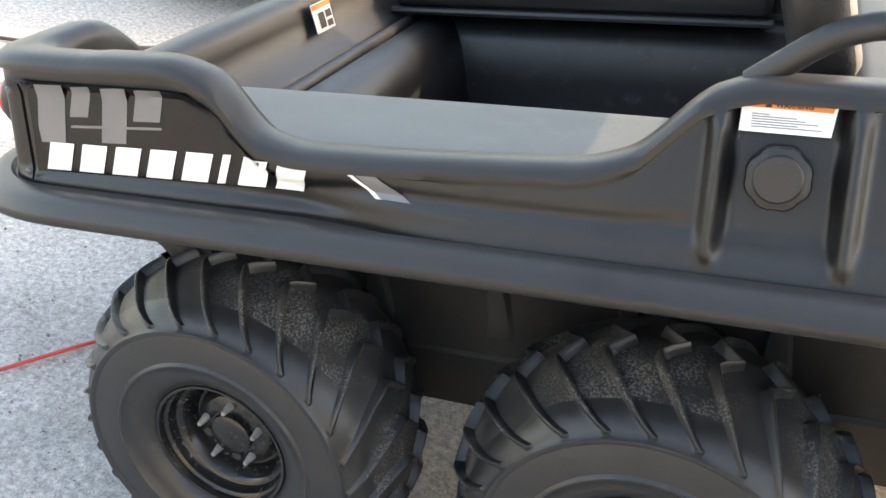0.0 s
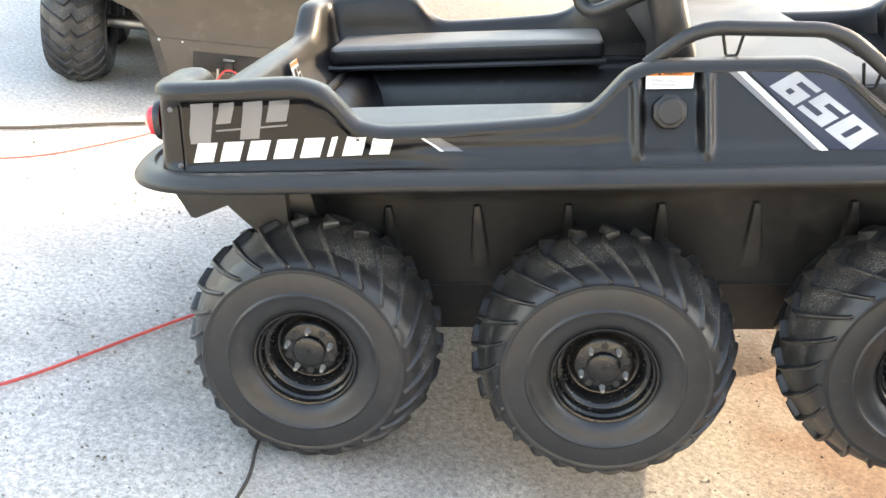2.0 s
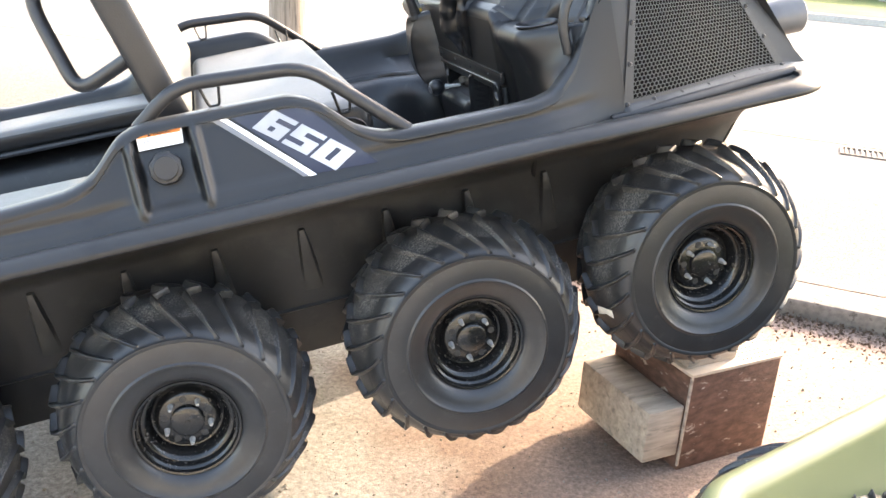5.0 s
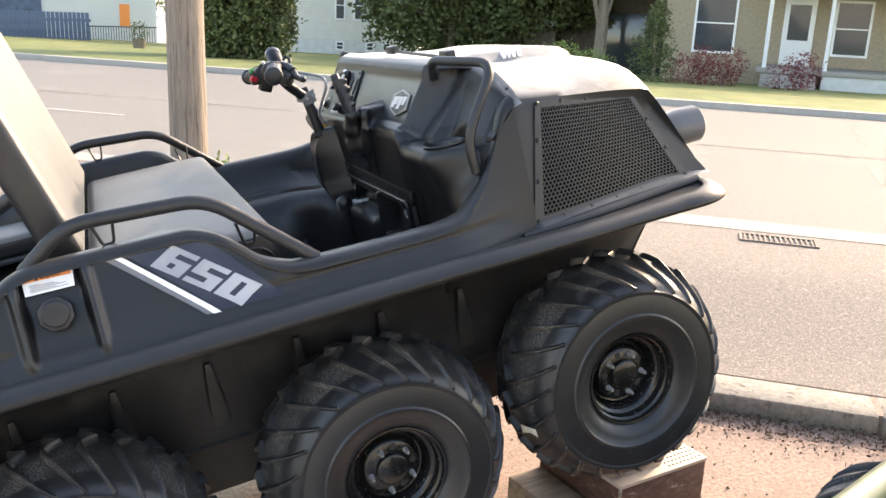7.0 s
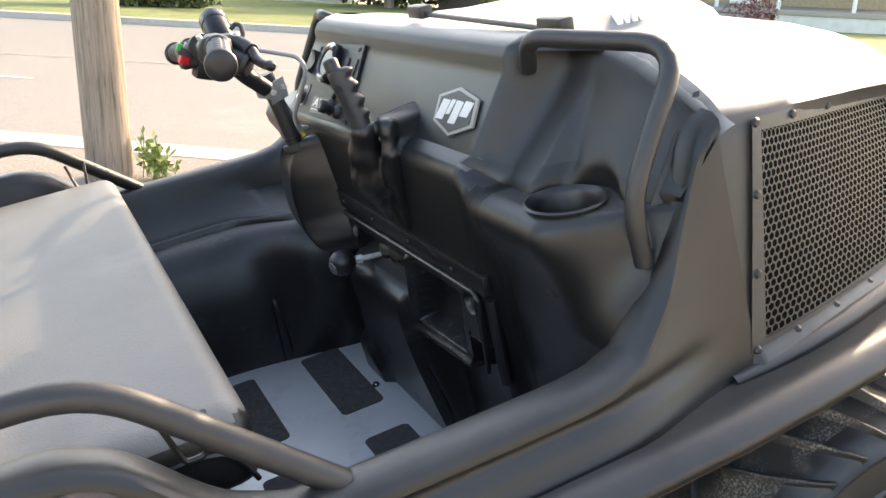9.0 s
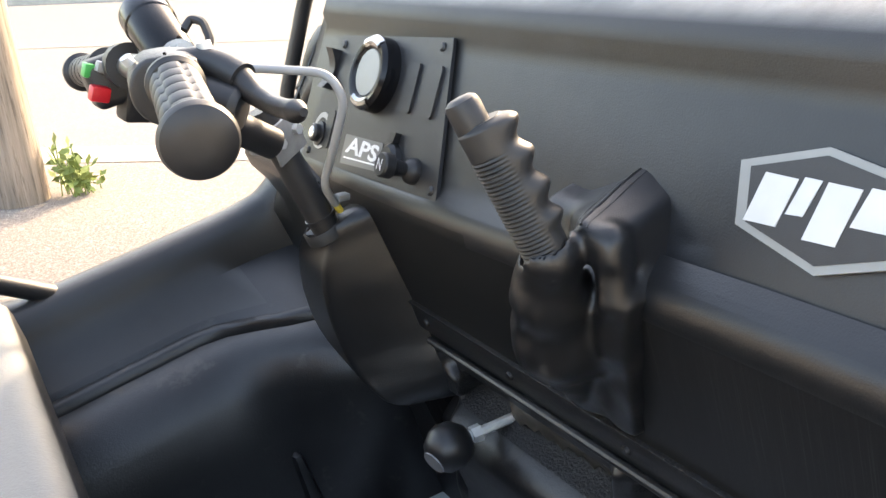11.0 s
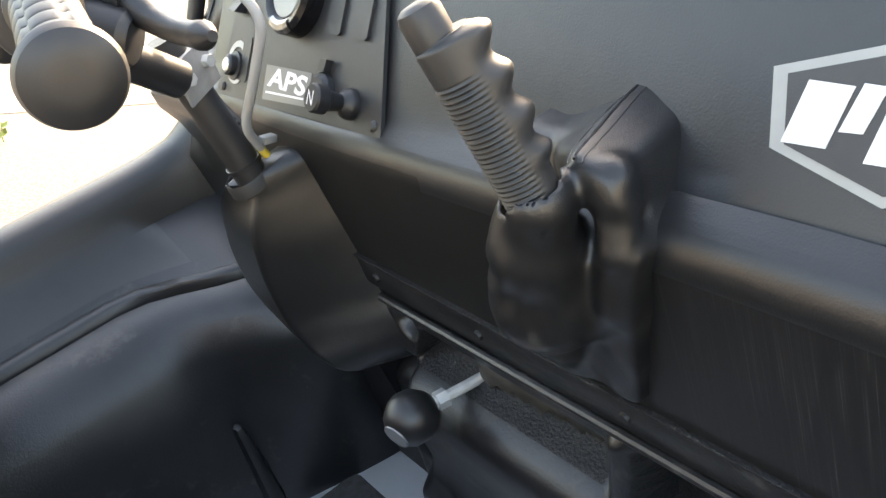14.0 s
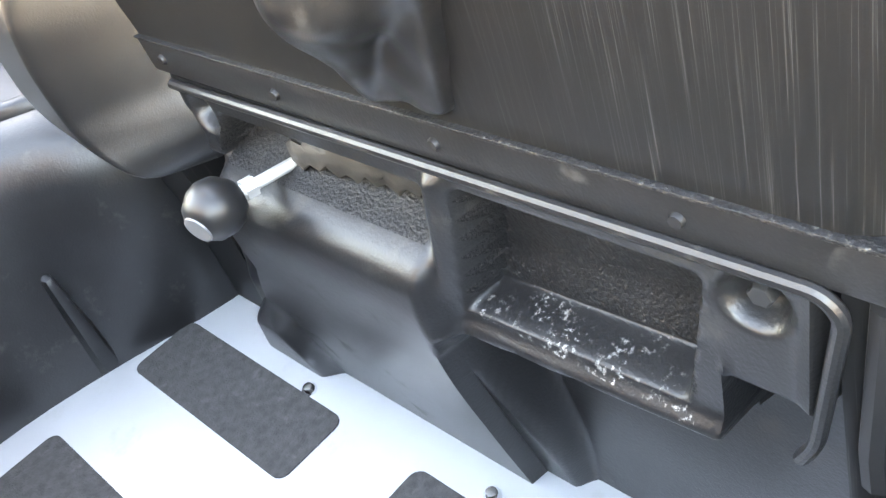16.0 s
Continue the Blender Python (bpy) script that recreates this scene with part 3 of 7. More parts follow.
for x, inward in ((1.545, 0.030), (1.325, 0.0)):
    if tub_rib is None:
        sec = []
        for z, w, o in ((0.300, 0.003, -0.004), (0.297, 0.006, 0.007), (0.288, 0.008, 0.010), (0.24, 0.011, 0.009), (0.19, 0.014, 0.006), (0.145, 0.016, 0.001)):
            y = 2 * MID - 0.220 - 0.016 * (0.30 - z) / 0.17
            sec.append([(-w, y + 0.003, z), (-w * 0.6, y - o, z), (0, y - o * 1.1, z), (w * 0.6, y - o, z), (w, y + 0.003, z)])
        tub_rib = part("tub_rib", loft(sec), TUB, vehicle, "moulded rib inside the tub wall", m=Matrix.Translation((x, -inward, 0)))
    else:
        again(tub_rib, Matrix.Translation((x, -inward, 0)))


# ---- wheels ----
def tyre_profile():
    """(radius, y, along) from the near bead to the crown; y is towards the hull, along runs 0 to 1 over the lugs."""
    side = [(0.121, -0.026), (0.127, -0.042), (0.140, -0.053), (0.158, -0.0605), (0.174, -0.065), (0.1785, -0.0695), (0.1815, -0.0697), (0.186, -0.066), (0.212, -0.067), (0.234, -0.0635), (0.2385, -0.0660), (0.2435, -0.0660), (0.247, -0.0605)]
    over = [(0.2525, -0.0570, 0.0), (0.2610, -0.0495, 0.09), (0.2700, -0.0365, 0.19), (0.2785, -0.0195, 0.30), (0.2865, 0.0010, 0.42), (0.2915, 0.0160, 0.51), (0.2955, 0.0280, 0.58), (0.2982, 0.0365, 0.64), (0.3000, 0.0430, 0.69),
            (0.3012, 0.0490, 0.74), (0.3020, 0.0550, 0.79), (0.3027, 0.0610, 0.84), (0.3033, 0.0670, 0.89), (0.3036, 0.0730, 0.95), (0.3037, 0.079, 1.0)]
    return [(r, y, None) for r, y in side] + over


def make_tyre():
    """One skin: the grid follows the thin swept lugs, which bend at a knuckle and cross the crown the other way."""
    n, prof = 26, tyre_profile()
    across = [(0.0, 0.0), (0.022, 0.45), (0.050, 0.86), (0.085, 1.0), (0.125, 0.97), (0.160, 0.78), (0.195, 0.38), (0.235, 0.06), (0.30, 0.0), (0.50, 0.0), (0.78, 0.0)]
    rows = []
    for k in range(n):
        for f, lug in across:
            near = []
            for r, y, t in prof:
                a, h = 2 * math.pi * (k + f) / n, 0.0
                if t is not None:
                    over_knee = max(0.0, t - KNEE + 0.03)
                    a += SWEEP * (1 - (1 - min(1.0, t / KNEE)) ** 1.5) - 0.10 * over_knee / (over_knee + 0.02) * over_knee / (1 - KNEE)
                    h = lug * (0.0062 + 0.0050 * smoothstep(0.0, 0.30, t) + 0.0072 * smoothstep(0.34, 0.66, t)) * (1 - 0.12 * smoothstep(0.76, 0.95, t))
                way = Vector((math.cos(a), 0, math.sin(a)))
                lean = way if t is None else (way * (0.35 + 0.65 * min(1, t * 1.3)) + Vector((0, -1, 0)) * 0.75 * (1 - min(1, t * 1.3))).normalized()
                near.append(way * r + Vector((0, y, 0)) + lean * h)
            rows.append(near + [Vector((v.x, 0.158 - v.y, v.z)) for v in reversed(near[:-1])])
    return loft(rows, close_u=True)


SWEEP, KNEE = 0.28, 0.76


def make_wheel():
    prof = [(0.004, -0.004), (0.034, -0.004), (0.038, 0.002), (0.066, 0.004), (0.072, 0.008), (0.076, 0.014), (0.079, 0.026), (0.085, 0.024), (0.092, 0.010), (0.097, -0.002), (0.101, -0.007), (0.108, -0.010), (0.111, -0.016), (0.113, -0.026), (0.119, -0.031), (0.125, -0.034), (0.1275, -0.040),
            (0.125, -0.0445), (0.120, -0.043), (0.117, -0.034)]
    bm = lathe(prof, 48)
    wheel = part("wheel", bm, RIM, None, "dusty gloss-black steel wheel", 30)
    wheel.parent = vehicle
    tyre = part("tyre", make_tyre(), (RUBBER, DUSTY_RUBBER), wheel, "black paddle-lug rubber tyre", 32)
    for p in tyre.data.polygons:
        p.material_index = 1 if 0.2800 < math.hypot(p.center.x, p.center.z) < 0.3060 else 0
    part("hub_cap", lathe([(0.0, -0.0135), (0.005, -0.0135), (0.006, -0.012), (0.034, -0.012), (0.039, -0.009), (0.041, 0.004)], 32), RIM, wheel)
    nut = None
    for k in range(5):
        a = 2 * math.pi * k / 5 + 0.35
        m = Matrix.Translation((0.055 * math.cos(a), 0, 0.055 * math.sin(a)))
        if nut is None:
            nut = part("lug_nut", lathe([(0.0, -0.021), (0.0036, -0.021), (0.0046, -0.019), (0.0050, -0.010), (0.0062, -0.008), (0.0064, -0.001), (0.0072, 0.000), (0.0072, 0.006)], 10), DULL_ZINC, wheel, "zinc lug nut", m=m)
        else:
            again(nut, m)
        mm = Matrix.Rotation(-(a + math.pi / 5), 4, "Y") @ Matrix.Translation((0.055, 0, 0))
        if k == 0:
            hole = part("slot", lathe([(0.0, 0.0020), (0.0082, 0.0020), (0.0090, 0.0030), (0.0090, 0.006)], 14), BLACK_INK, wheel, m=mm)
        else:
            again(hole, mm)
    return wheel


HUBS = [(-0.010, 0.020), (0.700, -0.020), (1.428, -0.005), (2.094, 0.029)]
first = make_wheel()
turns = (0.1, -0.55, 0.9, 0.5)
first.matrix_basis = Matrix.Translation((HUBS[0][0], 0, HUBS[0][1])) @ Matrix.Rotation(turns[0], 4, "Y")
for k in range(1, 4):
    copy_thing(first, Matrix.Translation((HUBS[k][0], 0, HUBS[k][1])) @ Matrix.Rotation(turns[k], 4, "Y"))
for k in range(4):
    copy_thing(first, Matrix.Translation((HUBS[k][0], 2 * MID + 0.065, HUBS[k][1])) @ Matrix.Rotation(math.pi, 4, "Z") @ Matrix.Rotation(0.3 * k, 4, "Y"))
for k in range(4):
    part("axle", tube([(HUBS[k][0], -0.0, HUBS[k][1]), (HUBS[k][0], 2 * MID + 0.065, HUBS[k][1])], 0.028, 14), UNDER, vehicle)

# ---- cowl ----
def cowl_half(u):
    """A row across the near half of the cowl; u runs from its rear edge to the nose."""
    pts = []
    for y, zr, kind in COWL_Y:
        rear = 1.795 + 0.085 * (1 - smoothstep(0.205, 0.290, y))
        x = rear + (2.445 - rear) * u
        zs = along([(1.78, 0.83), (1.86, 0.800), (2.0, 0.785), (2.29, 0.742), (2.5, 0.68)], x)
        crown = along([(1.78, 0.886), (1.805, 0.897), (1.84, 0.909), (1.87, 0.908), (1.92, 0.893), (1.98, 0.868), (2.07, 0.853), (2.15, 0.850), (2.28, 0.832), (2.39, 0.808), (2.5, 0.77)], x)
        if kind == 0:
            z = 0.50 + (zs - 0.50) * zr
        else:
            z = zs + (crown - zs) * zr
        if kind == 2:
            z += 0.024 * smoothstep(1.93, 2.02, x) * (1 - smoothstep(2.36, 2.44, x))
        nose = max(0.0, (x - 2.285) / (2.445 - 2.285))
        z = 0.50 + (z - 0.50) * (1 - nose ** 1.25)
        yy = y
        if kind == 0:
            yy = -0.052 + 0.10 * smoothstep(1.85, 2.45, x) + 0.045 * (z - 0.50) / (zs - 0.50) - 0.018 * (1 - smoothstep(0.0, 0.10, zr))
        elif y < 0.2:
            yy = y + 0.06 * smoothstep(1.9, 2.45, x) * (1 - y / 0.2)
        pts.append((x, yy, z))
    return pts


COWL_Y = [(-0.05, 0.0, 0), (-0.05, 0.05, 0), (-0.05, 0.10, 0), (-0.05, 0.25, 0), (-0.05, 0.5, 0), (-0.05, 0.75, 0), (-0.05, 0.93, 0), (0.0, 0.10, 1), (0.02, 0.26, 1), (0.06, 0.46, 1), (0.11, 0.66, 1), (0.18, 0.82, 1), (0.26, 0.91, 1), (0.36, 0.965, 1),
          (0.43, 0.985, 1), (0.455, 0.99, 2), (0.58, 1.0, 2), (MID, 1.0, 2)]
us = [0, 0.01, 0.03] + [k / 22 for k in range(2, 23)]
rows = []
for u in us:
    h = cowl_half(u)
    if u == 0:
        h = [(x - 0.003, y, z - 0.008) for x, y, z in h]
    rows.append(h + [(x, 2 * MID - y, z) for x, y, z in reversed(h[:-1])])
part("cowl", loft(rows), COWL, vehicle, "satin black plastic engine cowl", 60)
for s in (0, 1):
    line = [(1.84 + 0.056 * k, -0.060 + 0.10 * smoothstep(1.85, 2.45, 1.84 + 0.056 * k), 0.495 - 0.0012 * k) for k in range(11)]
    part("cowl_base_roll", tube([(x, y if s == 0 else 2 * MID - y, z) for x, y, z in line], 0.018, 14, radii=[0.010, 0.013, 0.016, 0.018] + [0.019] * 7), HULL, vehicle, "rounded moulding along the foot of the cowl", 60)

# ---- dash ----
DASH = [(1.838, 0.9085), (1.812, 0.9062), (1.790, 0.8985), (1.7795, 0.8830), (1.7795, 0.8680), (1.697, 0.748), (1.690, 0.7418), (1.6835, 0.7378), (1.6778, 0.7318), (1.6742, 0.7238), (1.6735, 0.711), (1.677, 0.672), (1.680, 0.622), (1.684, 0.568), (1.685, 0.560), (1.687, 0.50), (1.716, 0.30), (1.722, 0.130)]
CUP = [(1.905, 0.890), (1.880, 0.886), (1.866, 0.872), (1.858, 0.850), (1.848, 0.815), (1.818, 0.735), (1.808, 0.724), (1.70, 0.723), (1.682, 0.716), (1.673, 0.700), (1.676, 0.680), (1.692, 0.650), (1.705, 0.610), (1.708, 0.568), (1.709, 0.560), (1.715, 0.50), (1.73, 0.30), (1.74, 0.130)]

SHELF, FACE = 16, 9
DASH = DASH[:7] + [tuple(a + (b - a) * k / SHELF for a, b in zip(DASH[6], DASH[7])) for k in range(1, SHELF)] + DASH[7:]
CUP = CUP[:7] + [tuple(a + (b - a) * k / SHELF for a, b in zip(CUP[6], CUP[7])) for k in range(1, SHELF)] + CUP[7:]
DASH = DASH[:5] + [tuple(a + (b - a) * k / FACE for a, b in zip(DASH[4], DASH[5])) for k in range(1, FACE)] + DASH[5:]
CUP = CUP[:5] + [tuple(a + (b - a) * k / FACE for a, b in zip(CUP[4], CUP[5])) for k in range(1, FACE)] + CUP[5:]
FOOT = 4 + FACE  # where the sloping face ends


def cowl_top(x, y):
    """Height of the cowl's upper skin."""
    zs = along([(1.78, 0.83), (1.86, 0.800), (2.0, 0.785), (2.29, 0.742), (2.5, 0.68)], x)
    crown = along([(1.78, 0.886), (1.805, 0.897), (1.84, 0.909), (1.87, 0.908), (1.92, 0.893)], x)
    zr = along([(-0.05, -0.10), (0.0, 0.10), (0.02, 0.26), (0.06, 0.46), (0.11, 0.66), (0.18, 0.82), (0.26, 0.91), (0.36, 0.965)], y)
    return zs + (crown - zs) * zr


def well_floor(y):
    """Lowest place of the near side of the footwell."""
    return along([(0.0, 0.452), (0.13, 0.445), (0.172, 0.42), (0.203, 0.375), (0.25, 0.30), (0.285, 0.13)], y)


def dash_row(y):
    at, y = y, min(y, 2 * MID - y)
    k = 1 - smoothstep(0.245, 0.288, y)
    row = []
    for (x0, z0), (x1, z1) in zip(DASH, CUP):
        row.append([x0 + (x1 - x0) * k, at, z0 + (z1 - z0) * k])
    # the ledge climbs a little towards the near side
    rise = 0.018 * (1 - k) * smoothstep(0.95, 0.35, at)
    for i, p in enumerate(row):
        if FOOT <= i <= FOOT + 4 + SHELF:
            p[2] += rise
            p[0] += rise * 0.35 * (i == FOOT)
    top = cowl_top(1.89, y)
    for i in range(FOOT):
        row[i][2] += (0.735 + (row[i][2] - 0.735) * (top + 0.002 - 0.735) / 0.155 - row[i][2]) * k
    # the pod's face: a proud panel beside the dash, a step back, and a scallop round the cup
    foot = 9.0
    for i in range(1, FOOT + 2):
        p = row[i]
        v = min(1.0, max(0.0, (p[2] - 0.735) / 0.120))
        edge = 0.176 + 0.024 * v
        proud = smoothstep(edge - 0.014, edge + 0.005, y)
        p[0] -= k * (1 - v) ** 1.15 * (0.078 * proud + 0.030 * (1 - proud))
        if abs(y - CUP_Y) < 0.064:
            p[0] = max(p[0], min(CUP_X + math.sqrt(0.064 ** 2 - (y - CUP_Y) ** 2), p[0] + 0.07 * (1 - smoothstep(0.760, 0.785, p[2]))))
        foot = p[0] if i == FOOT + 1 else foot
    for i in range(FOOT + 2, FOOT + 2 + SHELF):
        row[i][0] = min(row[i][0], foot)
    q = 1 - smoothstep(-0.025, 0.095, y)
    for i, p in enumerate(row):
        if i <= FOOT:
            p[0] += 0.03 * q * (1 if i else 0)
        else:
            edge = along([(0.50, 1.700), (0.58, 1.700), (0.60, 1.725), (0.635, 1.765), (0.715, 1.815), (0.74, 1.83)], p[2])
            p[0] += max(0.0, edge - p[0]) * q
    if at < 0.29:
        for p in row:
            p[2] = max(p[2], well_floor(at))
    if 0.288 < at < 0.985:  # open behind the console
        for p in row[FOOT + 8 + SHELF:]:
            p[0] += 0.14
    return [tuple(p) for p in row]


CUP_X, CUP_Y = 1.742, 0.108
ys = [-0.02, -0.008, 0.005, 0.018, 0.03, 0.042, 0.048] + [0.054 + 0.0048 * k for k in range(24)] + [0.168, 0.171, 0.174, 0.177, 0.180, 0.183, 0.186, 0.189, 0.192, 0.196, 0.2, 0.205, 0.21, 0.216, 0.225, 0.235, 0.245, 0.252, 0.258, 0.264, 0.269, 0.274, 0.279, 0.284, 0.288] + [0.29, 0.32, 0.40, 0.435, 0.44, 0.50, 0.60]
ys = ys + [MID] + [2 * MID - y for y in reversed(ys)]
bm = loft([dash_row(y) for y in ys])
# the cup recess goes through the shelf
bmesh.ops.delete(bm, geom=[f for f in bm.faces if abs(f.calc_center_median().z - 0.7235) < 0.004 and ((f.calc_center_median().x - CUP_X) / 0.0465) ** 2 + ((f.calc_center_median().y - CUP_Y) / 0.0485) ** 2 < 1], context="FACES")
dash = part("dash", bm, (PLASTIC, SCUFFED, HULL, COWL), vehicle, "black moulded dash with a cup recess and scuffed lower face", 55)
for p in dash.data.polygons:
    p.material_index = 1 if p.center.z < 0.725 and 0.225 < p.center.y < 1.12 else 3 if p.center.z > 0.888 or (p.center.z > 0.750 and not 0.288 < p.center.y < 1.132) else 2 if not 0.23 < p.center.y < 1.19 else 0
cup = lathe([(0.058, 0.0), (0.060, 0.004), (0.056, 0.006), (0.051, 0.002), (0.047, -0.004), (0.044, -0.115), (0.0, -0.117)], 36, "z")
part("cup_holder", cup, PLASTIC, vehicle, "round black cup recess", m=pose(CUP_X, CUP_Y, 0.7235) @ Matrix.Diagonal((0.90, 0.93, 1, 1)))

# ---- floor ----
part("floor_plate", boxed((-0.02, 0.290, 0.128), (1.76, 1.215, 0.141), 0.003), ALUMINIUM, vehicle, "grey sheet-metal floor plate")


def round_rect(w, h, r, n=5):
    pts = []
    for cx, cy, a0 in ((w / 2 - r, h / 2 - r, 0), (-w / 2 + r, h / 2 - r, 90), (-w / 2 + r, -h / 2 + r, 180), (w / 2 - r, -h / 2 + r, 270)):
        for k in range(n + 1):
            a = radians(a0 + 90 * k / n)
            pts.append((cx + r * math.cos(a), cy + r * math.sin(a)))
    return pts


pad = None
for x, y in ((1.607, 0.972), (1.395, 0.972), (1.607, 0.540), (1.395, 0.540)):
    m = Matrix.Translation((x, y, 0.1412))
    if pad is None:
        pad = part("grip_pad", plate(round_rect(0.096, 0.315, 0.014), 0.0016, lambda u, v, w: (u, v, w)), PAD, vehicle, "rough grey grip-tape pad", m=m)
    else:
        again(pad, m)

# ---- front seat ----
def cushion(lo, hi, r, top, side, name, parent, label, m=None, crown=0.0):
    """A stuffed block: top faces take the first material, the sides the second."""
    bm = boxed(lo, hi, r, seg=4)
    bmesh.ops.subdivide_edges(bm, edges=[e for e in bm.edges if e.calc_length() > 0.12], cuts=6, use_grid_fill=True)
    cx, cy = (lo[0] + hi[0]) / 2, (lo[1] + hi[1]) / 2
    for v in bm.verts:
        if v.co.z > (lo[2] + hi[2]) / 2:
            fx, fy = (v.co.x - cx) / (hi[0] - lo[0]) * 2, (v.co.y - cy) / (hi[1] - lo[1]) * 2
            v.co.z += crown * max(0, 1 - fx * fx) * max(0, 1 - fy ** 4)
    bm.normal_update()
    for f in bm.faces:
        f.material_index = 0 if f.normal.z > 0.5 else 1
    return part(name, bm, (top, side), parent, label, 60, m)


seat = cushion((0.885, 0.055, 0.545), (1.295, 1.365, 0.648), 0.030, GREY_VINYL, VINYL, "seat_cushion", vehicle, "grey-tan vinyl front bench cushion with black sides", crown=0.012)
part("seat_box", boxed((0.90, 0.31, 0.14), (1.24, 1.16, 0.552), 0.01), VINYL, vehicle, "black seat base")
back = cushion((-0.035, 0.10, 0.0), (0.045, 1.32, 0.62), 0.025, VINYL, VINYL, "seat_back", vehicle, "leaning front backrest, tan vinyl face and black vinyl sides", m=Matrix.Translation((0.855, 0, 0.66)) @ Matrix.Rotation(radians(-14), 4, "Y"))
for p in back.data.polygons:
    p.material_index = 1
back.data.materials[0] = GREY_VINYL
for p in back.data.polygons:
    if p.normal.x > 0.6:
        p.material_index = 0
part("grab_loop", tube([(0.735, 0.30, 1.42), (0.60, 0.28, 0.97), (0.655, 0.20, 0.765), (0.80, 0.14, 0.83)], 0.0165, 12, corner=0.05), BLACK_TUBE, vehicle, "bent black tube behind the backrest")

# ---- rear benches ----
bench = cushion((-0.165, 0.010, 0.492), (0.765, 0.272, 0.558), 0.022, GREY_VINYL, VINYL, "rear_bench", vehicle, "long padded rear bench with a grey-tan vinyl top", crown=0.006)
bb = bmesh.new()
bb.from_mesh(bench.data)
part("rear_bench", mirrored(bb), (GREY_VINYL, VINYL), vehicle, "long padded rear bench with a grey-tan vinyl top", 60)
bb.free()
for s in (0, 1):
    y = 0.272 if s == 0 else 2 * MID - 0.272
    part("bench_skirt", tube([(-0.17, y, 0.486), (0.77, y, 0.486)], 0.010, 8), VINYL, vehicle, "black vinyl skirt edge")

# ---- side rails ----
for s in (0, 1):
    f = (lambda p: p) if s == 0 else (lambda p: (p[0], 2 * MID - p[1], p[2]))
    part("side_rail", tube([f(p) for p in ((0.775, 0.015, 0.690), (0.875, 0.005, 0.766), (1.155, 0.0, 0.752), (1.352, -0.045, 0.575))], 0.0155, 12, corner=0.055), BLACK_TUBE, vehicle, "bent black tubular side rail")
    for x in (0.935, 1.215):
        zr = 0.752 if x < 1 else 0.685
        zt = rim_z(x)
        part("rail_clip", tube([f(p) for p in ((x - 0.012, 0.0, zr), (x, 0.018, zt - 0.0), (x + 0.022, 0.018, zt), (x + 0.03, 0.002, zr))], 0.0035, 6, corner=0.008), BLACK_TUBE, vehicle)

# ---- grab handles on the cowl ----
for s in (0, 1):
    f = (lambda p: p) if s == 0 else (lambda p: (p[0], 2 * MID - p[1], p[2]))
    part("grab_handle", tube([f(p) for p in (((1.800, 0.256, 0.866), (1.788, 0.226, 0.914), (1.866, 0.016, 0.900), (1.800, 0.004, 0.805), (1.7615, -0.003, 0.740), (1.773, 0.0, 0.660)) if s == 0 else ((1.845, 0.275, 0.885), (1.815, 0.262, 0.908), (1.880, 0.024, 0.892), (1.795, -0.028, 0.715), (1.795, 0.0, 0.660)))], 0.0120, 16, corner=0.055), BLACK_TUBE, vehicle, "bent black tubular grab handle", 70)
    base, up, side = Vector((1.767, 0.0065, 0.684)), Vector((0.0527, 0.0127, 0.0655)).normalized(), Vector((0.022, -0.009, -0.009)).normalized()
    out = side.cross(up).normalized()
    out = out if out.y < 0 else -out

    def on_bracket(u, v, w):
        return f(tuple(base + up * u + side * v + out * w))

    bracket = part("handle_plate", plate([(0, 0), (0.146, 0.0), (0.146, 0.026), (0, 0.026)], 0.004, on_bracket), BLACK_TUBE, vehicle, "black steel handle bracket with two bolts")
    part("gusset", plate([(0.144, 0.004), (0.196, 0.004), (0.200, 0.010), (0.144, 0.025)], 0.003, on_bracket), BLACK_TUBE, bracket)
    for u in (0.045, 0.130):
        c = base + up * u + side * 0.013 + out * 0.004
        part("bracket_bolt", tube([f(tuple(c)), f(tuple(c + out * 0.003)), f(tuple(c + out * 0.0045))], 0.006, 14, radii=[0.0068, 0.0062, 0.0035]), GRIP_BLACK, bracket)

# ---- side grille of the cowl ----
def on_cowl_side(x, z, w=0.0):
    zs = along([(1.78, 0.83), (1.86, 0.800), (2.0, 0.785), (2.29, 0.742), (2.5, 0.68)], x)
    return (x, -0.052 + 0.10 * smoothstep(1.85, 2.45, x) + 0.045 * (z - 0.5) / (zs - 0.5) - w, z)


G = [(1.876, 0.512), (1.945, 0.795), (2.245, 0.752), (2.385, 0.500)]


def in_quad(u, v):
    a, b, c, d = [Vector(p) for p in G]
    return (a * (1 - u) + d * u) * (1 - v) + (b * (1 - u) + c * u) * v


bm = bmesh.new()
# a sheet with hexagonal holes: rows of cells, each a ring of six faces
nu, nv = 40, 30
step_u, step_v = 1 / nu, 1 / nv
for j in range(nv):
    for i in range(nu):
        cu, cv = (i + 0.5 + (0.5 if j % 2 else 0.0)) * step_u, (j + 0.5) * step_v
        if cu > 1 - 0.5 * step_u or not (0.045 < cu < 0.955 and 0.055 < cv < 0.945):
            continue
        ring_o, ring_i = [], []
        for k in range(6):
            a = math.pi / 3 * k + math.pi / 6
            for ring_, q, w in ((ring_o, 1.0, 0.004), (ring_i, 0.78, 0.004)):
                p = in_quad(cu + math.cos(a) * q * step_u * 0.577, cv + math.sin(a) * q * step_v * 0.667)
                ring_.append(bm.verts.new(on_cowl_side(p.x, p.y, w)))
        for k in range(6):
            bm.faces.new((ring_o[k], ring_o[(k + 1) % 6], ring_i[(k + 1) % 6], ring_i[k]))
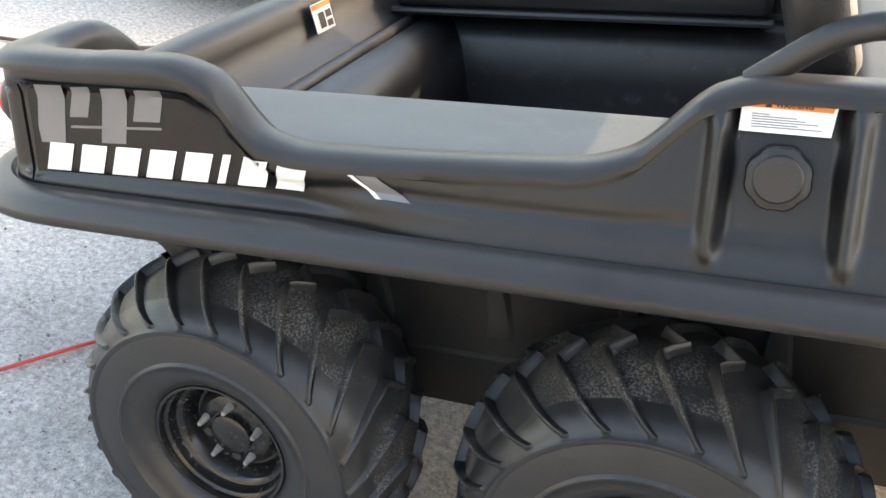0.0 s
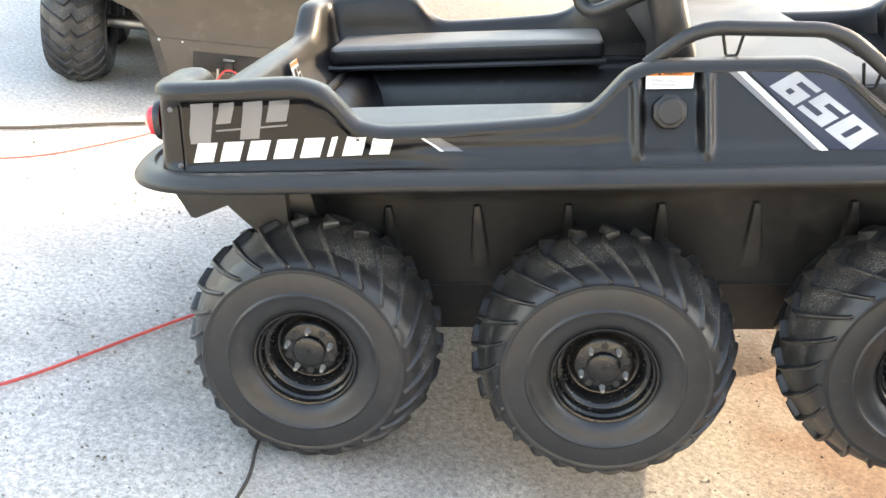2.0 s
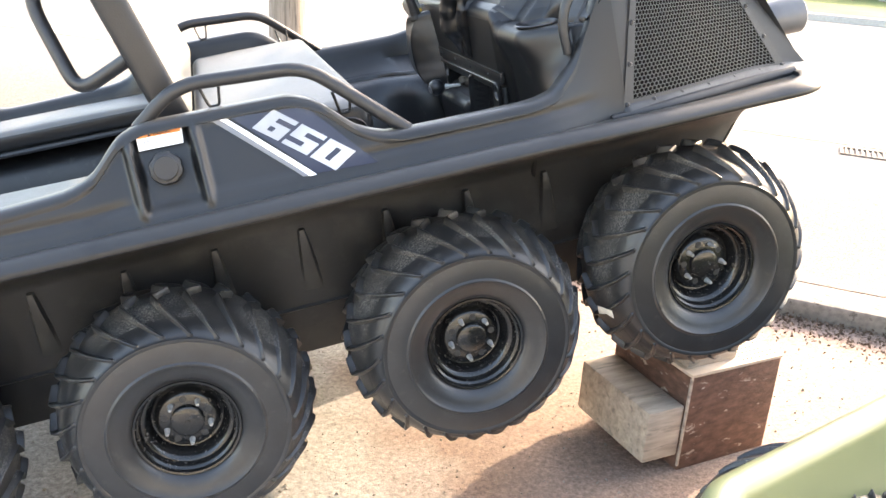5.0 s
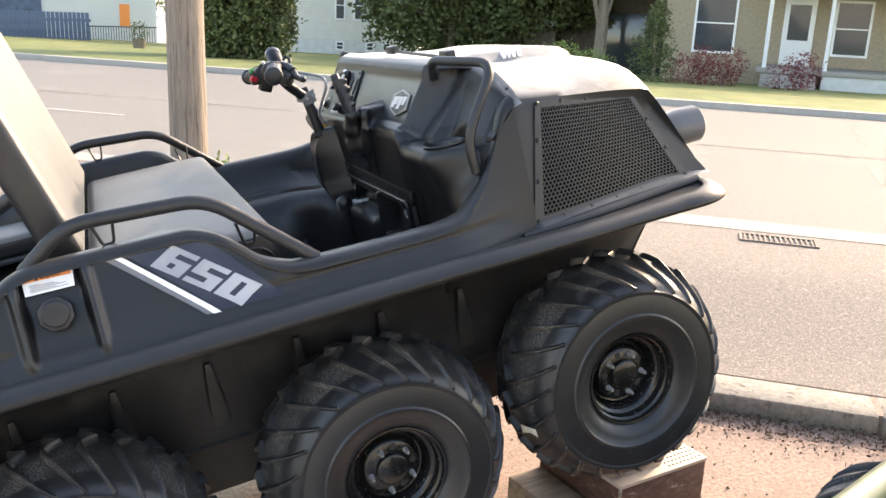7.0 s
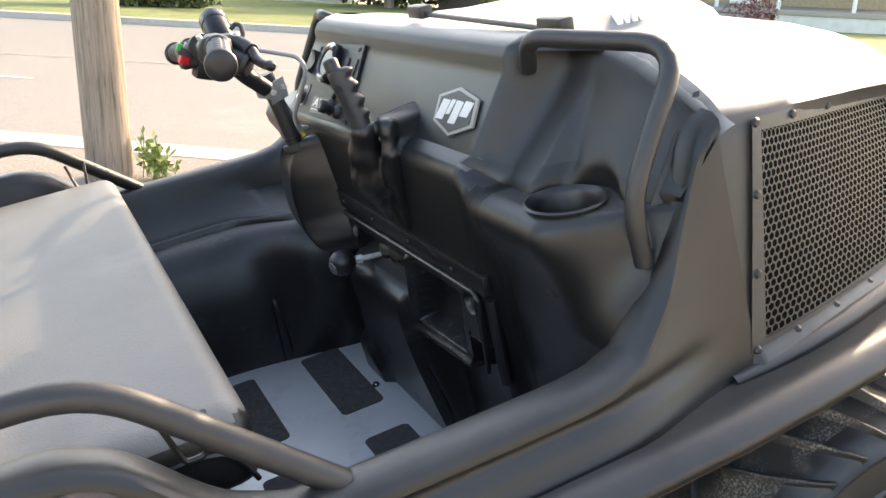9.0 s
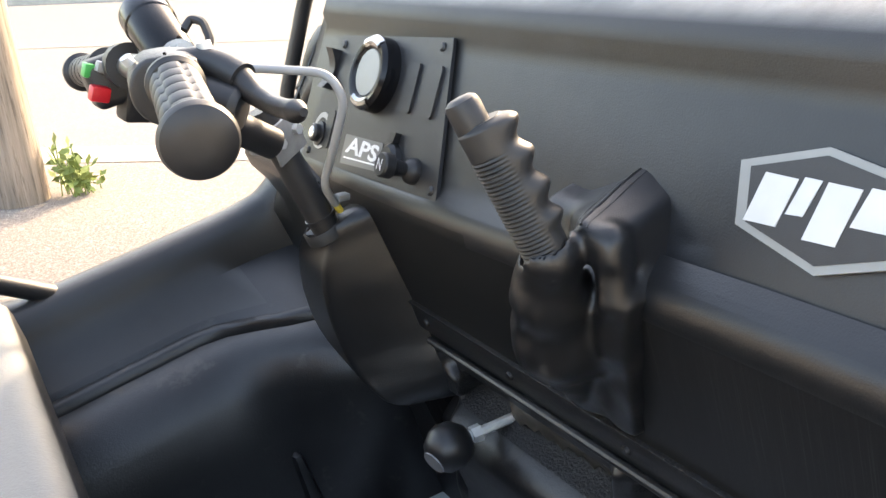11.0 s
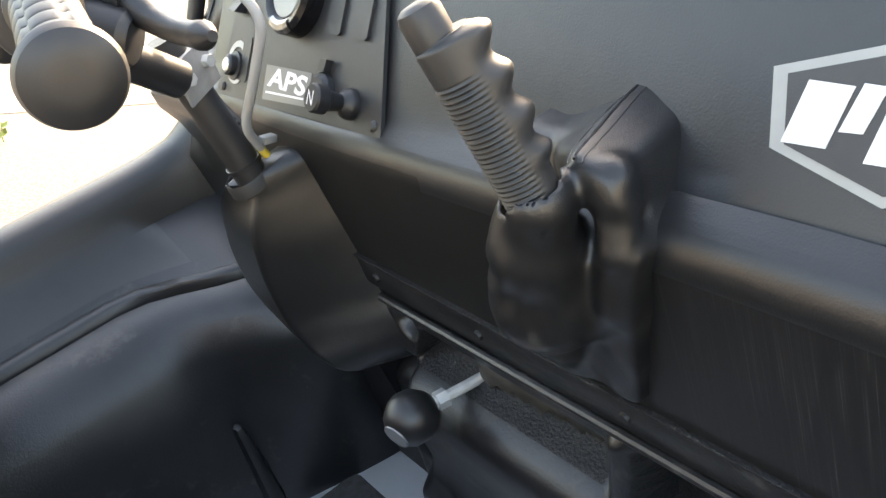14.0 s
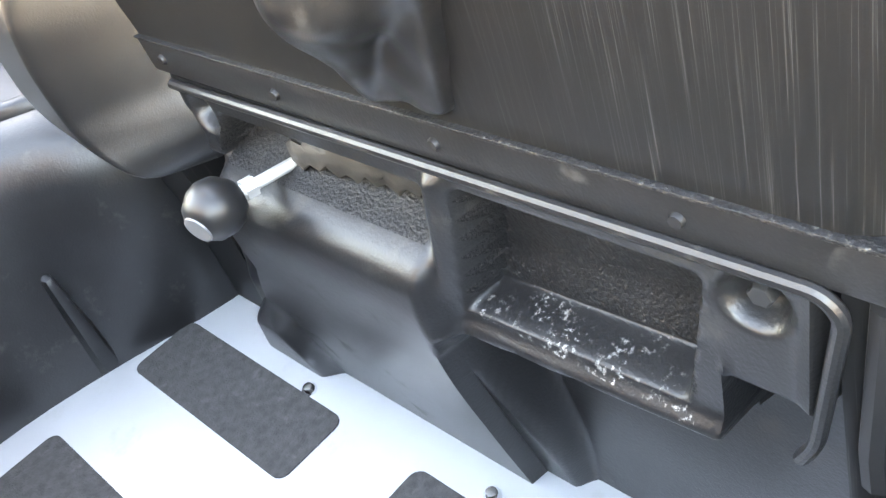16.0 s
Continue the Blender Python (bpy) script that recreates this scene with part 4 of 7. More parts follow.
grille = part("side_grille", bm, BLACK_TUBE, vehicle, "black metal grille with hexagonal holes")
for (u0, v0), (u1, v1) in (((0, 0), (1, 0.06)), ((0, 0.94), (1, 1)), ((0, 0.06), (0.05, 0.94)), ((0.95, 0.06), (1, 0.94))):
    rows = []
    for a in range(13):
        row = []
        for b in range(3):
            p = in_quad(u0 + (u1 - u0) * a / 12, v0 + (v1 - v0) * b / 2)
            row.append(on_cowl_side(p.x, p.y, 0.0055))
        rows.append(row)
    part("grille_frame", loft(rows), BLACK_TUBE, grille)
# Near-black sheet painted in for the shaded hollow behind the holes.
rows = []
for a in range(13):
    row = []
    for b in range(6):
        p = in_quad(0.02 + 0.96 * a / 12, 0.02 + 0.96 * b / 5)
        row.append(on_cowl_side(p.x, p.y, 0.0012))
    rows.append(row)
part("grille_shade_sheet", loft(rows), HOLE, grille)
rivet = None
for u, v in [(k / 6, 0.025) for k in range(7)] + [(k / 4, 0.975) for k in range(5)] + [(0.022, 0.35), (0.022, 0.68), (0.978, 0.35), (0.978, 0.68)]:
    p = in_quad(min(0.98, max(0.02, u)), v)
    m = Matrix.Translation(on_cowl_side(p.x, p.y, 0.0055))
    if rivet is None:
        rivet = part("rivet", lathe([(0.0, -0.004), (0.004, -0.0035), (0.0065, 0.0), (0.0065, 0.002)], 10), BLACK_TUBE, grille, m=m)
    else:
        again(rivet, m)

# ---- stickers on the side wall ----
def on_wall(x, z, w=0.0):
    return (x, -wall_out(x, z) - 0.0022 - w, z)


def decal(name, corners, mat, label="", nu=8, nv=4, w=0.0, parent=None):
    """A thin sheet that follows the wall: corners (x, z) counter-clockwise from the lower left."""
    a, b, c, d = [Vector(p) for p in corners]
    rows = []
    for i in range(nu + 1):
        u = i / nu
        row = []
        for j in range(nv + 1):
            v = j / nv
            p = (a * (1 - u) + b * u) * (1 - v) + (d * (1 - u) + c * u) * v
            row.append(on_wall(p.x, p.y, w))
        rows.append(row)
    return part(name, loft(rows), mat, parent or vehicle, label)


panel = decal("side_panel_sticker", ((-0.213, 0.518), (0.215, 0.530), (0.075, 0.655), (-0.208, 0.655)), GLOSS_BLACK, "gloss black side sticker with grey and white block shapes", 24, 10)
# brand and model marks as plain slanted shapes
for x0, x1, z0, z1, sl in ((-0.205, -0.155, 0.562, 0.650, 0.018), (-0.139, -0.106, 0.604, 0.651, 0.016), (-0.089, -0.046, 0.570, 0.652, 0.018), (-0.028, 0.017, 0.606, 0.653, 0.014)):
    decal("grey_block", ((x0, z0), (x1, z0 + 0.002), (x1 + sl, z1 + 0.002), (x0 + sl, z1)), GREY_INK, "", 4, 4, 0.0008, panel)
decal("grey_bar", ((-0.140, 0.588), (0.018, 0.597), (0.020, 0.601), (-0.139, 0.592)), GREY_INK, "", 10, 1, 0.0012, panel)
for k in range(8):
    w = 0.044 if k != 5 else 0.013
    x0 = -0.198 + (0.0595 * k if k < 5 else (0.0595 * 5 if k == 5 else 0.0595 * (k - 0.45)))
    z0 = 0.5215 + 0.0115 * (x0 + 0.2) / 0.42
    decal("white_block", ((x0, z0), (x0 + w, z0 + 0.001), (x0 + w + 0.015, z0 + 0.043), (x0 + 0.015, z0 + 0.042)), WHITE_INK, "", 4, 4, 0.0016, panel)
decal("slash_sticker", ((0.352, 0.541), (0.396, 0.541), (0.322, 0.583), (0.300, 0.583)), GREY_INK, "silver and white slash sticker", 6, 6)
decal("slash_sticker", ((0.346, 0.541), (0.354, 0.541), (0.294, 0.583), (0.286, 0.583)), WHITE_INK, "white slash sticker", 2, 6, 0.001)
decal("number_backing", ((1.125, 0.535), (1.262, 0.530), (1.135, 0.672), (0.972, 0.682)), VIOLET_INK, "dark violet number sticker with silver digits", 14, 10)
A, B, C = Vector((1.012, 0.652)), Vector((1.166, 0.533)), Vector((1.066, 0.680))

# heavy block digits as rectangles (u0, v0, u1, v1) of a unit cell each
BLOCKS = {"6": ((0.0, 0.0, 0.40, 1.0), (0.40, 0.78, 1.0, 1.0), (0.40, 0.40, 1.0, 0.60), (0.40, 0.0, 1.0, 0.18), (0.62, 0.18, 1.0, 0.40)),
          "5": ((0.0, 0.42, 0.40, 1.0), (0.40, 0.78, 1.0, 1.0), (0.40, 0.42, 1.0, 0.62), (0.60, 0.18, 1.0, 0.42), (0.0, 0.0, 1.0, 0.18)),
          "0": ((0.0, 0.0, 0.38, 1.0), (0.62, 0.0, 1.0, 1.0), (0.38, 0.80, 0.62, 1.0), (0.38, 0.0, 0.62, 0.20))}
number = new("number_650")
number.parent = vehicle
tagged(number, "bold silver number 650")
for k, d in enumerate("650"):
    bm, grid = bmesh.new(), {}

    def corner(i, j):
        if (i, j) not in grid:
            u, v = k * 0.345 + 0.31 * i / 20, j / 20
            grid[i, j] = bm.verts.new(on_wall(A.x + (B.x - A.x) * u + (C.x - A.x) * v, A.y + (B.y - A.y) * u + (C.y - A.y) * v, 0.0014))
        return grid[i, j]

    for i in range(20):
        for j in range(20):
            if any(u0 <= (i + 0.5) / 20 < u1 and v0 <= (j + 0.5) / 20 < v1 for u0, v0, u1, v1 in BLOCKS[d]):
                bm.faces.new((corner(i, j), corner(i + 1, j), corner(i + 1, j + 1), corner(i, j + 1)))
    bmesh.ops.recalc_face_normals(bm, faces=bm.faces)
    part("digit", bm, SILVER_INK, number)
decal("number_stripe", ((1.108, 0.533), (1.124, 0.533), (0.962, 0.683), (0.948, 0.683)), WHITE_INK, "white slanted stripe", 3, 10, 0.0012)
decal("number_stripe", ((1.094, 0.535), (1.107, 0.534), (0.947, 0.683), (0.931, 0.683)), GREY_INK, "grey slanted stripe", 3, 10, 0.0008)

# ---- fuel filler and warning label ----
LAB = [(0.770, 0.651), (0.864, 0.650), (0.868, 0.685), (0.771, 0.688)]


def flat_on_pocket(x, z, w=0.0):
    return (x, -wall_out(0.815, 0.61) + 0.022 * (z - 0.61) / 0.06 - 0.011 - w, z)


def pocket_sheet(name, corners, mat, w, label="", parent=None):
    bm = bmesh.new()
    bm.faces.new([bm.verts.new(flat_on_pocket(x, z, w)) for x, z in corners])
    return part(name, bm, mat, parent or vehicle, label)


warning = pocket_sheet("warning_label", LAB, WHITE_INK, 0.0, "white warning label with an orange band")
pocket_sheet("orange_band", [(0.773, 0.676), (0.863, 0.674), (0.866, 0.683), (0.773, 0.686)], ORANGE_INK, 0.0006, parent=warning)
part("warning_word", lettering("WARNING", 1.0, lambda u, v, w: flat_on_pocket(0.805 + u, 0.6765 + v, w), 0.0011, bold=0.02, width=0.038, height=0.0062), BLACK_INK, warning)
bm = bmesh.new()
bm.faces.new([bm.verts.new(flat_on_pocket(x, z, 0.0011)) for x, z in ((0.794, 0.6765), (0.802, 0.6765), (0.798, 0.683))])
part("warning_triangle", bm, BLACK_INK, warning)
for k, wd in enumerate((0.018, 0.046, 0.055, 0.068, 0.048, 0.072)):
    pocket_sheet("text_bar", [(0.782, 0.6690 - k * 0.0026), (0.782 + wd, 0.6685 - k * 0.0026), (0.782 + wd, 0.6697 - k * 0.0026), (0.782, 0.6702 - k * 0.0026)], GREY_TEXT, 0.0008, parent=warning)
bm = lathe([(0.0, -0.028), (0.024, -0.028), (0.026, -0.0265), (0.0265, -0.024), (0.034, -0.022), (0.036, -0.018), (0.036, 0.004), (0.030, 0.012)], 48)
for v in bm.verts:
    r = math.hypot(v.co.x, v.co.z)
    if r > 0.03:
        a = math.atan2(v.co.z, v.co.x)
        k = 1 - 0.055 * smoothstep(0.55, 0.9, math.cos(a * 8) * 0.5 + 0.5)
        v.co.x *= k
        v.co.z *= k
part("fuel_cap", bm, GRIP_BLACK, vehicle, "black fluted plastic fuel cap", m=pose(0.817, -wall_out(0.815, 0.61) - 0.008, 0.606, -14, 0, 0))

# ---- tail lamp, corner rivets, rear label ----
lamp = part("tail_lamp", lathe([(0.0, -0.030), (0.018, -0.028), (0.032, -0.018), (0.037, 0.0), (0.037, 0.01)], 28), RED_LENS, vehicle, "round red tail lamp lens", m=pose(-0.293, 0.010, 0.600, 0, 0, -84))
part("lamp_ring", lathe([(0.037, 0.0), (0.043, -0.004), (0.046, 0.004), (0.046, 0.012)], 28), PLASTIC, lamp)
copy_thing(lamp, pose(-0.293, 2 * MID - 0.010, 0.600, 0, 0, -96))
decal("corner_seam", ((-0.2185, 0.508), (-0.2155, 0.508), (-0.2125, 0.650), (-0.2155, 0.650)), HOLE, "dark seam beside the corner moulding", 1, 10)
for x, z in ((-0.232, 0.640), (-0.224, 0.519)):
    part("rivet", lathe([(0.0, -0.0025), (0.0035, -0.002), (0.0055, 0.0), (0.0055, 0.003)], 10), LAMP_GREY, vehicle, "dull steel rivet", m=Matrix.Translation(on_wall(x, z)))


def on_tail(y, z, w):
    """A place on the inside of the rear wall."""
    return (-0.186 - 0.014 * (z - 0.512) / 0.068 + w, y, z)


def tail_sheet(name, y0, y1, z0, z1, w, mat, parent, label=""):
    bm = bmesh.new()
    bm.faces.new([bm.verts.new(on_tail(y, z, w)) for y, z in ((y0, z0), (y1, z0), (y1, z1), (y0, z1))])
    return part(name, bm, mat, parent, label)


rear_label = tail_sheet("rear_label", 0.768, 0.857, 0.514, 0.578, 0.0, WHITE_INK, vehicle, "white and orange caution label with black bars")
tail_sheet("label_bar", 0.770, 0.855, 0.565, 0.576, 0.001, ORANGE_INK, rear_label)
for y0, y1, z0, z1 in ((0.790, 0.818, 0.522, 0.556), (0.824, 0.852, 0.540, 0.556), (0.824, 0.850, 0.520, 0.534)):
    tail_sheet("label_bar", y0, y1, z0, z1, 0.001, BLACK_INK, rear_label)

# ---- dash face ----
DU = Vector((0.087, 0, 0.127)).normalized()
DN = Vector((-DU.z, 0, DU.x))


def on_dash(y, s, w=0.0):
    return tuple(Vector((1.695, y, 0.745)) + DU * s + DN * w)


def dash_plate(name, outline, w0, thick, mat, label="", parent=None):
    return part(name, plate(outline, thick, lambda u, v, w: on_dash(u, v, w0 + w)), mat, parent or vehicle, label)


DASH_M = Matrix(((0, DU.x, DN.x, 1.695), (-1, 0, 0, 0), (0, DU.z, DN.z, 0.745), (0, 0, 0, 1)))


def dash_turn(y, s, w=0.0):
    """A frame on the dash face: x to the right as the driver sees it, y up the face, z out of it."""
    m = DASH_M.copy()
    m.translation = Vector(on_dash(y, s, w))
    return m


def knob_on(name, profile, y, s, w, mat, label="", parent=None, seg=28, m=None):
    return part(name, lathe(profile, seg, "z"), mat, parent or vehicle, label, m=(dash_turn(y, s, w) @ (m or Matrix())))


instrument = dash_plate("instrument_panel", [(1.100, -0.016), (0.772, -0.006), (0.815, 0.150), (1.066, 0.138)], 0.002, 0.004, BLACK_TUBE, "black screwed-on instrument panel")
for y, s in ((1.050, 0.128), (0.830, 0.140), (0.785, 0.002), (1.082, -0.006)):
    knob_on("screw", [(0.0, 0.003), (0.003, 0.003), (0.005, 0.001), (0.005, -0.001)], y, s, 0.006, BLACK_TUBE, parent=instrument, seg=12)
gauge = knob_on("gauge", [(0.0, 0.016), (0.026, 0.016), (0.030, 0.019), (0.036, 0.020), (0.041, 0.016), (0.042, 0.0), (0.042, -0.002)], 0.943, 0.100, 0.006, GLOSS_BLACK, "round gauge with a chrome and black bezel", instrument, 40)
knob_on("dial", [(0.0, 0.0172), (0.0255, 0.0172), (0.026, 0.016)], 0.943, 0.100, 0.006, DIAL, "silvery blank dial", instrument)
for a in (60, 240):
    rows = []
    for k in range(9):
        q = radians(a + 60 * k / 8)
        rows.append([(r * math.cos(q), r * math.sin(q), z) for r, z in ((0.029, 0.0195), (0.033, 0.0215), (0.038, 0.0205), (0.0415, 0.0165))])
    part("bezel_chrome", loft(rows), BEZEL, instrument, "dull chrome bezel segment", m=dash_turn(0.943, 0.100, 0.006))
for y0, y1, s0, s1, t in ((0.860, 0.884, 0.068, 0.120, 0.003), (0.816, 0.842, 0.068, 0.121, 0.003), (0.996, 1.016, 0.068, 0.115, 0.003), (1.030, 1.048, 0.004, 0.050, 0.0012)):
    dash_plate("switch_blank", [(y0 + 0.003, s0), (y1 + 0.002, s0 + 0.001), (y1, s1 - 0.003), (y1 - 0.003, s1), (y0 + 0.002, s1), (y0, s1 - 0.003), (y0, s0 + 0.003)], 0.006, t, BLACK_TUBE, parent=instrument)
rows = []
for k in range(9):
    t = k / 8
    rows.append([on_dash(y, 0.072 + 0.048 * t, 0.006 + (0.014 - 0.010 * math.sin(math.pi * t) ** 1.0) * (1 if 0 < j < 3 else 0.0)) for j, y in enumerate((1.056, 1.055, 1.072, 1.073))])
part("rocker_switch", loft(rows), BLACK_TUBE, instrument, "black rocker switch")
key = knob_on("key_switch", [(0.0, 0.012), (0.009, 0.012), (0.011, 0.010), (0.011, 0.004), (0.015, 0.003), (0.015, -0.001)], 1.060, 0.018, 0.006, BLACK_TUBE, "key switch with a silver collar", instrument)
knob_on("key_collar", [(0.016, 0.001), (0.0225, 0.001), (0.0225, -0.001)], 1.058, 0.022, 0.006, SILVER_INK, parent=instrument)
knob_on("key_slot", [(0.0, 0.0128), (0.006, 0.0128), (0.007, 0.012)], 1.060, 0.018, 0.006, CHROME, parent=instrument)
mark = dash_plate("aps_label", [(0.988, -0.006), (0.897, 0.000), (0.899, 0.031), (0.990, 0.028)], 0.0062, 0.0006, GREY_INK, "grey label with white letters", instrument)
part("aps_letters", lettering("APS", 1.0, lambda u, v, w: on_dash(0.982 - u * 0.078, 0.008 + v * 0.019, 0.0068 + w), 0.0004, shear=0.1, bold=0.03, width=1.0, height=1.0), WHITE_INK, mark)
dash_plate("text_bar", [(0.982, 0.001), (0.906, 0.005), (0.906, 0.007), (0.982, 0.003)], 0.007, 0.0003, WHITE_INK, parent=mark)
socket = knob_on("socket_cap", [(0.0, 0.010), (0.012, 0.010), (0.016, 0.006), (0.017, -0.001)], 0.872, 0.018, 0.006, GRIP_BLACK, "black rubber socket cap", instrument)
dash_plate("socket_tab", [(0.880, 0.034), (0.869, 0.035), (0.867, 0.046), (0.878, 0.046)], 0.006, 0.007, GRIP_BLACK, parent=instrument)
knob_on("pull_knob", [(0.0, 0.040), (0.011, 0.040), (0.0125, 0.038), (0.0125, 0.028), (0.009, 0.025), (0.007, 0.012), (0.012, 0.008), (0.0135, 0.004), (0.0135, -0.001)], 0.824, 0.014, 0.006, GRIP_BLACK, "black pull knob marked N", instrument)
part("knob_letter", lettering("N", 1.0, lambda u, v, w: tuple(dash_turn(0.824, 0.014, 0.0465) @ Vector((u * 0.009 - 0.0045, v * 0.012 - 0.006, w))), 0.0003, width=1.0, height=1.0), WHITE_INK, instrument)

# hexagonal badge, its mark as plain shapes
hexa = [(0.381, 0.112), (0.440, 0.094), (0.430, 0.054), (0.366, 0.038), (0.305, 0.060), (0.316, 0.101)]
badge = dash_plate("badge", hexa, 0.001, 0.004, DIAL, "silver-edged hexagonal badge with white block shapes")
mid = Vector((0.373, 0.076))
dash_plate("badge_field", [tuple(mid + (Vector(p) - mid) * 0.86) for p in hexa], 0.005, 0.0008, BLACK_TUBE, parent=badge)
for y0, y1, s0, s1 in ((0.424, 0.400, 0.058, 0.090), (0.396, 0.384, 0.068, 0.092), (0.380, 0.358, 0.056, 0.092), (0.353, 0.328, 0.070, 0.094)):
    dash_plate("badge_block", [(y0, s0), (y1, s0 + 0.001), (y1 - 0.006, s1), (y0 - 0.006, s1)], 0.0058, 0.0006, BADGE_WHITE, parent=badge)

# ---- lower console below the dash ----
def tray_x(y, z):
    """How far forward the console's skin lies at (y, z)."""
    ramp = smoothstep
    low = 0.458 if y < 0.350 else 0.402 - 0.018 * min(1.0, (y - 0.350) / 0.24)
    frame_l = 0.540 + 0.024 * (0.535 - z) / 0.13
    frame_r = 0.357 + 0.019 * (0.539 - z) / 0.12
    inside = ramp(0.286, 0.298, y) * (1 - ramp(0.872, 0.890, y))
    bezel = inside * ramp(low - 0.006, low + 0.008, z) * (1 - ramp(0.557, 0.566, z)) * (1 if y < 0.60 else ramp(0.462, 0.478, z))
    x = 1.722 - 0.040 * bezel
    # rolled edges
    x -= 0.009 * math.exp(-((z - low - 0.010) / 0.009) ** 2) * ramp(0.345, 0.356, y) * (1 - ramp(0.588, 0.604, y))
    x -= 0.012 * math.exp(-((y - frame_l - 0.013) / 0.010) ** 2) * ramp(low, low + 0.012, z) * (1 - ramp(0.540, 0.556, z))
    x -= 0.006 * math.exp(-((y - 0.297) / 0.008) ** 2) * ramp(0.455, 0.47, z) * (1 - ramp(0.556, 0.566, z))
    # glove pocket: a grained back and a sloping floor
    base = 0.4135 + 0.011 * (0.56 - y) / 0.2
    pocket = ramp(frame_r, frame_r + 0.010, y) * (1 - ramp(frame_l - 0.006, frame_l, y)) * (1 - ramp(0.526, 0.538, z))
    x += (0.036 * ramp(base, base + 0.009, z) + 0.008 * ramp(base + 0.006, base + 0.05, z)) * pocket
    # shift recess, open below onto the tunnel
    left = 0.820 + 0.040 * min(1.0, max(0.0, (0.52 - z) / 0.06))
    right = frame_l + 0.026
    recess = ramp(right, right + 0.012, y) * (1 - ramp(left - 0.012, left, y)) * (1 - ramp(0.518, 0.531, z)) * ramp(0.43, 0.45, z)
    x += 0.050 * recess * bezel
    # tunnel body down to the floor, wider at its foot
    end = 0.868 + 0.150 * min(1.0, max(0.0, (0.36 - z) / 0.22))
    start = 0.568 - 0.035 * (1 - ramp(0.18, 0.38, z))
    body = ramp(start, start + 0.016, y) * (1 - ramp(end - 0.030, end + 0.010, y))
    skin = along([(0.13, 1.706), (0.25, 1.678), (0.36, 1.656), (0.420, 1.650), (0.440, 1.6515), (0.452, 1.6555), (0.462, 1.664), (0.470, 1.677), (0.478, 1.695), (0.490, 1.714), (0.504, 1.728)], z)
    if z < 0.504:
        x += (min(x, skin) - x) * body
    toe = ramp(0.862, 0.890, y) * (1 - ramp(0.985, 1.030, y)) * (1 - ramp(0.235, 0.285, z))
    x -= 0.020 * toe
    x += 0.06 * ramp(0.900, 0.930, y) * ramp(0.33, 0.40, z)
    for cy, cz in ((0.845, 0.523), (0.330, 0.530)):
        d = math.hypot(y - cy, z - cz)
        x += 0.020 * (1 - ramp(0.011, 0.022, d))
    if low - 0.01 > z and y < 0.584:
        x += 0.020
    return x


ny = 230
heights = np.concatenate([np.arange(0.136, 0.404, 0.004), np.arange(0.404, 0.440, 0.0009), np.arange(0.440, 0.573, 0.0026)])
rows = []
for i in range(ny + 1):
    y = 0.275 + (1.05 - 0.275) * i / ny
    rows.append([(tray_x(y, z), y, z) for z in heights])
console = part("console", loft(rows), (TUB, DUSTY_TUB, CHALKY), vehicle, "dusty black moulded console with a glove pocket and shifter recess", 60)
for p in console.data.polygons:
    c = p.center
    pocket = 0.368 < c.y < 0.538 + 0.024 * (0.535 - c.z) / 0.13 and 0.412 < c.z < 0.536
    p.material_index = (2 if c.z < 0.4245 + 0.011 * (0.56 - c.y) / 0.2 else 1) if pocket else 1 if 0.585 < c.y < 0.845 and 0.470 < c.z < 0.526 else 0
part("console_rail", tube([(1.676, 0.862, 0.553), (1.676, 0.293, 0.560), (1.677, 0.283, 0.548), (1.680, 0.296, 0.440), (1.682, 0.306, 0.418)], 0.0046, 10, corner=0.014), TUB, console, "rounded console rim")
strip = part("trim_strip", boxed((1.679, 0.262, 0.560), (1.692, 0.90, 0.592), 0.002), TUB, vehicle, "scuffed black trim strip with screws")
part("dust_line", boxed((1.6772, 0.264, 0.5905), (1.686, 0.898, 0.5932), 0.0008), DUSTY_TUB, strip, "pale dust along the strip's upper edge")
for y in (0.862, 0.702, 0.537, 0.367):
    part("screw", lathe([(0.0, -0.003), (0.004, -0.0025), (0.005, 0.0), (0.005, 0.002)], 12, "x"), GRIP_BLACK, strip, m=Matrix.Translation((1.6785, y, 0.575)))
part("edge_trim", tube([(1.690, 0.268, 0.552), (1.692, 0.270, 0.44), (1.694, 0.268, 0.41)], 0.009, 8), GRIP_BLACK, vehicle, "rubber edge trim")
part("console_bolt", lathe([(0.0, -0.007), (0.0065, -0.007), (0.008, -0.005), (0.008, 0.006)], 6, "x"), BLACK_TUBE, vehicle, "dull hexagon bolt head", m=Matrix.Translation((1.694, 0.330, 0.530)))
for y in (0.885, 0.61):
    part("floor_bolt", lathe([(0.0, 0.008), (0.006, 0.0075), (0.009, 0.003), (0.0095, 0.0)], 16, "z"), CHROME, vehicle, "domed floor bolt", m=Matrix.Translation((1.662 if y > 0.8 else 1.672, y, 0.141)))

# shifter
knob = part("shift_knob", lathe([(0.0, -0.026), (0.012, -0.0245), (0.021, -0.017), (0.026, -0.004), (0.026, 0.005), (0.021, 0.016), (0.013, 0.022), (0.009, 0.0245), (0.0, 0.025)], 32, "x"), RUBBER_SMOOTH, vehicle, "black ball shift knob", m=pose(1.622, 0.768, 0.487, 0, -8, 12))
part("knob_mark", lathe([(0.0, -0.0268), (0.013, -0.0250), (0.0135, -0.0235)], 20, "x"), GREY_INK, knob)
part("shift_rod", tube([(1.640, 0.769, 0.485), (1.735, 0.756, 0.478)], 0.0055, 10), STEEL, vehicle, "zinc shift rod")
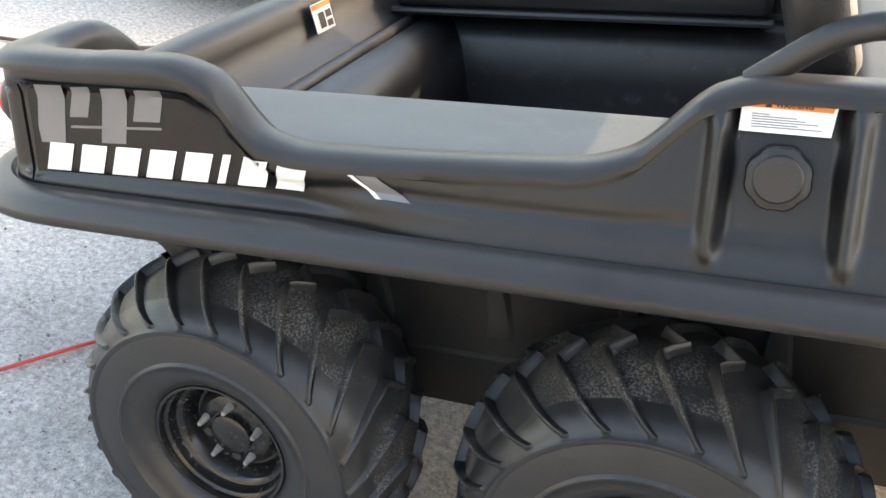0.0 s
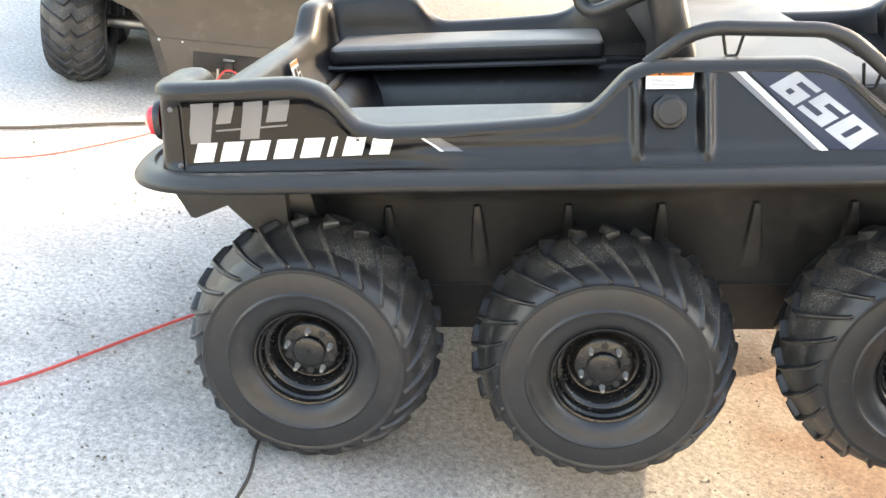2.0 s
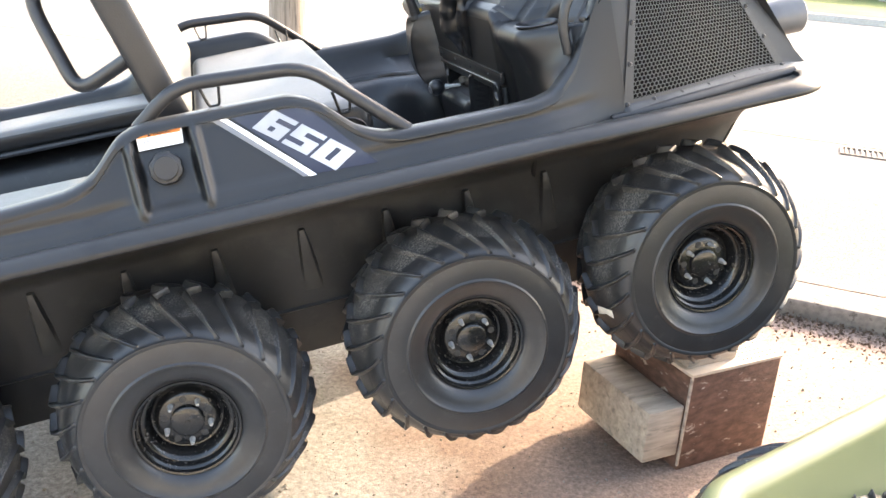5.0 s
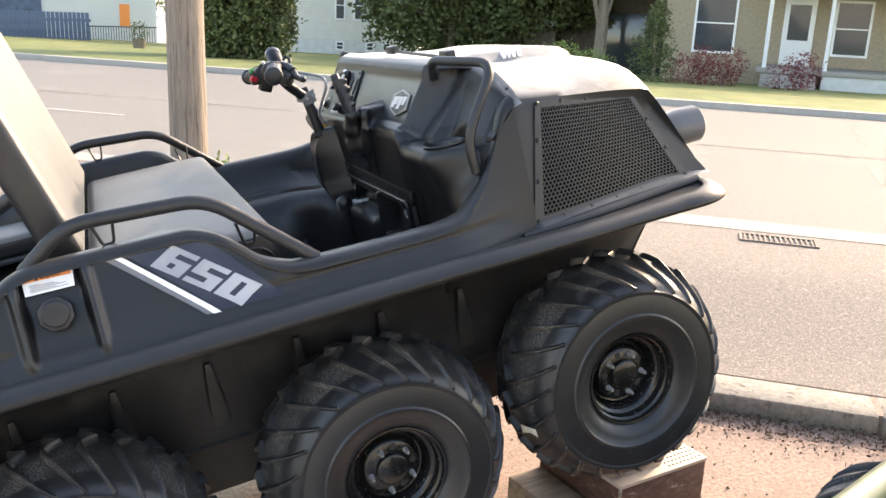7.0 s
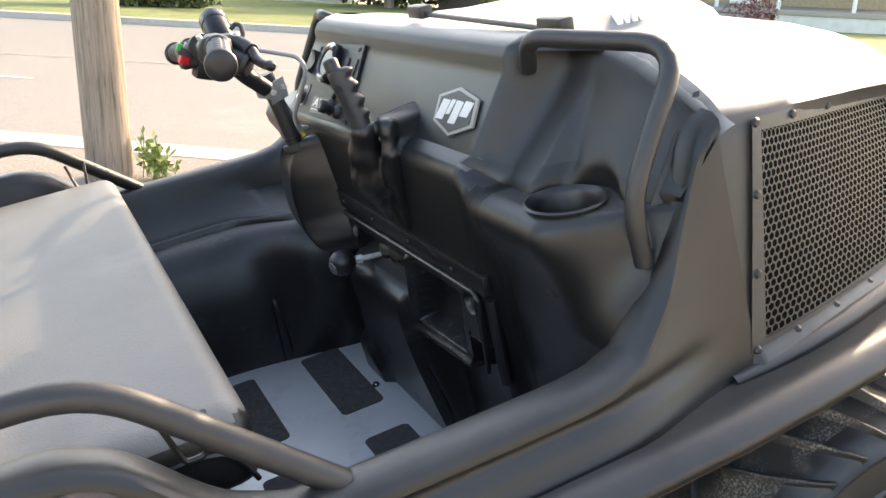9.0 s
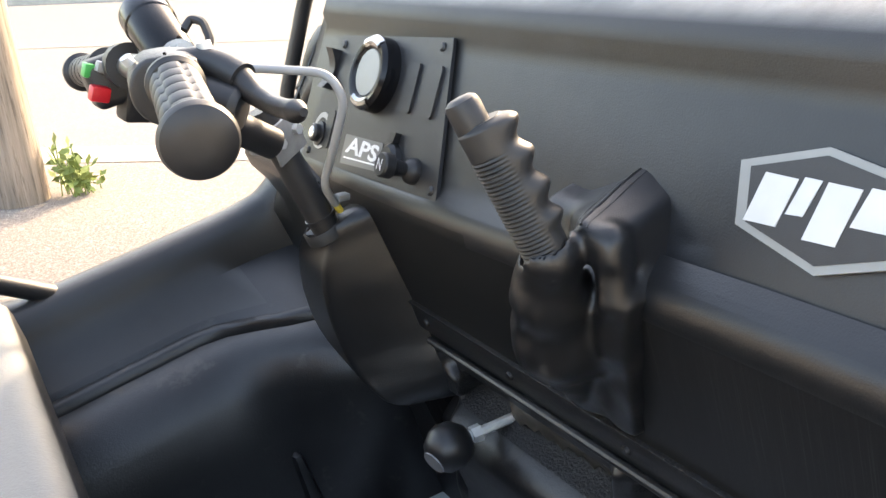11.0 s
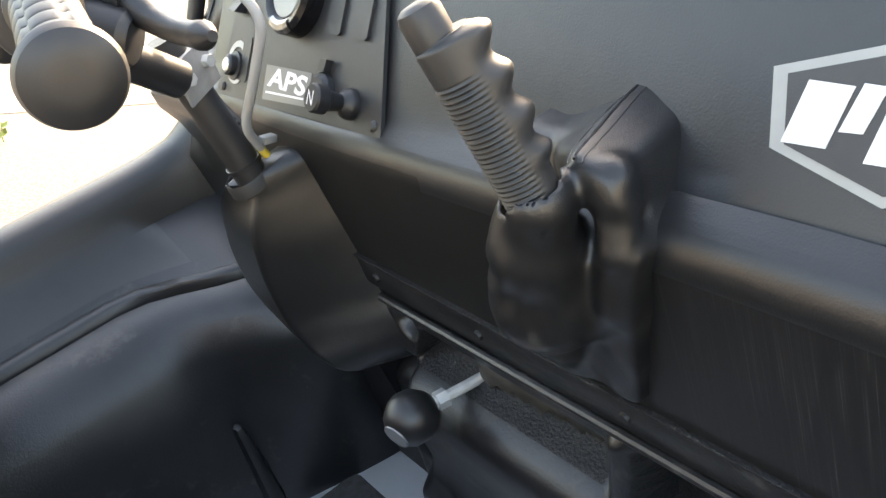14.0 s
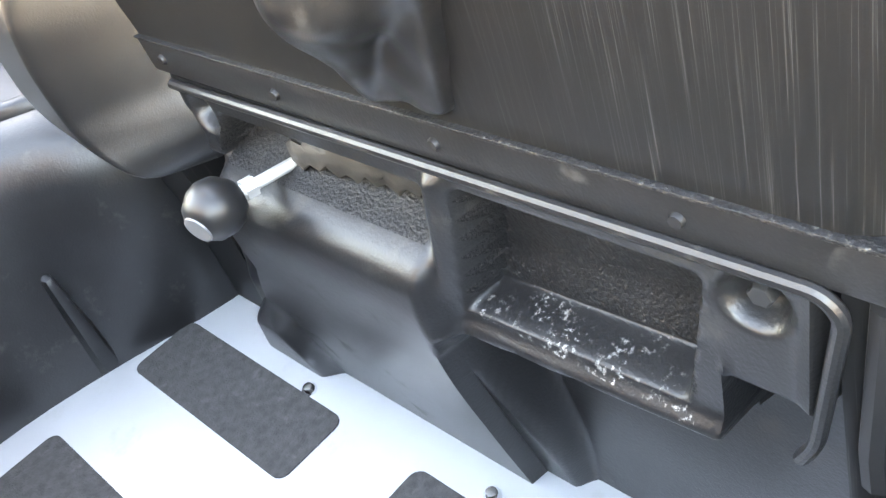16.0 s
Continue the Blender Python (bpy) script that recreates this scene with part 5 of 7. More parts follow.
part("rod_nut", tube([(1.650, 0.7675, 0.4843), (1.661, 0.766, 0.4835)], 0.0095, 6), STEEL, vehicle, "zinc lock nut")
rows = []
for k in range(15):
    t = k / 14
    c = Vector((1.698, 0.757, 0.494)).lerp(Vector((1.706, 0.600, 0.516)), t)
    r = 0.010 + 0.010 * t + (0.0035 if k % 2 else -0.002)
    rows.append([tuple(c + Vector((0.45 * math.cos(a), 0.8 * math.cos(a), math.sin(a))) * r * (1 + 0.13 * math.sin(3 * a + k * 1.3) + 0.07 * math.sin(7 * a + k))) for a in [2 * math.pi * j / 20 for j in range(20)]])
part("shift_gaiter", loft(rows, close_v=True, caps=True), OLD_RUBBER, vehicle, "crumpled brownish rubber shifter gaiter", 50)

# ---- park brake lever and boot ----
L0, L1 = Vector((1.637, 0.519, 0.786)), Vector((1.6245, 0.5440, 0.884))
axis = (L1 - L0).normalized()
side_v = Vector((0.85, -0.5, 0)) - axis * Vector((0.85, -0.5, 0)).dot(axis)
side_v.normalize()
out_v = axis.cross(side_v)
bm = bmesh.new()
rows = []
N = 260
for k in range(N + 1):
    t = k / N
    c = L0.lerp(L1, t)
    row = []
    for j in range(28):
        a = 2 * math.pi * j / 28
        r = 0.0165 + 0.0015 * t
        d = side_v * math.cos(a) + out_v * math.sin(a)
        finger = max(0.0, math.cos(a)) ** 3
        r += finger * (0.0035 + 0.0032 * math.cos(2 * math.pi * (t * 4.2 + 0.1))) * smoothstep(0.12, 0.25, t) * (1 - 0.4 * smoothstep(0.93, 1, t))
        back = 1 - smoothstep(-0.05, 0.30, math.cos(a))
        r += back * 0.0007 * math.cos(2 * math.pi * t * 33) * (1 - smoothstep(0.76, 0.79, t))
        if t > 0.95:
            r *= 1 - 0.25 * smoothstep(0.95, 1.0, t) ** 2
        row.append(c + d * r)
    rows.append(row)
vs = grid_faces(bm, rows, close_v=True)
bm.faces.new(vs[-1])
bm.faces.new(list(reversed(vs[0])))
bmesh.ops.recalc_face_normals(bm, faces=bm.faces)
lever = part("brake_lever_grip", bm, GRIP, vehicle, "grey-black rubber hand lever grip with finger ridges", 50)
part("lever_button", tube([L1 - axis * 0.004 - side_v * 0.005, L1 + axis * 0.014 - side_v * 0.005, L1 + axis * 0.0175 - side_v * 0.005, L1 + axis * 0.0195 - side_v * 0.005, L1 + axis * 0.0203 - side_v * 0.005], 0.0125, 24, radii=[0.0122, 0.0122, 0.011, 0.008, 0.002]), GRIP_BLACK, lever, "black release button")

# boot: a leather bag on the dash with a sleeve for the lever, a hanging fold beside it and a scoop between them
def soft_min(a, b, k):
    h = np.clip(0.5 + 0.5 * (b - a) / k, 0, 1)
    return b + (a - b) * h - k * h * (1 - h)


def soft_max(a, b, k):
    return -soft_min(-a, -b, k)


def cone(p, a, b, ra, rb):
    """Distance to a round-ended tapered bar."""
    a, b = np.array(a), np.array(b)
    h = np.clip(((p - a) @ (b - a)) / ((b - a) @ (b - a)), 0, 1)
    return np.linalg.norm(p - a - h[..., None] * (b - a), axis=-1) - (ra + (rb - ra) * h)


def half(p, a, b, c):
    """Distance above the plane through three points (counter-clockwise seen from outside)."""
    a, b, c = np.array(a), np.array(b), np.array(c)
    n = np.cross(b - a, c - a)
    return (p - a) @ (n / np.linalg.norm(n))


def skin(field, lo, hi, step):
    """Smooth closed mesh round the region where the field is negative."""
    axes_ = [np.arange(l, h, step) for l, h in zip(lo, hi)]
    g = np.stack(np.meshgrid(*axes_, indexing="ij"), axis=-1)
    d = field(g)
    n = [len(q) for q in axes_]
    total = np.zeros([q - 1 for q in n] + [3])
    count = np.zeros([q - 1 for q in n])
    sides = []
    for ax in range(3):
        d0 = np.take(d, range(n[ax] - 1), ax)
        d1 = np.take(d, range(1, n[ax]), ax)
        cut = (d0 < 0) != (d1 < 0)
        t = np.where(cut, d0 / np.where(cut, d0 - d1, 1), 0)
        p = np.take(g, range(n[ax] - 1), ax).copy()
        p[..., ax] += t * step
        u, v = [q for q in range(3) if q != ax]
        for iu in (0, 1):
            for iv in (0, 1):
                cells = [slice(None)] * 3
                cells[u] = slice(iu, n[u] - 1 + iu)
                cells[v] = slice(iv, n[v] - 1 + iv)
                total += p[tuple(cells)] * cut[tuple(cells)][..., None]
                count += cut[tuple(cells)]
        for i in np.argwhere(cut):
            if 0 < i[u] < n[u] - 1 and 0 < i[v] < n[v] - 1:
                quad = []
                for du, dv in ((-1, -1), (0, -1), (0, 0), (-1, 0)):
                    c = i.copy()
                    c[u] += du
                    c[v] += dv
                    quad.append(tuple(c))
                sides.append(quad if (d[tuple(i)] < 0) == (ax != 1) else quad[::-1])
    bm = bmesh.new()
    made = {}
    for quad in sides:
        for c in quad:
            if c not in made:
                made[c] = bm.verts.new(total[c] / count[c])
        bm.faces.new([made[c] for c in quad])
    for _ in range(2):
        bmesh.ops.smooth_vert(bm, verts=bm.verts[:], factor=0.5, use_axis_x=True, use_axis_y=True, use_axis_z=True)
    return bm


S0, S1, SR, SL = (1.656, 0.507, 0.803), (1.742, 0.530, 0.806), (1.729, 0.4926, 0.795), (1.699, 0.580, 0.772)
BAG_EDGE = [(0.600, 0.512), (0.616, 0.508), (0.667, 0.495), (0.710, 0.482), (0.743, 0.4745), (0.766, 0.484), (0.795, 0.4926)]


def boot_field(p):
    """A leather bag on the dash: back sheet, capped top, hanging fold, and a sleeve round the lever's foot."""
    x, y, z = p[..., 0], p[..., 1], p[..., 2]
    skin_x = np.interp(z, [0.568, 0.622, 0.672, 0.711, 0.733, 0.745, 0.758, 0.872], [1.684, 1.680, 1.677, 1.6735, 1.676, 1.684, 1.702, 1.782])
    edge = np.interp(z, [q[0] for q in BAG_EDGE], [q[1] for q in BAG_EDGE])
    thick = np.interp(z, [0.60, 0.63, 0.70, 0.76], [0.009, 0.013, 0.018, 0.024])
    sheet = soft_max(soft_max(np.abs(x - skin_x) - thick, edge - y, 0.006), y - 0.600, 0.01)
    sheet = soft_max(soft_max(sheet, 0.604 - z, 0.006), z - 0.785, 0.01)
    cap = soft_max(half(p, S0, SR, S1), half(p, S0, S1, SL), 0.003)
    cap = soft_max(cap, half(p, S0, SL, (S0[0], S0[1], 0.7)), 0.010)
    cap = soft_max(cap, 1.6535 - x, 0.010)
    cap = soft_max(cap, half(p, (1.658, 0.4765, 0.80), (1.658, 0.4765, 0.75), (1.731, 0.4905, 0.75)), 0.010)
    cap = soft_max(cap, 0.772 + (x - 1.66) * -0.25 - z, 0.008)
    cap = soft_max(cap, x - 1.76, 0.004)
    fold = soft_min(cone(p, (1.670, 0.4895, 0.788), (1.662, 0.490, 0.745), 0.0125, 0.0125), cone(p, (1.662, 0.490, 0.745), (1.664, 0.5005, 0.704), 0.0125, 0.014), 0.004)
    sleeve = cone(p, L0 - axis * 0.002, (1.640, 0.535, 0.745), 0.0215, 0.027)
    sleeve = soft_min(sleeve, cone(p, (1.640, 0.535, 0.745), (1.648, 0.547, 0.700), 0.027, 0.034), 0.010)
    sleeve = soft_min(sleeve, cone(p, (1.648, 0.547, 0.700), (1.678, 0.578, 0.608), 0.034, 0.008), 0.014)
    mouth = cone(p, L0 - axis * 0.004, L0 + axis * 0.03, 0.0175, 0.024)
    web = cone(p, (1.660, 0.543, 0.682), (1.666, 0.503, 0.694), 0.022, 0.011)
    d = soft_min(cap, fold, 0.007)
    d = soft_min(d, sheet, 0.006)
    low = soft_min(sleeve, web, 0.008)
    d = soft_min(d, low, 0.007)
    d = soft_max(d, -mouth, 0.002)
    wrinkle = 0.0011 * np.sin(230 * z + 120 * y + 5 * np.sin(60 * y)) * np.exp(-((z - 0.735) / 0.02) ** 2) * np.exp(-((y - 0.545) / 0.025) ** 2)
    sag = 0.0008 * np.sin(95 * z - 130 * y + 2.0) + 0.0005 * np.sin(170 * y + 60 * z + 40 * x)
    return d + wrinkle + sag


boot = part("lever_boot", skin(boot_field, (1.585, 0.455, 0.588), (1.775, 0.622, 0.835), 0.0024), LEATHER, vehicle, "creased black leather lever boot on the dash", 80)
for off, r in ((-0.0065, 0.0006), (0.0, 0.0011), (0.0065, 0.0006)):
    line = []
    for k in range(15):
        q = Vector(S0).lerp(Vector(S1), k / 15) + Vector((0.0, off, 0.02))
        if k == 0:
            q += Vector((0.004, 0, 0))
        for _ in range(60):
            if boot_field(np.array([q]))[0] <= 0.0002:
                break
            q.z -= 0.0006
        line.append(q.copy())
    part("boot_seam", tube(line, r, 6), VINYL, boot, "double stitched seam")


# ---- steering column cover and stem ----
# height, y of the edge on the dash, keel (x, y), outer corner (x, y), y of its back edge
COVER = [(0.707, 0.922, 1.662, 0.928, 1.660, 0.940, 0.945), (0.703, 0.916, 1.640, 0.926, 1.640, 0.955, 0.965), (0.695, 0.914, 1.628, 0.926, 1.606, 0.958, 0.985), (0.680, 0.911, 1.620, 0.928, 1.602, 0.972, 1.00), (0.655, 0.905, 1.606, 0.930, 1.602, 0.995, 1.025), (0.625, 0.897, 1.599, 0.932, 1.604, 1.018, 1.048),
         (0.590, 0.889, 1.597, 0.935, 1.607, 1.042, 1.068), (0.546, 0.877, 1.599, 0.934, 1.610, 1.052, 1.072), (0.515, 0.862, 1.603, 0.925, 1.613, 1.036, 1.060), (0.497, 0.858, 1.609, 0.912, 1.619, 1.000, 1.030), (0.482, 0.862, 1.617, 0.902, 1.632, 0.960, 0.995), (0.470, 0.868, 1.632, 0.896, 1.650, 0.930, 0.960), (0.462, 0.874, 1.660, 0.892, 1.672, 0.905, 0.92)]
rows = []
for z, yr, kx, ky, ox, oy, yb in [[along([(q[0], q[i]) for q in reversed(COVER)], z) if i else z for i in range(7)] for z in [0.707 - 0.245 * k / 40 for k in range(41)]]:
    corners = [(1.705, yr), (1.690, yr - 0.002), (kx, ky), (ox, oy), (1.69, yb), (1.705, yb)]
    ring = [corners[0]]
    for a, b, c in zip(corners, corners[1:], corners[2:]):
        for t in (0.10, 0.05, 0.02):
            ring.append((b[0] + (a[0] - b[0]) * t * 1.4, b[1] + (a[1] - b[1]) * t * 1.4))
        for t in (0.02, 0.05, 0.10):
            ring.append((b[0] + (c[0] - b[0]) * t * 1.4, b[1] + (c[1] - b[1]) * t * 1.4))
    ring.append(corners[-1])
    rows.append([(x, y, z) for x, y in ring])
part("column_cover", loft(rows, close_v=True, caps=True), PLASTIC, vehicle, "black plastic steering column cover with a keel", 50)
STEM0, STEM1 = Vector((1.632, 0.944, 0.690)), Vector((1.6065, 0.9505, 0.845))
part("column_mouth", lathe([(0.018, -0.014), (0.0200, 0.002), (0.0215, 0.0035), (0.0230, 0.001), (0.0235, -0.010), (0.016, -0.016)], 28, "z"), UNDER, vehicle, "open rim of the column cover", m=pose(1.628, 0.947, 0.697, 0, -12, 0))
part("steering_stem", tube([STEM0, STEM1], 0.0160, 18), BLACK_TUBE, vehicle, "black steering stem")
part("stem_ring", tube([STEM0.lerp(STEM1, 0.12), STEM0.lerp(STEM1, 0.15)], 0.0178, 18), GRIP_BLACK, vehicle)
C0 = STEM0.lerp(STEM1, 0.82)
CLAMP_M = Matrix.Translation(C0) @ Euler((0.10, -0.16, 0.45)).to_matrix().to_4x4()
clamp = part("stem_clamp", boxed((-0.026, -0.019, -0.013), (0.022, 0.018, 0.014), 0.003, m=CLAMP_M), DULL_ZINC, vehicle, "galvanised clamp at the head of the stem")
part("clamp_plate", boxed((-0.026, -0.0225, -0.024), (0.020, -0.0195, 0.018), 0.001, m=CLAMP_M), DULL_ZINC, clamp, "bent galvanised plate")
for u in (-0.022, 0.014):
    part("clamp_bolt", tube([CLAMP_M @ Vector((u * 0.8, -0.0225, 0.000)), CLAMP_M @ Vector((u * 0.8, -0.029, 0.000))], 0.006, 6), STEEL, clamp, "zinc bolt")
plaque = part("column_plaque", plate([(-0.016, 0.0), (0.016, 0.0), (0.016, 0.062), (-0.016, 0.062)], 0.002, lambda u, v, w: (1.652 - v * 0.32 + u * 0.85, 0.992 + v * 0.10 + w, 0.712 + v * 0.93 + u * 0.30)), GREY_INK, vehicle, "small grey plaque with dark print behind the stem")
for k in range(4):
    part("print_bar", plate([(-0.012, 0.008 + 0.007 * k), (0.012, 0.008 + 0.007 * k), (0.012, 0.0115 + 0.007 * k), (-0.012, 0.0115 + 0.007 * k)], 0.0006, lambda u, v, w: (1.652 - v * 0.32 + u * 0.85, 0.9915 + v * 0.10 - w, 0.712 + v * 0.93 + u * 0.30)), BLACK_INK, plaque)

# ---- handlebar ----
G0, GF, GM, GL, G1 = Vector((1.463, 0.606, 0.9235)), Vector((1.4985, 0.775, 0.9325)), Vector((1.5170, 0.895, 0.9245)), Vector((1.5270, 1.15, 0.9055)), Vector((1.514, 1.388, 0.878))
bar_ax = (GF - G0).normalized()
bar = part("handlebar", tube([G0 + bar_ax * 0.02, GF + bar_ax * 0.02, GM, GL, G1], 0.0135, 20, corner=0.06), SATIN_STEEL, vehicle, "satin steel handlebar")
BAR_M = bar_ax.to_track_quat("Z", "Y").to_matrix().to_4x4()
prof = [(0.0, 0.0), (0.010, -0.0005), (0.019, 0.0015), (0.0245, 0.005), (0.0265, 0.010), (0.0258, 0.015), (0.0205, 0.019)]
for k in range(6):
    z = 0.022 + k * 0.0235
    prof += [(0.0198, z), (0.0206, z + 0.0015), (0.0206, z + 0.0195), (0.0186, z + 0.0200), (0.0186, z + 0.0230)]
prof += [(0.0206, 0.163), (0.0235, 0.167), (0.0235, 0.173), (0.013, 0.174)]
m = BAR_M.copy()
m.translation = G0
grip = part("right_grip", lathe(prof, 48, "z"), GRIP_BLACK, bar, "black ribbed rubber hand grip", m=m)
for v in grip.data.vertices:
    # grooves that run along the grip
    if 0.02 < v.co.z < 0.162 and math.hypot(v.co.x, v.co.y) > 0.0195 and round(math.atan2(v.co.y, v.co.x) / (math.pi / 24)) % 8 == 0:
        v.co.x, v.co.y = v.co.x * 0.90, v.co.y * 0.90
m = (G1 - GL).to_track_quat("Z", "Y").to_matrix().to_4x4()
m.translation = G1
left = part("left_grip", lathe([(r, -z) for r, z in prof], 30, "z"), GRIP_BLACK, bar, "black ribbed rubber hand grip", m=m)
# right perch: a clamp round the bar, its upper arm, and the lever that turns in it
PM = Matrix.Translation((1.500, 0.842, 0.922)) @ bar_ax.to_track_quat("Y", "Z").to_matrix().to_4x4()


def perch_outline():
    pts = [(0.026 * math.cos(radians(a)), 0.030 * math.sin(radians(a))) for a in range(95, 290, 13)]
    return pts + [(0.016, -0.026), (0.020, -0.008), (0.030, -0.002), (0.036, 0.008), (0.036, 0.017), (0.030, 0.022), (0.012, 0.028)]


perch_bm = plate(perch_outline(), 0.044, lambda u, v, w: tuple(PM @ Vector((u, w - 0.022, v))))
bmesh.ops.bevel(perch_bm, geom=[e for e in perch_bm.edges if e.is_manifold and e.calc_face_angle(0) > 1.0], offset=0.004, segments=3, affect="EDGES", profile=0.5)
perch = part("brake_perch", perch_bm, BLACK_TUBE, bar, "black clamp round the handlebar")
part("perch_split", tube([PM @ Vector((0.013, -0.0228, 0.031)), PM @ Vector((0.013, -0.0228, 0.004))], 0.0012, 6), HOLE, perch)
part("perch_screw", tube([PM @ Vector((-0.016, 0.0, 0.026)), PM @ Vector((-0.018, -0.001, 0.033))], 0.005, 12), STEEL, perch, "zinc clamp screw")
arm = [(1.522, 0.842, 0.9325), (1.540, 0.838, 0.9300), (1.5525, 0.822, 0.9215), (1.5590, 0.803, 0.9110)]
part("lever_arm", tube(fillet(arm, 0.012), 0.0145, 18), BLACK_TUBE, perch, "broad arm that carries the lever", 60)
part("pivot_pin", tube([(1.545, 0.832, 0.918), (1.546, 0.834, 0.9465)], 0.0065, 14), STEEL, perch, "lever pivot")
blade_pts = fillet([(1.5585, 0.806, 0.9120), (1.5605, 0.790, 0.8985), (1.5625, 0.758, 0.8915), (1.5655, 0.728, 0.8900), (1.5680, 0.7065, 0.8905)], 0.012)
nb = len(blade_pts)
part("brake_blade", tube(blade_pts, 0.009, 16, radii=[0.0115 - 0.0030 * smoothstep(0, 0.5, k / (nb - 1)) + 0.0012 * smoothstep(0.75, 0.92, k / (nb - 1)) - (0.006 if k == nb - 1 else 0.0) for k in range(nb)]), BLACK_TUBE, bar, "black lever blade with a rounded tip", 60)
part("lever_housing", tube([(1.512, 0.838, 0.908), (1.527, 0.822, 0.902), (1.544, 0.800, 0.889), (1.547, 0.797, 0.887)], 0.021, 22, radii=[0.019, 0.0215, 0.0215, 0.017]), GRIP_BLACK, bar, "black housing under the lever")
part("riser_tube", tube([(1.524, 0.846, 0.897), (1.552, 0.858, 0.862), (1.585, 0.873, 0.829), (1.5875, 0.874, 0.8265)], 0.0155, 20, radii=[0.0155, 0.0155, 0.0155, 0.010]), GRIP_BLACK, bar, "black tube under the right grip")
# reservoir on the far half of the bar
R0, R1 = Vector((1.5520, 0.992, 0.9130)), Vector((1.5592, 1.078, 0.9600))
RA = (R1 - R0).normalized()
reservoir = part("reservoir", tube([R0, R0 + RA * 0.006, R0.lerp(R1, 0.70), R0.lerp(R1, 0.72), R0.lerp(R1, 0.94), R1], 0.03, 30, radii=[0.022, 0.0255, 0.0265, 0.0280, 0.0280, 0.0250]), GLOSS_BLACK, bar, "gloss black brake fluid reservoir")
part("reservoir_glass", tube([R1 + RA * 0.0002, R1 + RA * 0.0012], 0.0085, 18), BEZEL, reservoir, "bright sight glass")
for sgn in (-1, 1):
    q = R1 + RA.orthogonal().normalized() * 0.019 * sgn
    part("cap_screw", tube([q, q + RA * 0.0012], 0.0035, 10), STEEL, reservoir)
banjo = part("banjo_bolt", tube([Vector((1.5540, 0.985, 0.9190)), Vector((1.5555, 0.962, 0.9235))], 0.014, 18, radii=[0.0155, 0.0140]), DULL_ZINC, bar, "zinc banjo bolt")
part("banjo_head", tube([Vector((1.5555, 0.9615, 0.9236)), Vector((1.5562, 0.952, 0.9255))], 0.0095, 6), DULL_ZINC, banjo)
part("bleed_clip", tube([(1.571, 0.985, 0.940), (1.583, 0.990, 0.948), (1.590, 0.975, 0.943), (1.588, 0.965, 0.925), (1.578, 0.960, 0.918)], 0.0045, 8, corner=0.006), GRIP_BLACK, bar, "black clip beside the reservoir")
# switch block on the left
SWM = Matrix.Translation((1.5115, 1.140, 0.897)) @ (GL - GM).to_track_quat("Z", "Y").to_matrix().to_4x4()
switch = part("switch_housing", boxed((-0.030, -0.030, -0.026), (0.030, 0.026, 0.030), 0.009, m=SWM, seg=3), GRIP_BLACK, bar, "black switch housing with red and green buttons")
part("bar_clamp", tube([GL.lerp(GM, 0.28), GL.lerp(GM, 0.16)], 0.0255, 22), GRIP_BLACK, bar, "black clamp ring on the bar")
part("switch_foot", boxed((-0.020, -0.014, -0.022), (0.022, 0.018, 0.026), 0.006, m=Matrix.Translation((1.5255, 1.128, 0.862)) @ Euler((0.2, 0.4, 0.2)).to_matrix().to_4x4()), GRIP_BLACK, switch, "lower half of the switch housing")
part("red_button", boxed((-0.011, -0.007, -0.009), (0.011, 0.007, 0.009), 0.003, m=Matrix.Translation((1.4875, 1.112, 0.8890)) @ Euler((0.2, 0.5, 0.2)).to_matrix().to_4x4()), RED_BUTTON, switch, "red button")
part("green_button", boxed((-0.007, -0.006, -0.008), (0.007, 0.006, 0.008), 0.002, m=Matrix.Translation((1.4885, 1.122, 0.9150)) @ Euler((0.2, 0.5, 0.2)).to_matrix().to_4x4()), GREEN_BUTTON, switch, "green button")
part("white_toggle", boxed((-0.008, -0.006, -0.006), (0.008, 0.006, 0.006), 0.002, m=Matrix.Translation((1.502, 1.108, 0.9145)) @ Euler((0.2, 0.6, 0.2)).to_matrix().to_4x4()), DIAL, switch, "pale toggle")
part("brake_hose", tube([(1.558, 0.960, 0.9195), (1.5748, 0.930, 0.9046), (1.6135, 0.900, 0.8916), (1.6604, 0.870, 0.8731), (1.6652, 0.860, 0.8453), (1.644, 0.880, 0.7959), (1.631, 0.910, 0.755), (1.646, 0.932, 0.7225)], 0.0045, 12, corner=0.03), CLEAR_HOSE, vehicle, "grey braided brake hose")
part("control_cable", tube([(1.548, 0.955, 0.915), (1.572, 0.935, 0.897), (1.600, 0.93, 0.87)], 0.0035, 8, corner=0.02), GRIP_BLACK, vehicle, "thin black cable")
part("hose_sleeve", tube([(1.6455, 0.934, 0.7235), (1.651, 0.939, 0.710)], 0.0042, 10), YELLOW_TAG, vehicle, "yellow sleeve")
part("hose_clip", boxed((-0.008, -0.005, -0.004), (0.008, 0.005, 0.004), 0.0015, m=Matrix.Translation((1.655, 0.930, 0.727)) @ Euler((0.2, 0.3, 0.3)).to_matrix().to_4x4()), DIAL, vehicle, "pale plastic clip")

# ---- unseen wall added behind the walk, for its reflection and bounced light ----
bounce_wall = thing("unseen_bounce_wall", "unseen cream wall added to shape reflections and bounced light", "building", kind="structure")
part("wall", boxed((-14.0, -9.4, -0.3), (13.0, -9.2, 3.4), 0.02), SIDING, bounce_wall)
part("wall_cap", boxed((-14.1, -9.5, 3.4), (13.1, -9.05, 3.6), 0.02), ROOFING, bounce_wall)

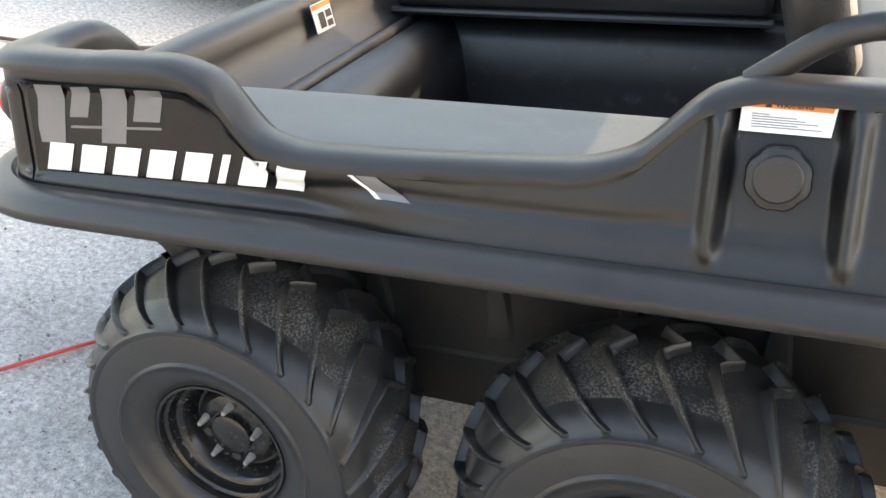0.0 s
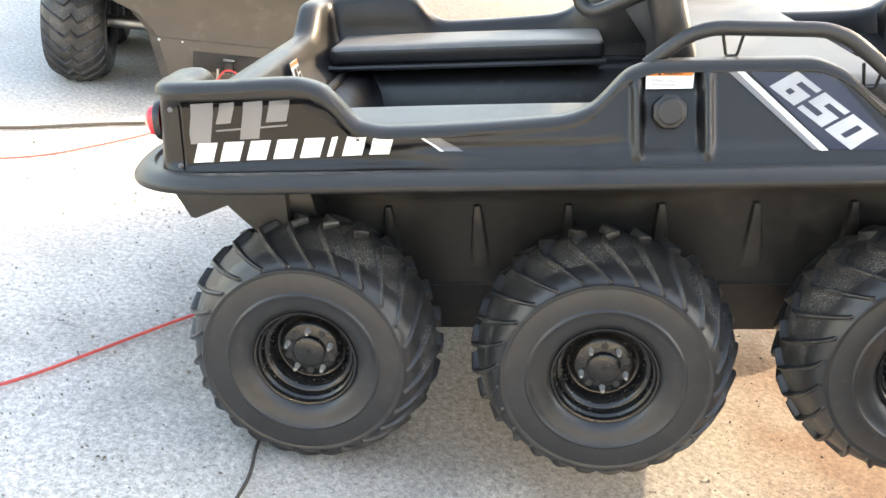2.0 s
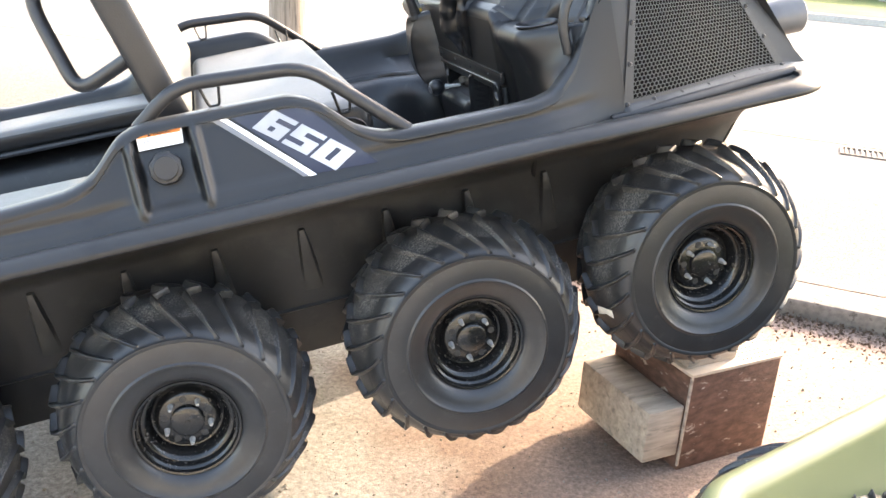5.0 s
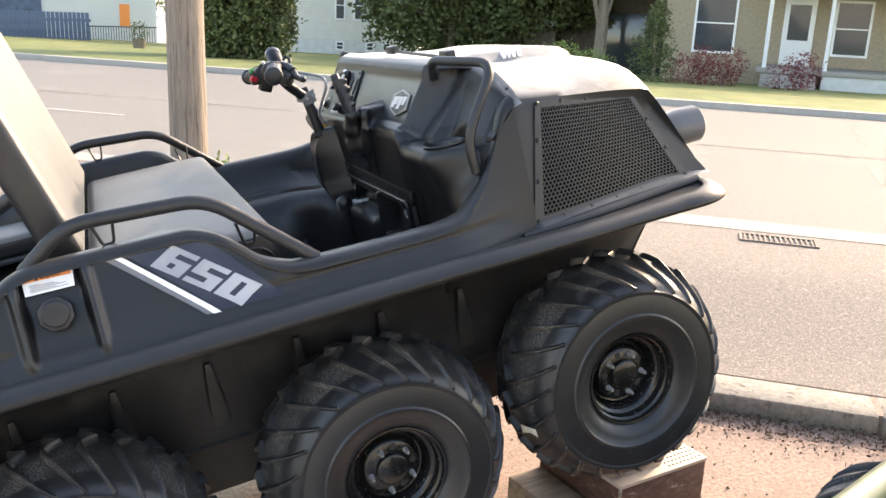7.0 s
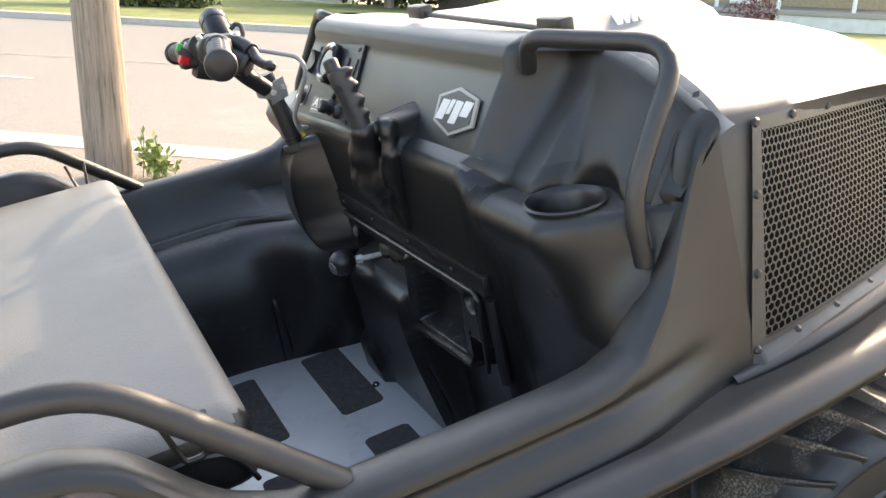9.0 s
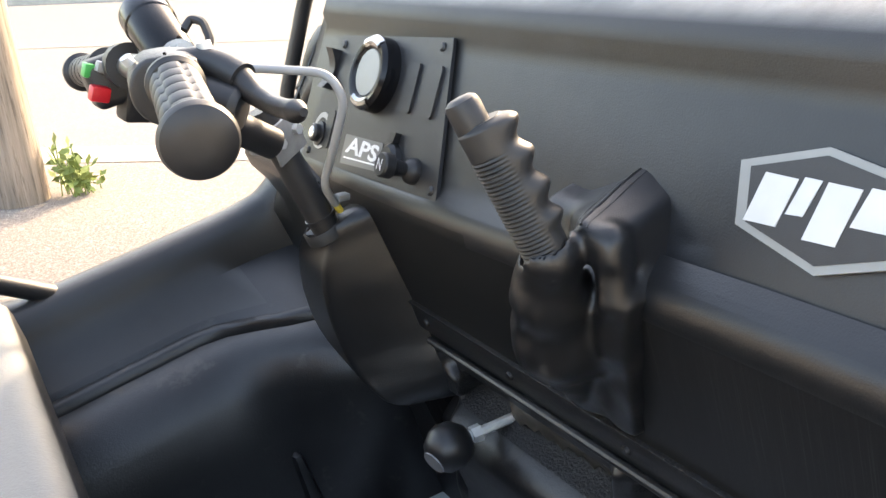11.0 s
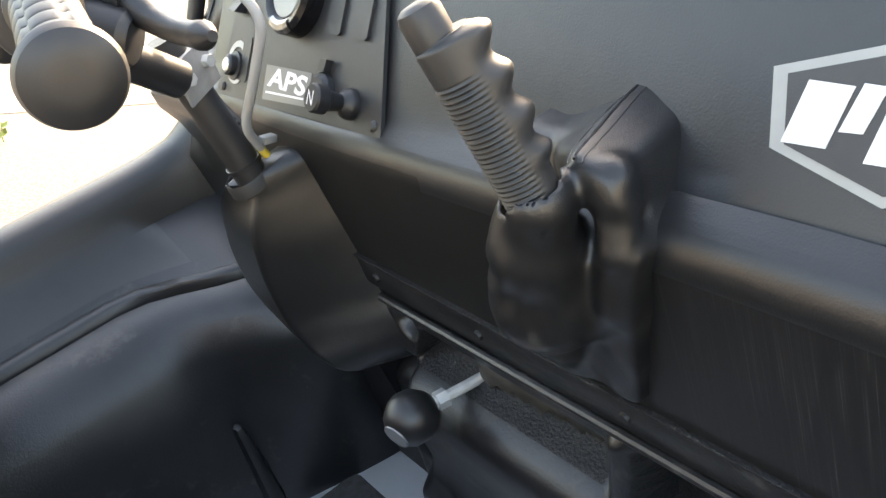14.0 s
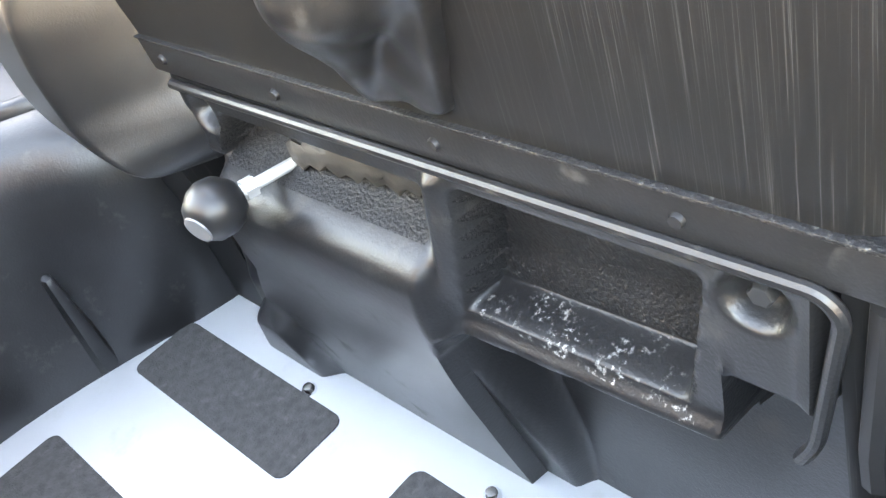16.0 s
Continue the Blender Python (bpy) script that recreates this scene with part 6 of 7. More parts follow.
# ---- things on the hood ----
part("hood_rod", tube([(1.838, 0.20, 0.9115), (1.838, 0.72, 0.922)], 0.0045, 8), BLACK_TUBE, vehicle)
for y in (0.235, 0.675):
    part("rod_clamp", boxed((-0.012, -0.03, -0.006), (0.012, 0.03, 0.016), 0.004, m=Matrix.Translation((1.838, y, 0.914 + 0.006 * (y > 0.5)))), BLACK_TUBE, vehicle)
for x0, w in ((2.080, 0.012), (2.097, 0.009), (2.111, 0.011), (2.127, 0.014)):
    part("hood_mark", boxed((x0, 0.436, 0.850), (x0 + w, 0.452, 0.8755), 0.001), WHITE_INK, vehicle)
for s in (0, 1):
    y = 0.20 if s == 0 else 2 * MID - 0.20
    part("headlamp", lathe([(0.0, -0.05), (0.045, -0.05), (0.050, -0.045), (0.050, 0.02), (0.040, 0.07)], 26, "x"), LAMP_GREY, vehicle, "grey-black round lamp housing", m=Matrix.Translation((2.455, y - 0.04 + 0.08 * s, 0.605)) @ Matrix.Rotation(math.pi, 4, "Z"))
part("seat_piping", tube([(1.02, 0.052, 0.560), (1.12, 0.0535, 0.592), (1.21, 0.052, 0.612), (1.265, 0.054, 0.600), (1.283, 0.056, 0.556)], 0.0035, 6, corner=0.03), VINYL, seat, "black piping")
TAG_A = radians(-168)
tag_out, tag_round = Vector((math.cos(TAG_A), 0, math.sin(TAG_A))), Vector((-math.sin(TAG_A), 0, math.cos(TAG_A)))
tag_at = Vector((HUBS[3][0], 0.0, HUBS[3][1])) + tag_out * 0.292 + Vector((0, -0.004, 0))
tag_across, tag_up = (tag_out * 0.34 + Vector((0, 0.94, 0))).normalized(), (tag_out * 0.94 - Vector((0, 0.34, 0))).normalized()
part("paper_tag", plate([(-0.028, -0.012), (0.026, -0.015), (0.029, 0.011), (0.004, 0.009), (-0.024, 0.014)], 0.001, lambda u, v, w: tuple(tag_at + tag_across * u + tag_round * v + tag_up * (0.006 + w + 6.0 * u * u))), PAPER, vehicle, "torn paper tag on a tyre")

# ---- ground ----
NX, NY = 0.62, 0.7846  # the way across the road


def road_d(x, y):
    return NX * x + NY * y


def ground_z(x, y):
    d = road_d(x, y)
    z = 0.085 * (1 if d > 2.80 else 0)
    z += 0.12 * smoothstep(3.0, 4.6, d) - 0.04 * smoothstep(4.8, 7.6, d) - 0.04 * smoothstep(6.2, 12, d)
    z -= 0.055 * min(max(0.0, d - 15), 22)
    return z


def ground_material():
    """Pale asphalt with a salmon-toned patch and a darker one where the wheels stand."""
    m = material("pale_gravelled_asphalt", (0.45, 0.435, 0.405), 0.92, var=0.35, scale=55, bump=0.30, bump_scale=420, spot=(0.37, 0.355, 0.325), spot_scale=2.2, spot_cut=0.50, spot_soft=0.25)
    speckle(m)
    n, l = m.node_tree.nodes, m.node_tree.links
    b = n["Principled BSDF"]
    # The second patch is soil plus the vehicle's shade, painted into the colour.
    for middle, across, low, high, tone in (((2.95, 0.5, 0), (1, 1, 1), 2.40, 1.95, (0.64, 0.465, 0.39, 1)), ((0.75, 0.42, 0), (0.62, 1.35, 1), 1.60, 1.05, (0.56, 0.555, 0.56, 1))):
        old = b.inputs["Base Color"].links[0].from_socket
        co, sub, flat, ln = n.new("ShaderNodeTexCoord"), n.new("ShaderNodeVectorMath"), n.new("ShaderNodeVectorMath"), n.new("ShaderNodeVectorMath")
        sub.operation, flat.operation, ln.operation = "SUBTRACT", "MULTIPLY", "LENGTH"
        sub.inputs[1].default_value, flat.inputs[1].default_value = middle, across
        l.new(co.outputs["Object"], sub.inputs[0])
        l.new(sub.outputs[0], flat.inputs[0])
        l.new(flat.outputs[0], ln.inputs[0])
        no = n.new("ShaderNodeTexNoise")
        no.inputs["Scale"].default_value, no.inputs["Detail"].default_value = 3.0, 7
        l.new(co.outputs["Object"], no.inputs["Vector"])
        ad, cut, mix = n.new("ShaderNodeMath"), n.new("ShaderNodeMapRange"), n.new("ShaderNodeMix")
        ad.operation = "ADD"
        l.new(ln.outputs["Value"], ad.inputs[0])
        l.new(no.outputs[0], ad.inputs[1])
        cut.inputs["From Min"].default_value, cut.inputs["From Max"].default_value = low, high
        l.new(ad.outputs[0], cut.inputs[0])
        mix.data_type, mix.blend_type = "RGBA", "MULTIPLY"
        mix.inputs[7].default_value = tone
        l.new(cut.outputs[0], mix.inputs[0])
        l.new(old, mix.inputs[6])
        l.new(mix.outputs[2], b.inputs["Base Color"])
    return m


def speckle(m):
    """Small stones of different tones pressed into the surface, a few of them dark."""
    n, l = m.node_tree.nodes, m.node_tree.links
    b = n["Principled BSDF"]
    co, tone = n.new("ShaderNodeTexCoord"), b.inputs["Base Color"].links[0].from_socket
    height = None
    for scale, low, high in ((150.0, 0.78, 1.18), (380.0, 0.70, 1.22)):
        cell, grey, mix = n.new("ShaderNodeTexVoronoi"), n.new("ShaderNodeMapRange"), n.new("ShaderNodeMix")
        cell.inputs["Scale"].default_value = scale
        l.new(co.outputs["Object"], cell.inputs["Vector"])
        sep = n.new("ShaderNodeSeparateColor")
        l.new(cell.outputs["Color"], sep.inputs[0])
        curve = n.new("ShaderNodeMath")
        curve.operation, curve.inputs[1].default_value = "POWER", 0.55
        l.new(sep.outputs[0], curve.inputs[0])
        l.new(curve.outputs[0], grey.inputs["Value"])
        grey.inputs["To Min"].default_value, grey.inputs["To Max"].default_value = low, high
        mix.data_type, mix.blend_type = "RGBA", "MULTIPLY"
        mix.inputs[0].default_value = 1.0
        l.new(tone, mix.inputs[6])
        l.new(grey.outputs[0], mix.inputs[7])
        tone = mix.outputs[2]
        height = height or cell.outputs["Distance"]
    l.new(tone, b.inputs["Base Color"])
    old, bp = b.inputs["Normal"].links[0].from_socket, n.new("ShaderNodeBump")
    bp.inputs["Strength"].default_value, bp.inputs["Distance"].default_value = 0.28, 0.002
    bp.invert = True
    l.new(height, bp.inputs["Height"])
    l.new(old, bp.inputs["Normal"])
    l.new(bp.outputs[0], b.inputs["Normal"])


def strip_sheet(name, d0, d1, mat, label, zoff=0.0, s0=-60.0, s1=60.0, n=60, zfun=ground_z, kind="structure"):
    """A band of ground along the road."""
    rows = []
    for d in np.linspace(d0, d1, 15):
        row = []
        for s in np.linspace(s0, s1, n):
            x, y = NX * d + NY * s, NY * d - NX * s
            row.append((x, y, zfun(x, y) + zoff))
        rows.append(row)
    return tagged(part(name, loft(rows), mat, None, label, 60), label, name.replace("_", " "), kind=kind)


speckle(VERGE)
speckle(ROAD)
xs = np.concatenate([[-600, -200, -60, -20], np.arange(-8, 9.01, 0.5), [20, 60, 200, 600]])
bm = bmesh.new()
rows = []
ds = np.concatenate([[-500, -150, -40, -12], np.arange(-6, 2.6, 0.5), [2.7, 2.799, 2.801, 3.2, 3.6, 4.0, 4.6, 5.0, 5.4, 5.8, 6.2, 6.6, 7.4, 8.5, 10, 13, 15, 17, 20, 25, 30, 37, 60, 150, 500]])
for d in ds:
    rows.append([(NX * d + NY * s, NY * d - NX * s, ground_z(NX * d + NY * s, NY * d - NX * s)) for s in xs])
tagged(part("ground", loft(rows), ground_material(), None, "pale gravelled asphalt with a salmon-toned patch", 30), "pale gravelled asphalt with a salmon-toned patch", "ground", kind="structure")
strip_sheet("road", 5.75, 14.2, ROAD, "sun-bleached two-lane asphalt road", 0.006)
strip_sheet("gutter", 5.42, 5.77, CONCRETE, "pale concrete gutter beside the road", 0.010)
strip_sheet("lawn", 14.4, 37, LAWN, "mown lawn across the road", 0.10, n=40)
strip_sheet("far_kerb", 14.17, 14.45, CONCRETE, "low concrete kerb along the lawn", 0.0, zfun=lambda x, y: ground_z(x, y) + 0.102 * smoothstep(14.19, 14.23, road_d(x, y)))
strip_sheet("verge", 3.0, 5.44, VERGE, "tan gravel verge between kerb and road", 0.006)

# near kerb, in lengths of concrete
kerb = thing("kerb", "weathered concrete kerb in lengths, between lot and verge", "kerb", pose(NX * 2.80, NY * 2.80, 0, 0, 0, math.degrees(math.atan2(-NX, NY))), kind="structure")
length = None
for k in range(-8, 9):
    m = Matrix.Translation((k * 1.52 + 0.3, 0, 0))
    if length is None:
        length = part("kerb_length", boxed((-0.755, -0.02, -0.05), (0.755, 0.205, 0.088), 0.014), KERB, kerb, m=m)
    else:
        again(length, m)

# ---- box and block under the front wheel ----
crate = thing("crate", "rust-brown chipboard crate with a perforated top, under the front wheel", "crate", pose(2.279, 0.298, 0, 0, 0, 11))
part("crate_side", boxed((-0.182, -0.182, 0.0), (0.182, 0.182, 0.328), 0.004), OSB, crate, "scuffed chipboard side")
part("crate_top", boxed((-0.185, -0.185, 0.328), (0.185, 0.185, 0.340), 0.003), PEG, crate, "perforated tan top board")
hole = None
for i in range(9):
    for j in range(9):
        m = Matrix.Translation((0.035 + 0.0165 * i, -0.165 + 0.02 * j, 0.3401))
        if hole is None:
            hole = part("peg_hole", lathe([(0.0, 0.0004), (0.0042, 0.0004), (0.0044, -0.001)], 8, "z"), HOLE, crate, m=m)
        else:
            again(hole, m)
part("crate_edge", boxed((-0.189, -0.1875, 0.02), (-0.180, -0.180, 0.330), 0.002), WOOD_OLD, crate, "splintered pale corner edge")
plank = tagged(part("plank", boxed((-0.175, -0.150, 0.340), (0.02, 0.172, 0.412), 0.006), WOOD_OLD, None, "", m=pose(2.279, 0.298, 0, 0, 0, 11)), "weathered plank lying on the crate under the tyre", "plank")
block = thing("timber_block", "weathered square timber block beside the crate", "timber block", pose(2.279, 0.298, 0, 0, 0, 10))
part("beam", boxed((-0.322, -0.185, 0.060), (-0.188, 0.165, 0.235), 0.007), WOOD_OLD, block)
part("foot", boxed((-0.25, -0.10, 0.0), (-0.192, 0.14, 0.0605), 0.004), OSB, block)

# ---- other all-terrain vehicles ----
rim_mesh, tyre_mesh = first.data, [c for c in first.children if c.name.startswith("tyre")][0].data


def add_wheel(parent, m, scale=1.0):
    w = new("wheel", rim_mesh)
    w.parent, w.matrix_basis = parent, m @ Matrix.Diagonal((scale, scale, scale, 1))
    t = new("tyre", tyre_mesh)
    t.parent = w
    return w


# brown amphibious vehicle seen from behind
brown = thing("amphibious_vehicle", "brown amphibious vehicle with a camouflage body seen from behind", "amphibious vehicle", pose(-0.985, 2.42, 0, 0, 0, 16))
rows = []
for z, hw, y in ((0.10, 0.26, 0.10), (0.13, 0.33, 0.02), (0.30, 0.375, -0.005), (0.335, 0.385, -0.005), (0.338, 0.385, 0.0), (0.36, 0.40, 0.0), (0.44, 0.47, -0.01), (0.50, 0.60, -0.03), (0.60, 0.655, -0.06), (0.64, 0.66, -0.07)):
    rows.append([(-hw, y + 2.3, z), (-hw, y + 0.06, z), (-hw + 0.05, y, z), (-0.2, y - 0.005, z), (0.2, y - 0.005, z), (hw - 0.05, y, z), (hw, y + 0.06, z), (hw, y + 2.3, z)])
part("lower_hull", loft(rows), TAN_HULL, brown, "matt brown plastic lower hull", 25)
rows = []
for z, hw, y in ((0.635, 0.64, -0.05), (0.635, 0.735, -0.13), (0.650, 0.755, -0.15), (0.675, 0.755, -0.15), (0.69, 0.735, -0.12), (0.70, 0.70, -0.09), (0.84, 0.66, -0.05), (0.90, 0.62, -0.02), (0.905, 0.55, 0.05)):
    r = 0.16
    rows.append([(-hw, y + 2.35, z), (-hw, y + r, z), (-hw + 0.3 * r, y + 0.3 * r, z), (-hw + r, y, z), (0, y - 0.01, z), (hw - r, y, z), (hw - 0.3 * r, y + 0.3 * r, z), (hw, y + r, z), (hw, y + 2.35, z)])
part("upper_hull", loft(rows), CAMO, brown, "winter camouflage plastic upper hull", 40)
part("rear_panel", boxed((-0.32, -0.062, 0.72), (0.30, -0.04, 0.86), 0.01), GLOSS_BLACK, brown, "dark rear panel")
for sx in (-1, 1):
    lm = part("tail_lamp", lathe([(0.0, -0.022), (0.02, -0.019), (0.034, -0.01), (0.038, 0.004)], 24), RED_LENS, brown, "round red tail lamp", m=Matrix.Translation((sx * 0.47, -0.075, 0.80)))
    part("lamp_bezel", lathe([(0.038, -0.002), (0.065, -0.006), (0.07, 0.01)], 24), PLASTIC, lm)
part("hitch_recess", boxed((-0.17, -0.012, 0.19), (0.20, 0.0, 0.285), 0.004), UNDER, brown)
hitch = part("hitch_receiver", loft([[(x, y, z) for x, z in ((-0.028, 0.20), (0.028, 0.20), (0.028, 0.262), (-0.028, 0.262))] for y in (-0.05, 0.02)], close_v=True), STEEL, brown, "square steel hitch receiver")
part("hitch_core", boxed((-0.02, -0.046, 0.207), (0.02, 0.018, 0.255)), BLACK_INK, hitch)
part("hitch_pin", tube([(-0.05, -0.05, 0.22), (-0.052, -0.06, 0.10), (-0.045, -0.07, 0.02)], 0.006, 6), SATIN_STEEL, brown)
riv = None
for k in range(7):
    m = Matrix.Translation((-0.33 + 0.11 * k, -0.006, 0.325))
    if riv is None:
        riv = part("rivet", lathe([(0.0, -0.004), (0.006, -0.003), (0.008, 0.002)], 8), STEEL, brown, m=m)
    else:
        again(riv, m)
for sx in (-1, 1):
    for k in range(4):
        m = Matrix.Translation((sx * 0.66, 0.36 + 0.66 * k, 0.295)) @ Matrix.Rotation(-sx * math.pi / 2, 4, "Z")
        add_wheel(brown, m)
        if k == 0:
            part("axle", tube([(sx * 0.36, 0.36, 0.295), (sx * 0.62, 0.36, 0.295)], 0.03, 12), SATIN_STEEL, brown)

# olive vehicle whose rim is close to the camera
olive = thing("amphibious_vehicle", "olive green amphibious vehicle with a rounded tub rim", "amphibious vehicle", pose(1.44, -0.93, 0, 0, 0, 20))
R = 0.16


def tub_loop(inset, z):
    pts = []
    x0, x1, y0, y1 = inset, 2.4 - inset, -1.42 + inset, 0.04 - inset
    r = max(0.02, R - inset)
    for cx, cy, a0 in ((x1 - r, y1 - r, 0), (x0 + r, y1 - r, 90), (x0 + r, y0 + r, 180), (x1 - r, y0 + r, 270)):
        for k in range(9):
            a = radians(a0 + 90 * k / 8)
            pts.append((cx + r * math.cos(a), cy + r * math.sin(a), z))
    return pts


rows = [tub_loop(i, z) for i, z in ((0.10, 0.20), (0.06, 0.40), (0.0, 0.52), (0.0, 0.70), (0.006, 0.722), (0.022, 0.734), (0.042, 0.735), (0.058, 0.726), (0.066, 0.706), (0.075, 0.52), (0.09, 0.30), (0.10, 0.24))]
bm = loft(rows, close_v=True)
bm.verts.ensure_lookup_table()
n = len(rows[0])
bm.faces.new(bm.verts[-n:])
bm.faces.new(list(reversed(bm.verts[:n])))
part("tub", bm, OLIVE, olive, "olive green moulded tub", 40)
for sx in (0.5, 1.2, 1.9):
    add_wheel(olive, Matrix.Translation((sx, 0.14, 0.295)) @ Matrix.Rotation(math.pi, 4, "Z"), 0.99)
    add_wheel(olive, Matrix.Translation((sx, -1.50, 0.295)), 0.99)

# ---- cords on the ground ----
def cord(name, pts, r, mat, label):
    return tagged(part(name, tube([(x, y, 0.006 + r) for x, y in pts], r, 7, corner=0.15), mat, None, label), label, "cord")


cord("extension_cord", [(-3.0, -1.6), (-1.35, -0.42), (-0.81, 0.01), (-0.50, 0.48), (-0.10, 1.0), (0.6, 1.35), (1.4, 1.5)], 0.005, RED_CORD, "red extension cord lying on the asphalt")
cord("dark_hose", [(-3.4, 1.1), (-1.73, 1.65), (-1.30, 1.98), (-0.8, 2.25)], 0.008, DARK_CORD, "dark hose lying on the asphalt")
cord("extension_cord", [(-2.6, 0.7), (-1.45, 1.45), (-1.2, 1.85), (-1.0, 2.28)], 0.004, RED_CORD, "thin red cord leading to the hitch")
cord("black_cord", [(-0.10, 0.30), (-0.12, -0.04), (-0.10, -0.14), (-0.16, -0.7), (-0.5, -1.5)], 0.005, DARK_CORD, "black cord under the rear tyre")
loopc = part("looped_cord", tube([(-1.03, 2.33, 0.006), (-1.02, 2.32, 0.16), (-0.97, 2.33, 0.24), (-0.90, 2.33, 0.22), (-0.93, 2.32, 0.10), (-0.97, 2.30, 0.006)], 0.005, 7, corner=0.04), RED_CORD, None)
tagged(loopc, "loop of red cord hanging from the hitch", "cord")

# ---- utility pole with weeds ----
px, py = 1.49, 4.90
pz = ground_z(px, py)
rows = []
for k in range(28):
    z = 9.0 * k / 27
    r0 = 0.136 - 0.0035 * z
    rows.append([(px + math.cos(a) * r0 * (1 + 0.025 * noise.noise((math.cos(a) * 2.2, math.sin(a) * 2.2, z * 0.25)) + 0.02 * noise.noise((math.cos(a) * 9, math.sin(a) * 9, z * 0.15))),
                  py + math.sin(a) * r0 * (1 + 0.025 * noise.noise((math.cos(a) * 2.2, math.sin(a) * 2.2, z * 0.25)) + 0.02 * noise.noise((math.cos(a) * 9, math.sin(a) * 9, z * 0.15))), pz - 0.05 + z) for a in [2 * math.pi * j / 48 for j in range(48)]])
pole = part("utility_pole", loft(rows, close_v=True, caps=True), BARK, None, "", 50)
tagged(pole, "weathered brown wooden utility pole beside the road", "utility pole")
part("notice", plate([(-0.07, -0.12), (0.07, -0.12), (0.07, 0.12), (-0.07, 0.12)], 0.004, lambda u, v, w: (px - 0.05 + u, py - 0.152 - w, pz + 1.72 + v)), PAPER, pole, "blank white paper notice")


def leaves(bm, rng, at, n, size, spread, flat=0.6):
    """n small folded leaves scattered about a point."""
    for _ in range(n):
        p = Vector(at) + Vector((rng.gauss(0, spread[0]), rng.gauss(0, spread[1]), rng.gauss(0, spread[2])))
        d = Vector((rng.uniform(-1, 1), rng.uniform(-1, 1), rng.uniform(-flat, 1))).normalized()
        s = d.orthogonal().normalized()
        s.rotate(Matrix.Rotation(rng.uniform(0, 6.28), 3, d))
        L = size * rng.uniform(0.6, 1.3)
        a, b, c, e = p, p + d * L * 0.5 + s * L * 0.28, p + d * L, p + d * L * 0.5 - s * L * 0.28
        vs = [bm.verts.new(q) for q in (a, b, c, e)]
        bm.faces.new(vs)


rng = random.Random(4)
bm = bmesh.new()
for k in range(22):
    bx, by = px + 0.26 + rng.gauss(0, 0.05), py - 0.10 + rng.gauss(0, 0.04)
    hgt = rng.uniform(0.08, 0.30)
    top = Vector((bx + rng.gauss(0, 0.06), by + rng.gauss(0, 0.05), pz + hgt))
    sweep(bm, [(bx, by, pz - 0.02), tuple(Vector((bx, by, pz)).lerp(top, 0.5) + Vector((rng.gauss(0, 0.01), 0, 0))), tuple(top)], 0.003, 5)
    for q in range(7):
        leaves(bm, rng, Vector((bx, by, pz)).lerp(top, rng.uniform(0.25, 1.0)), 1, 0.058, (0.006, 0.006, 0.006))
tagged(part("weeds", bm, LEAF_LIGHT, None), "light green weeds growing at the foot of the pole", "weeds", kind="stuff")

# ---- leaf litter and loose stones ----
bm = bmesh.new()
rng = random.Random(8)
for k in range(6500):
    s, d = rng.uniform(-0.6, 4.8), 2.78 - abs(rng.gauss(0, 0.12)) - 0.005
    x, y = NX * d + NY * s, NY * d - NX * s
    leaves(bm, rng, (x, y, 0.004 + abs(rng.gauss(0, 0.008))), 1, 0.017, (0.01, 0.01, 0.002), 0.1)
tagged(part("leaf_litter", bm, MULCH, None), "dry brown leaf litter lying along the kerb", "leaf litter", kind="stuff")
bm = bmesh.new()
rng = random.Random(9)
for k in range(6200):
    x, y = (rng.uniform(-1.6, 3.0), rng.uniform(-1.2, 1.6)) if k < 3200 else (rng.uniform(-0.9, 2.3), rng.gauss(-0.25, 0.3))
    r = abs(rng.gauss(0, 0.0030)) + 0.0022 if k < 1800 else abs(rng.gauss(0, 0.0014)) + 0.0013
    m = Matrix.Translation((x, y, r * 0.4)) @ Euler((rng.random() * 6, rng.random() * 6, 0)).to_matrix().to_4x4() @ Matrix.Diagonal((r, r * rng.uniform(0.6, 1), r * 0.7, 1))
    vs = [bm.verts.new(m @ Vector(p)) for p in ((1, 0, 0), (0, 1, 0), (-1, 0, 0), (0, -1, 0), (0, 0, 1))]
    for i in range(4):
        bm.faces.new((vs[i], vs[(i + 1) % 4], vs[4]))
tagged(part("loose_gravel", bm, KERB, None, "", 20), "loose pale gravel scattered on the asphalt", "gravel", kind="stuff")

# ---- road furniture ----
ROAD_TURN = math.degrees(math.atan2(-NX, NY))
drain = thing("storm_drain", "rusty iron storm drain grate set in the road edge", "drain", pose(5.03, 2.65, ground_z(5.03, 2.65) + 0.010, 0, 0, ROAD_TURN))
part("drain_frame", loft([[(x * s, y * q, z) for x, y in ((-0.25, -0.10), (0.25, -0.10), (0.25, 0.10), (-0.25, 0.10))] for s, q, z in ((1.0, 1.0, -0.004), (1.0, 1.0, 0.008), (0.92, 0.84, 0.008), (0.92, 0.84, -0.008))], close_v=True), RUST, drain)
slat = None
for k in range(14):
    m = Matrix.Translation((-0.214 + 0.0329 * k, 0, 0))
    if slat is None:
        slat = part("drain_slat", boxed((-0.007, -0.086, -0.006), (0.007, 0.086, 0.006), 0.002), RUST, drain, m=m)
    else:
        again(slat, m)


def road_line(name, d, s0, s1, w, mat, label):
    return tagged(part(name, loft([[(NX * q + NY * s, NY * q - NX * s, ground_z(NX * q + NY * s, NY * q - NX * s) + 0.011) for s in np.linspace(s0, s1, 8)] for q in (d, d + w)]), mat, None), label, "road line", kind="structure")


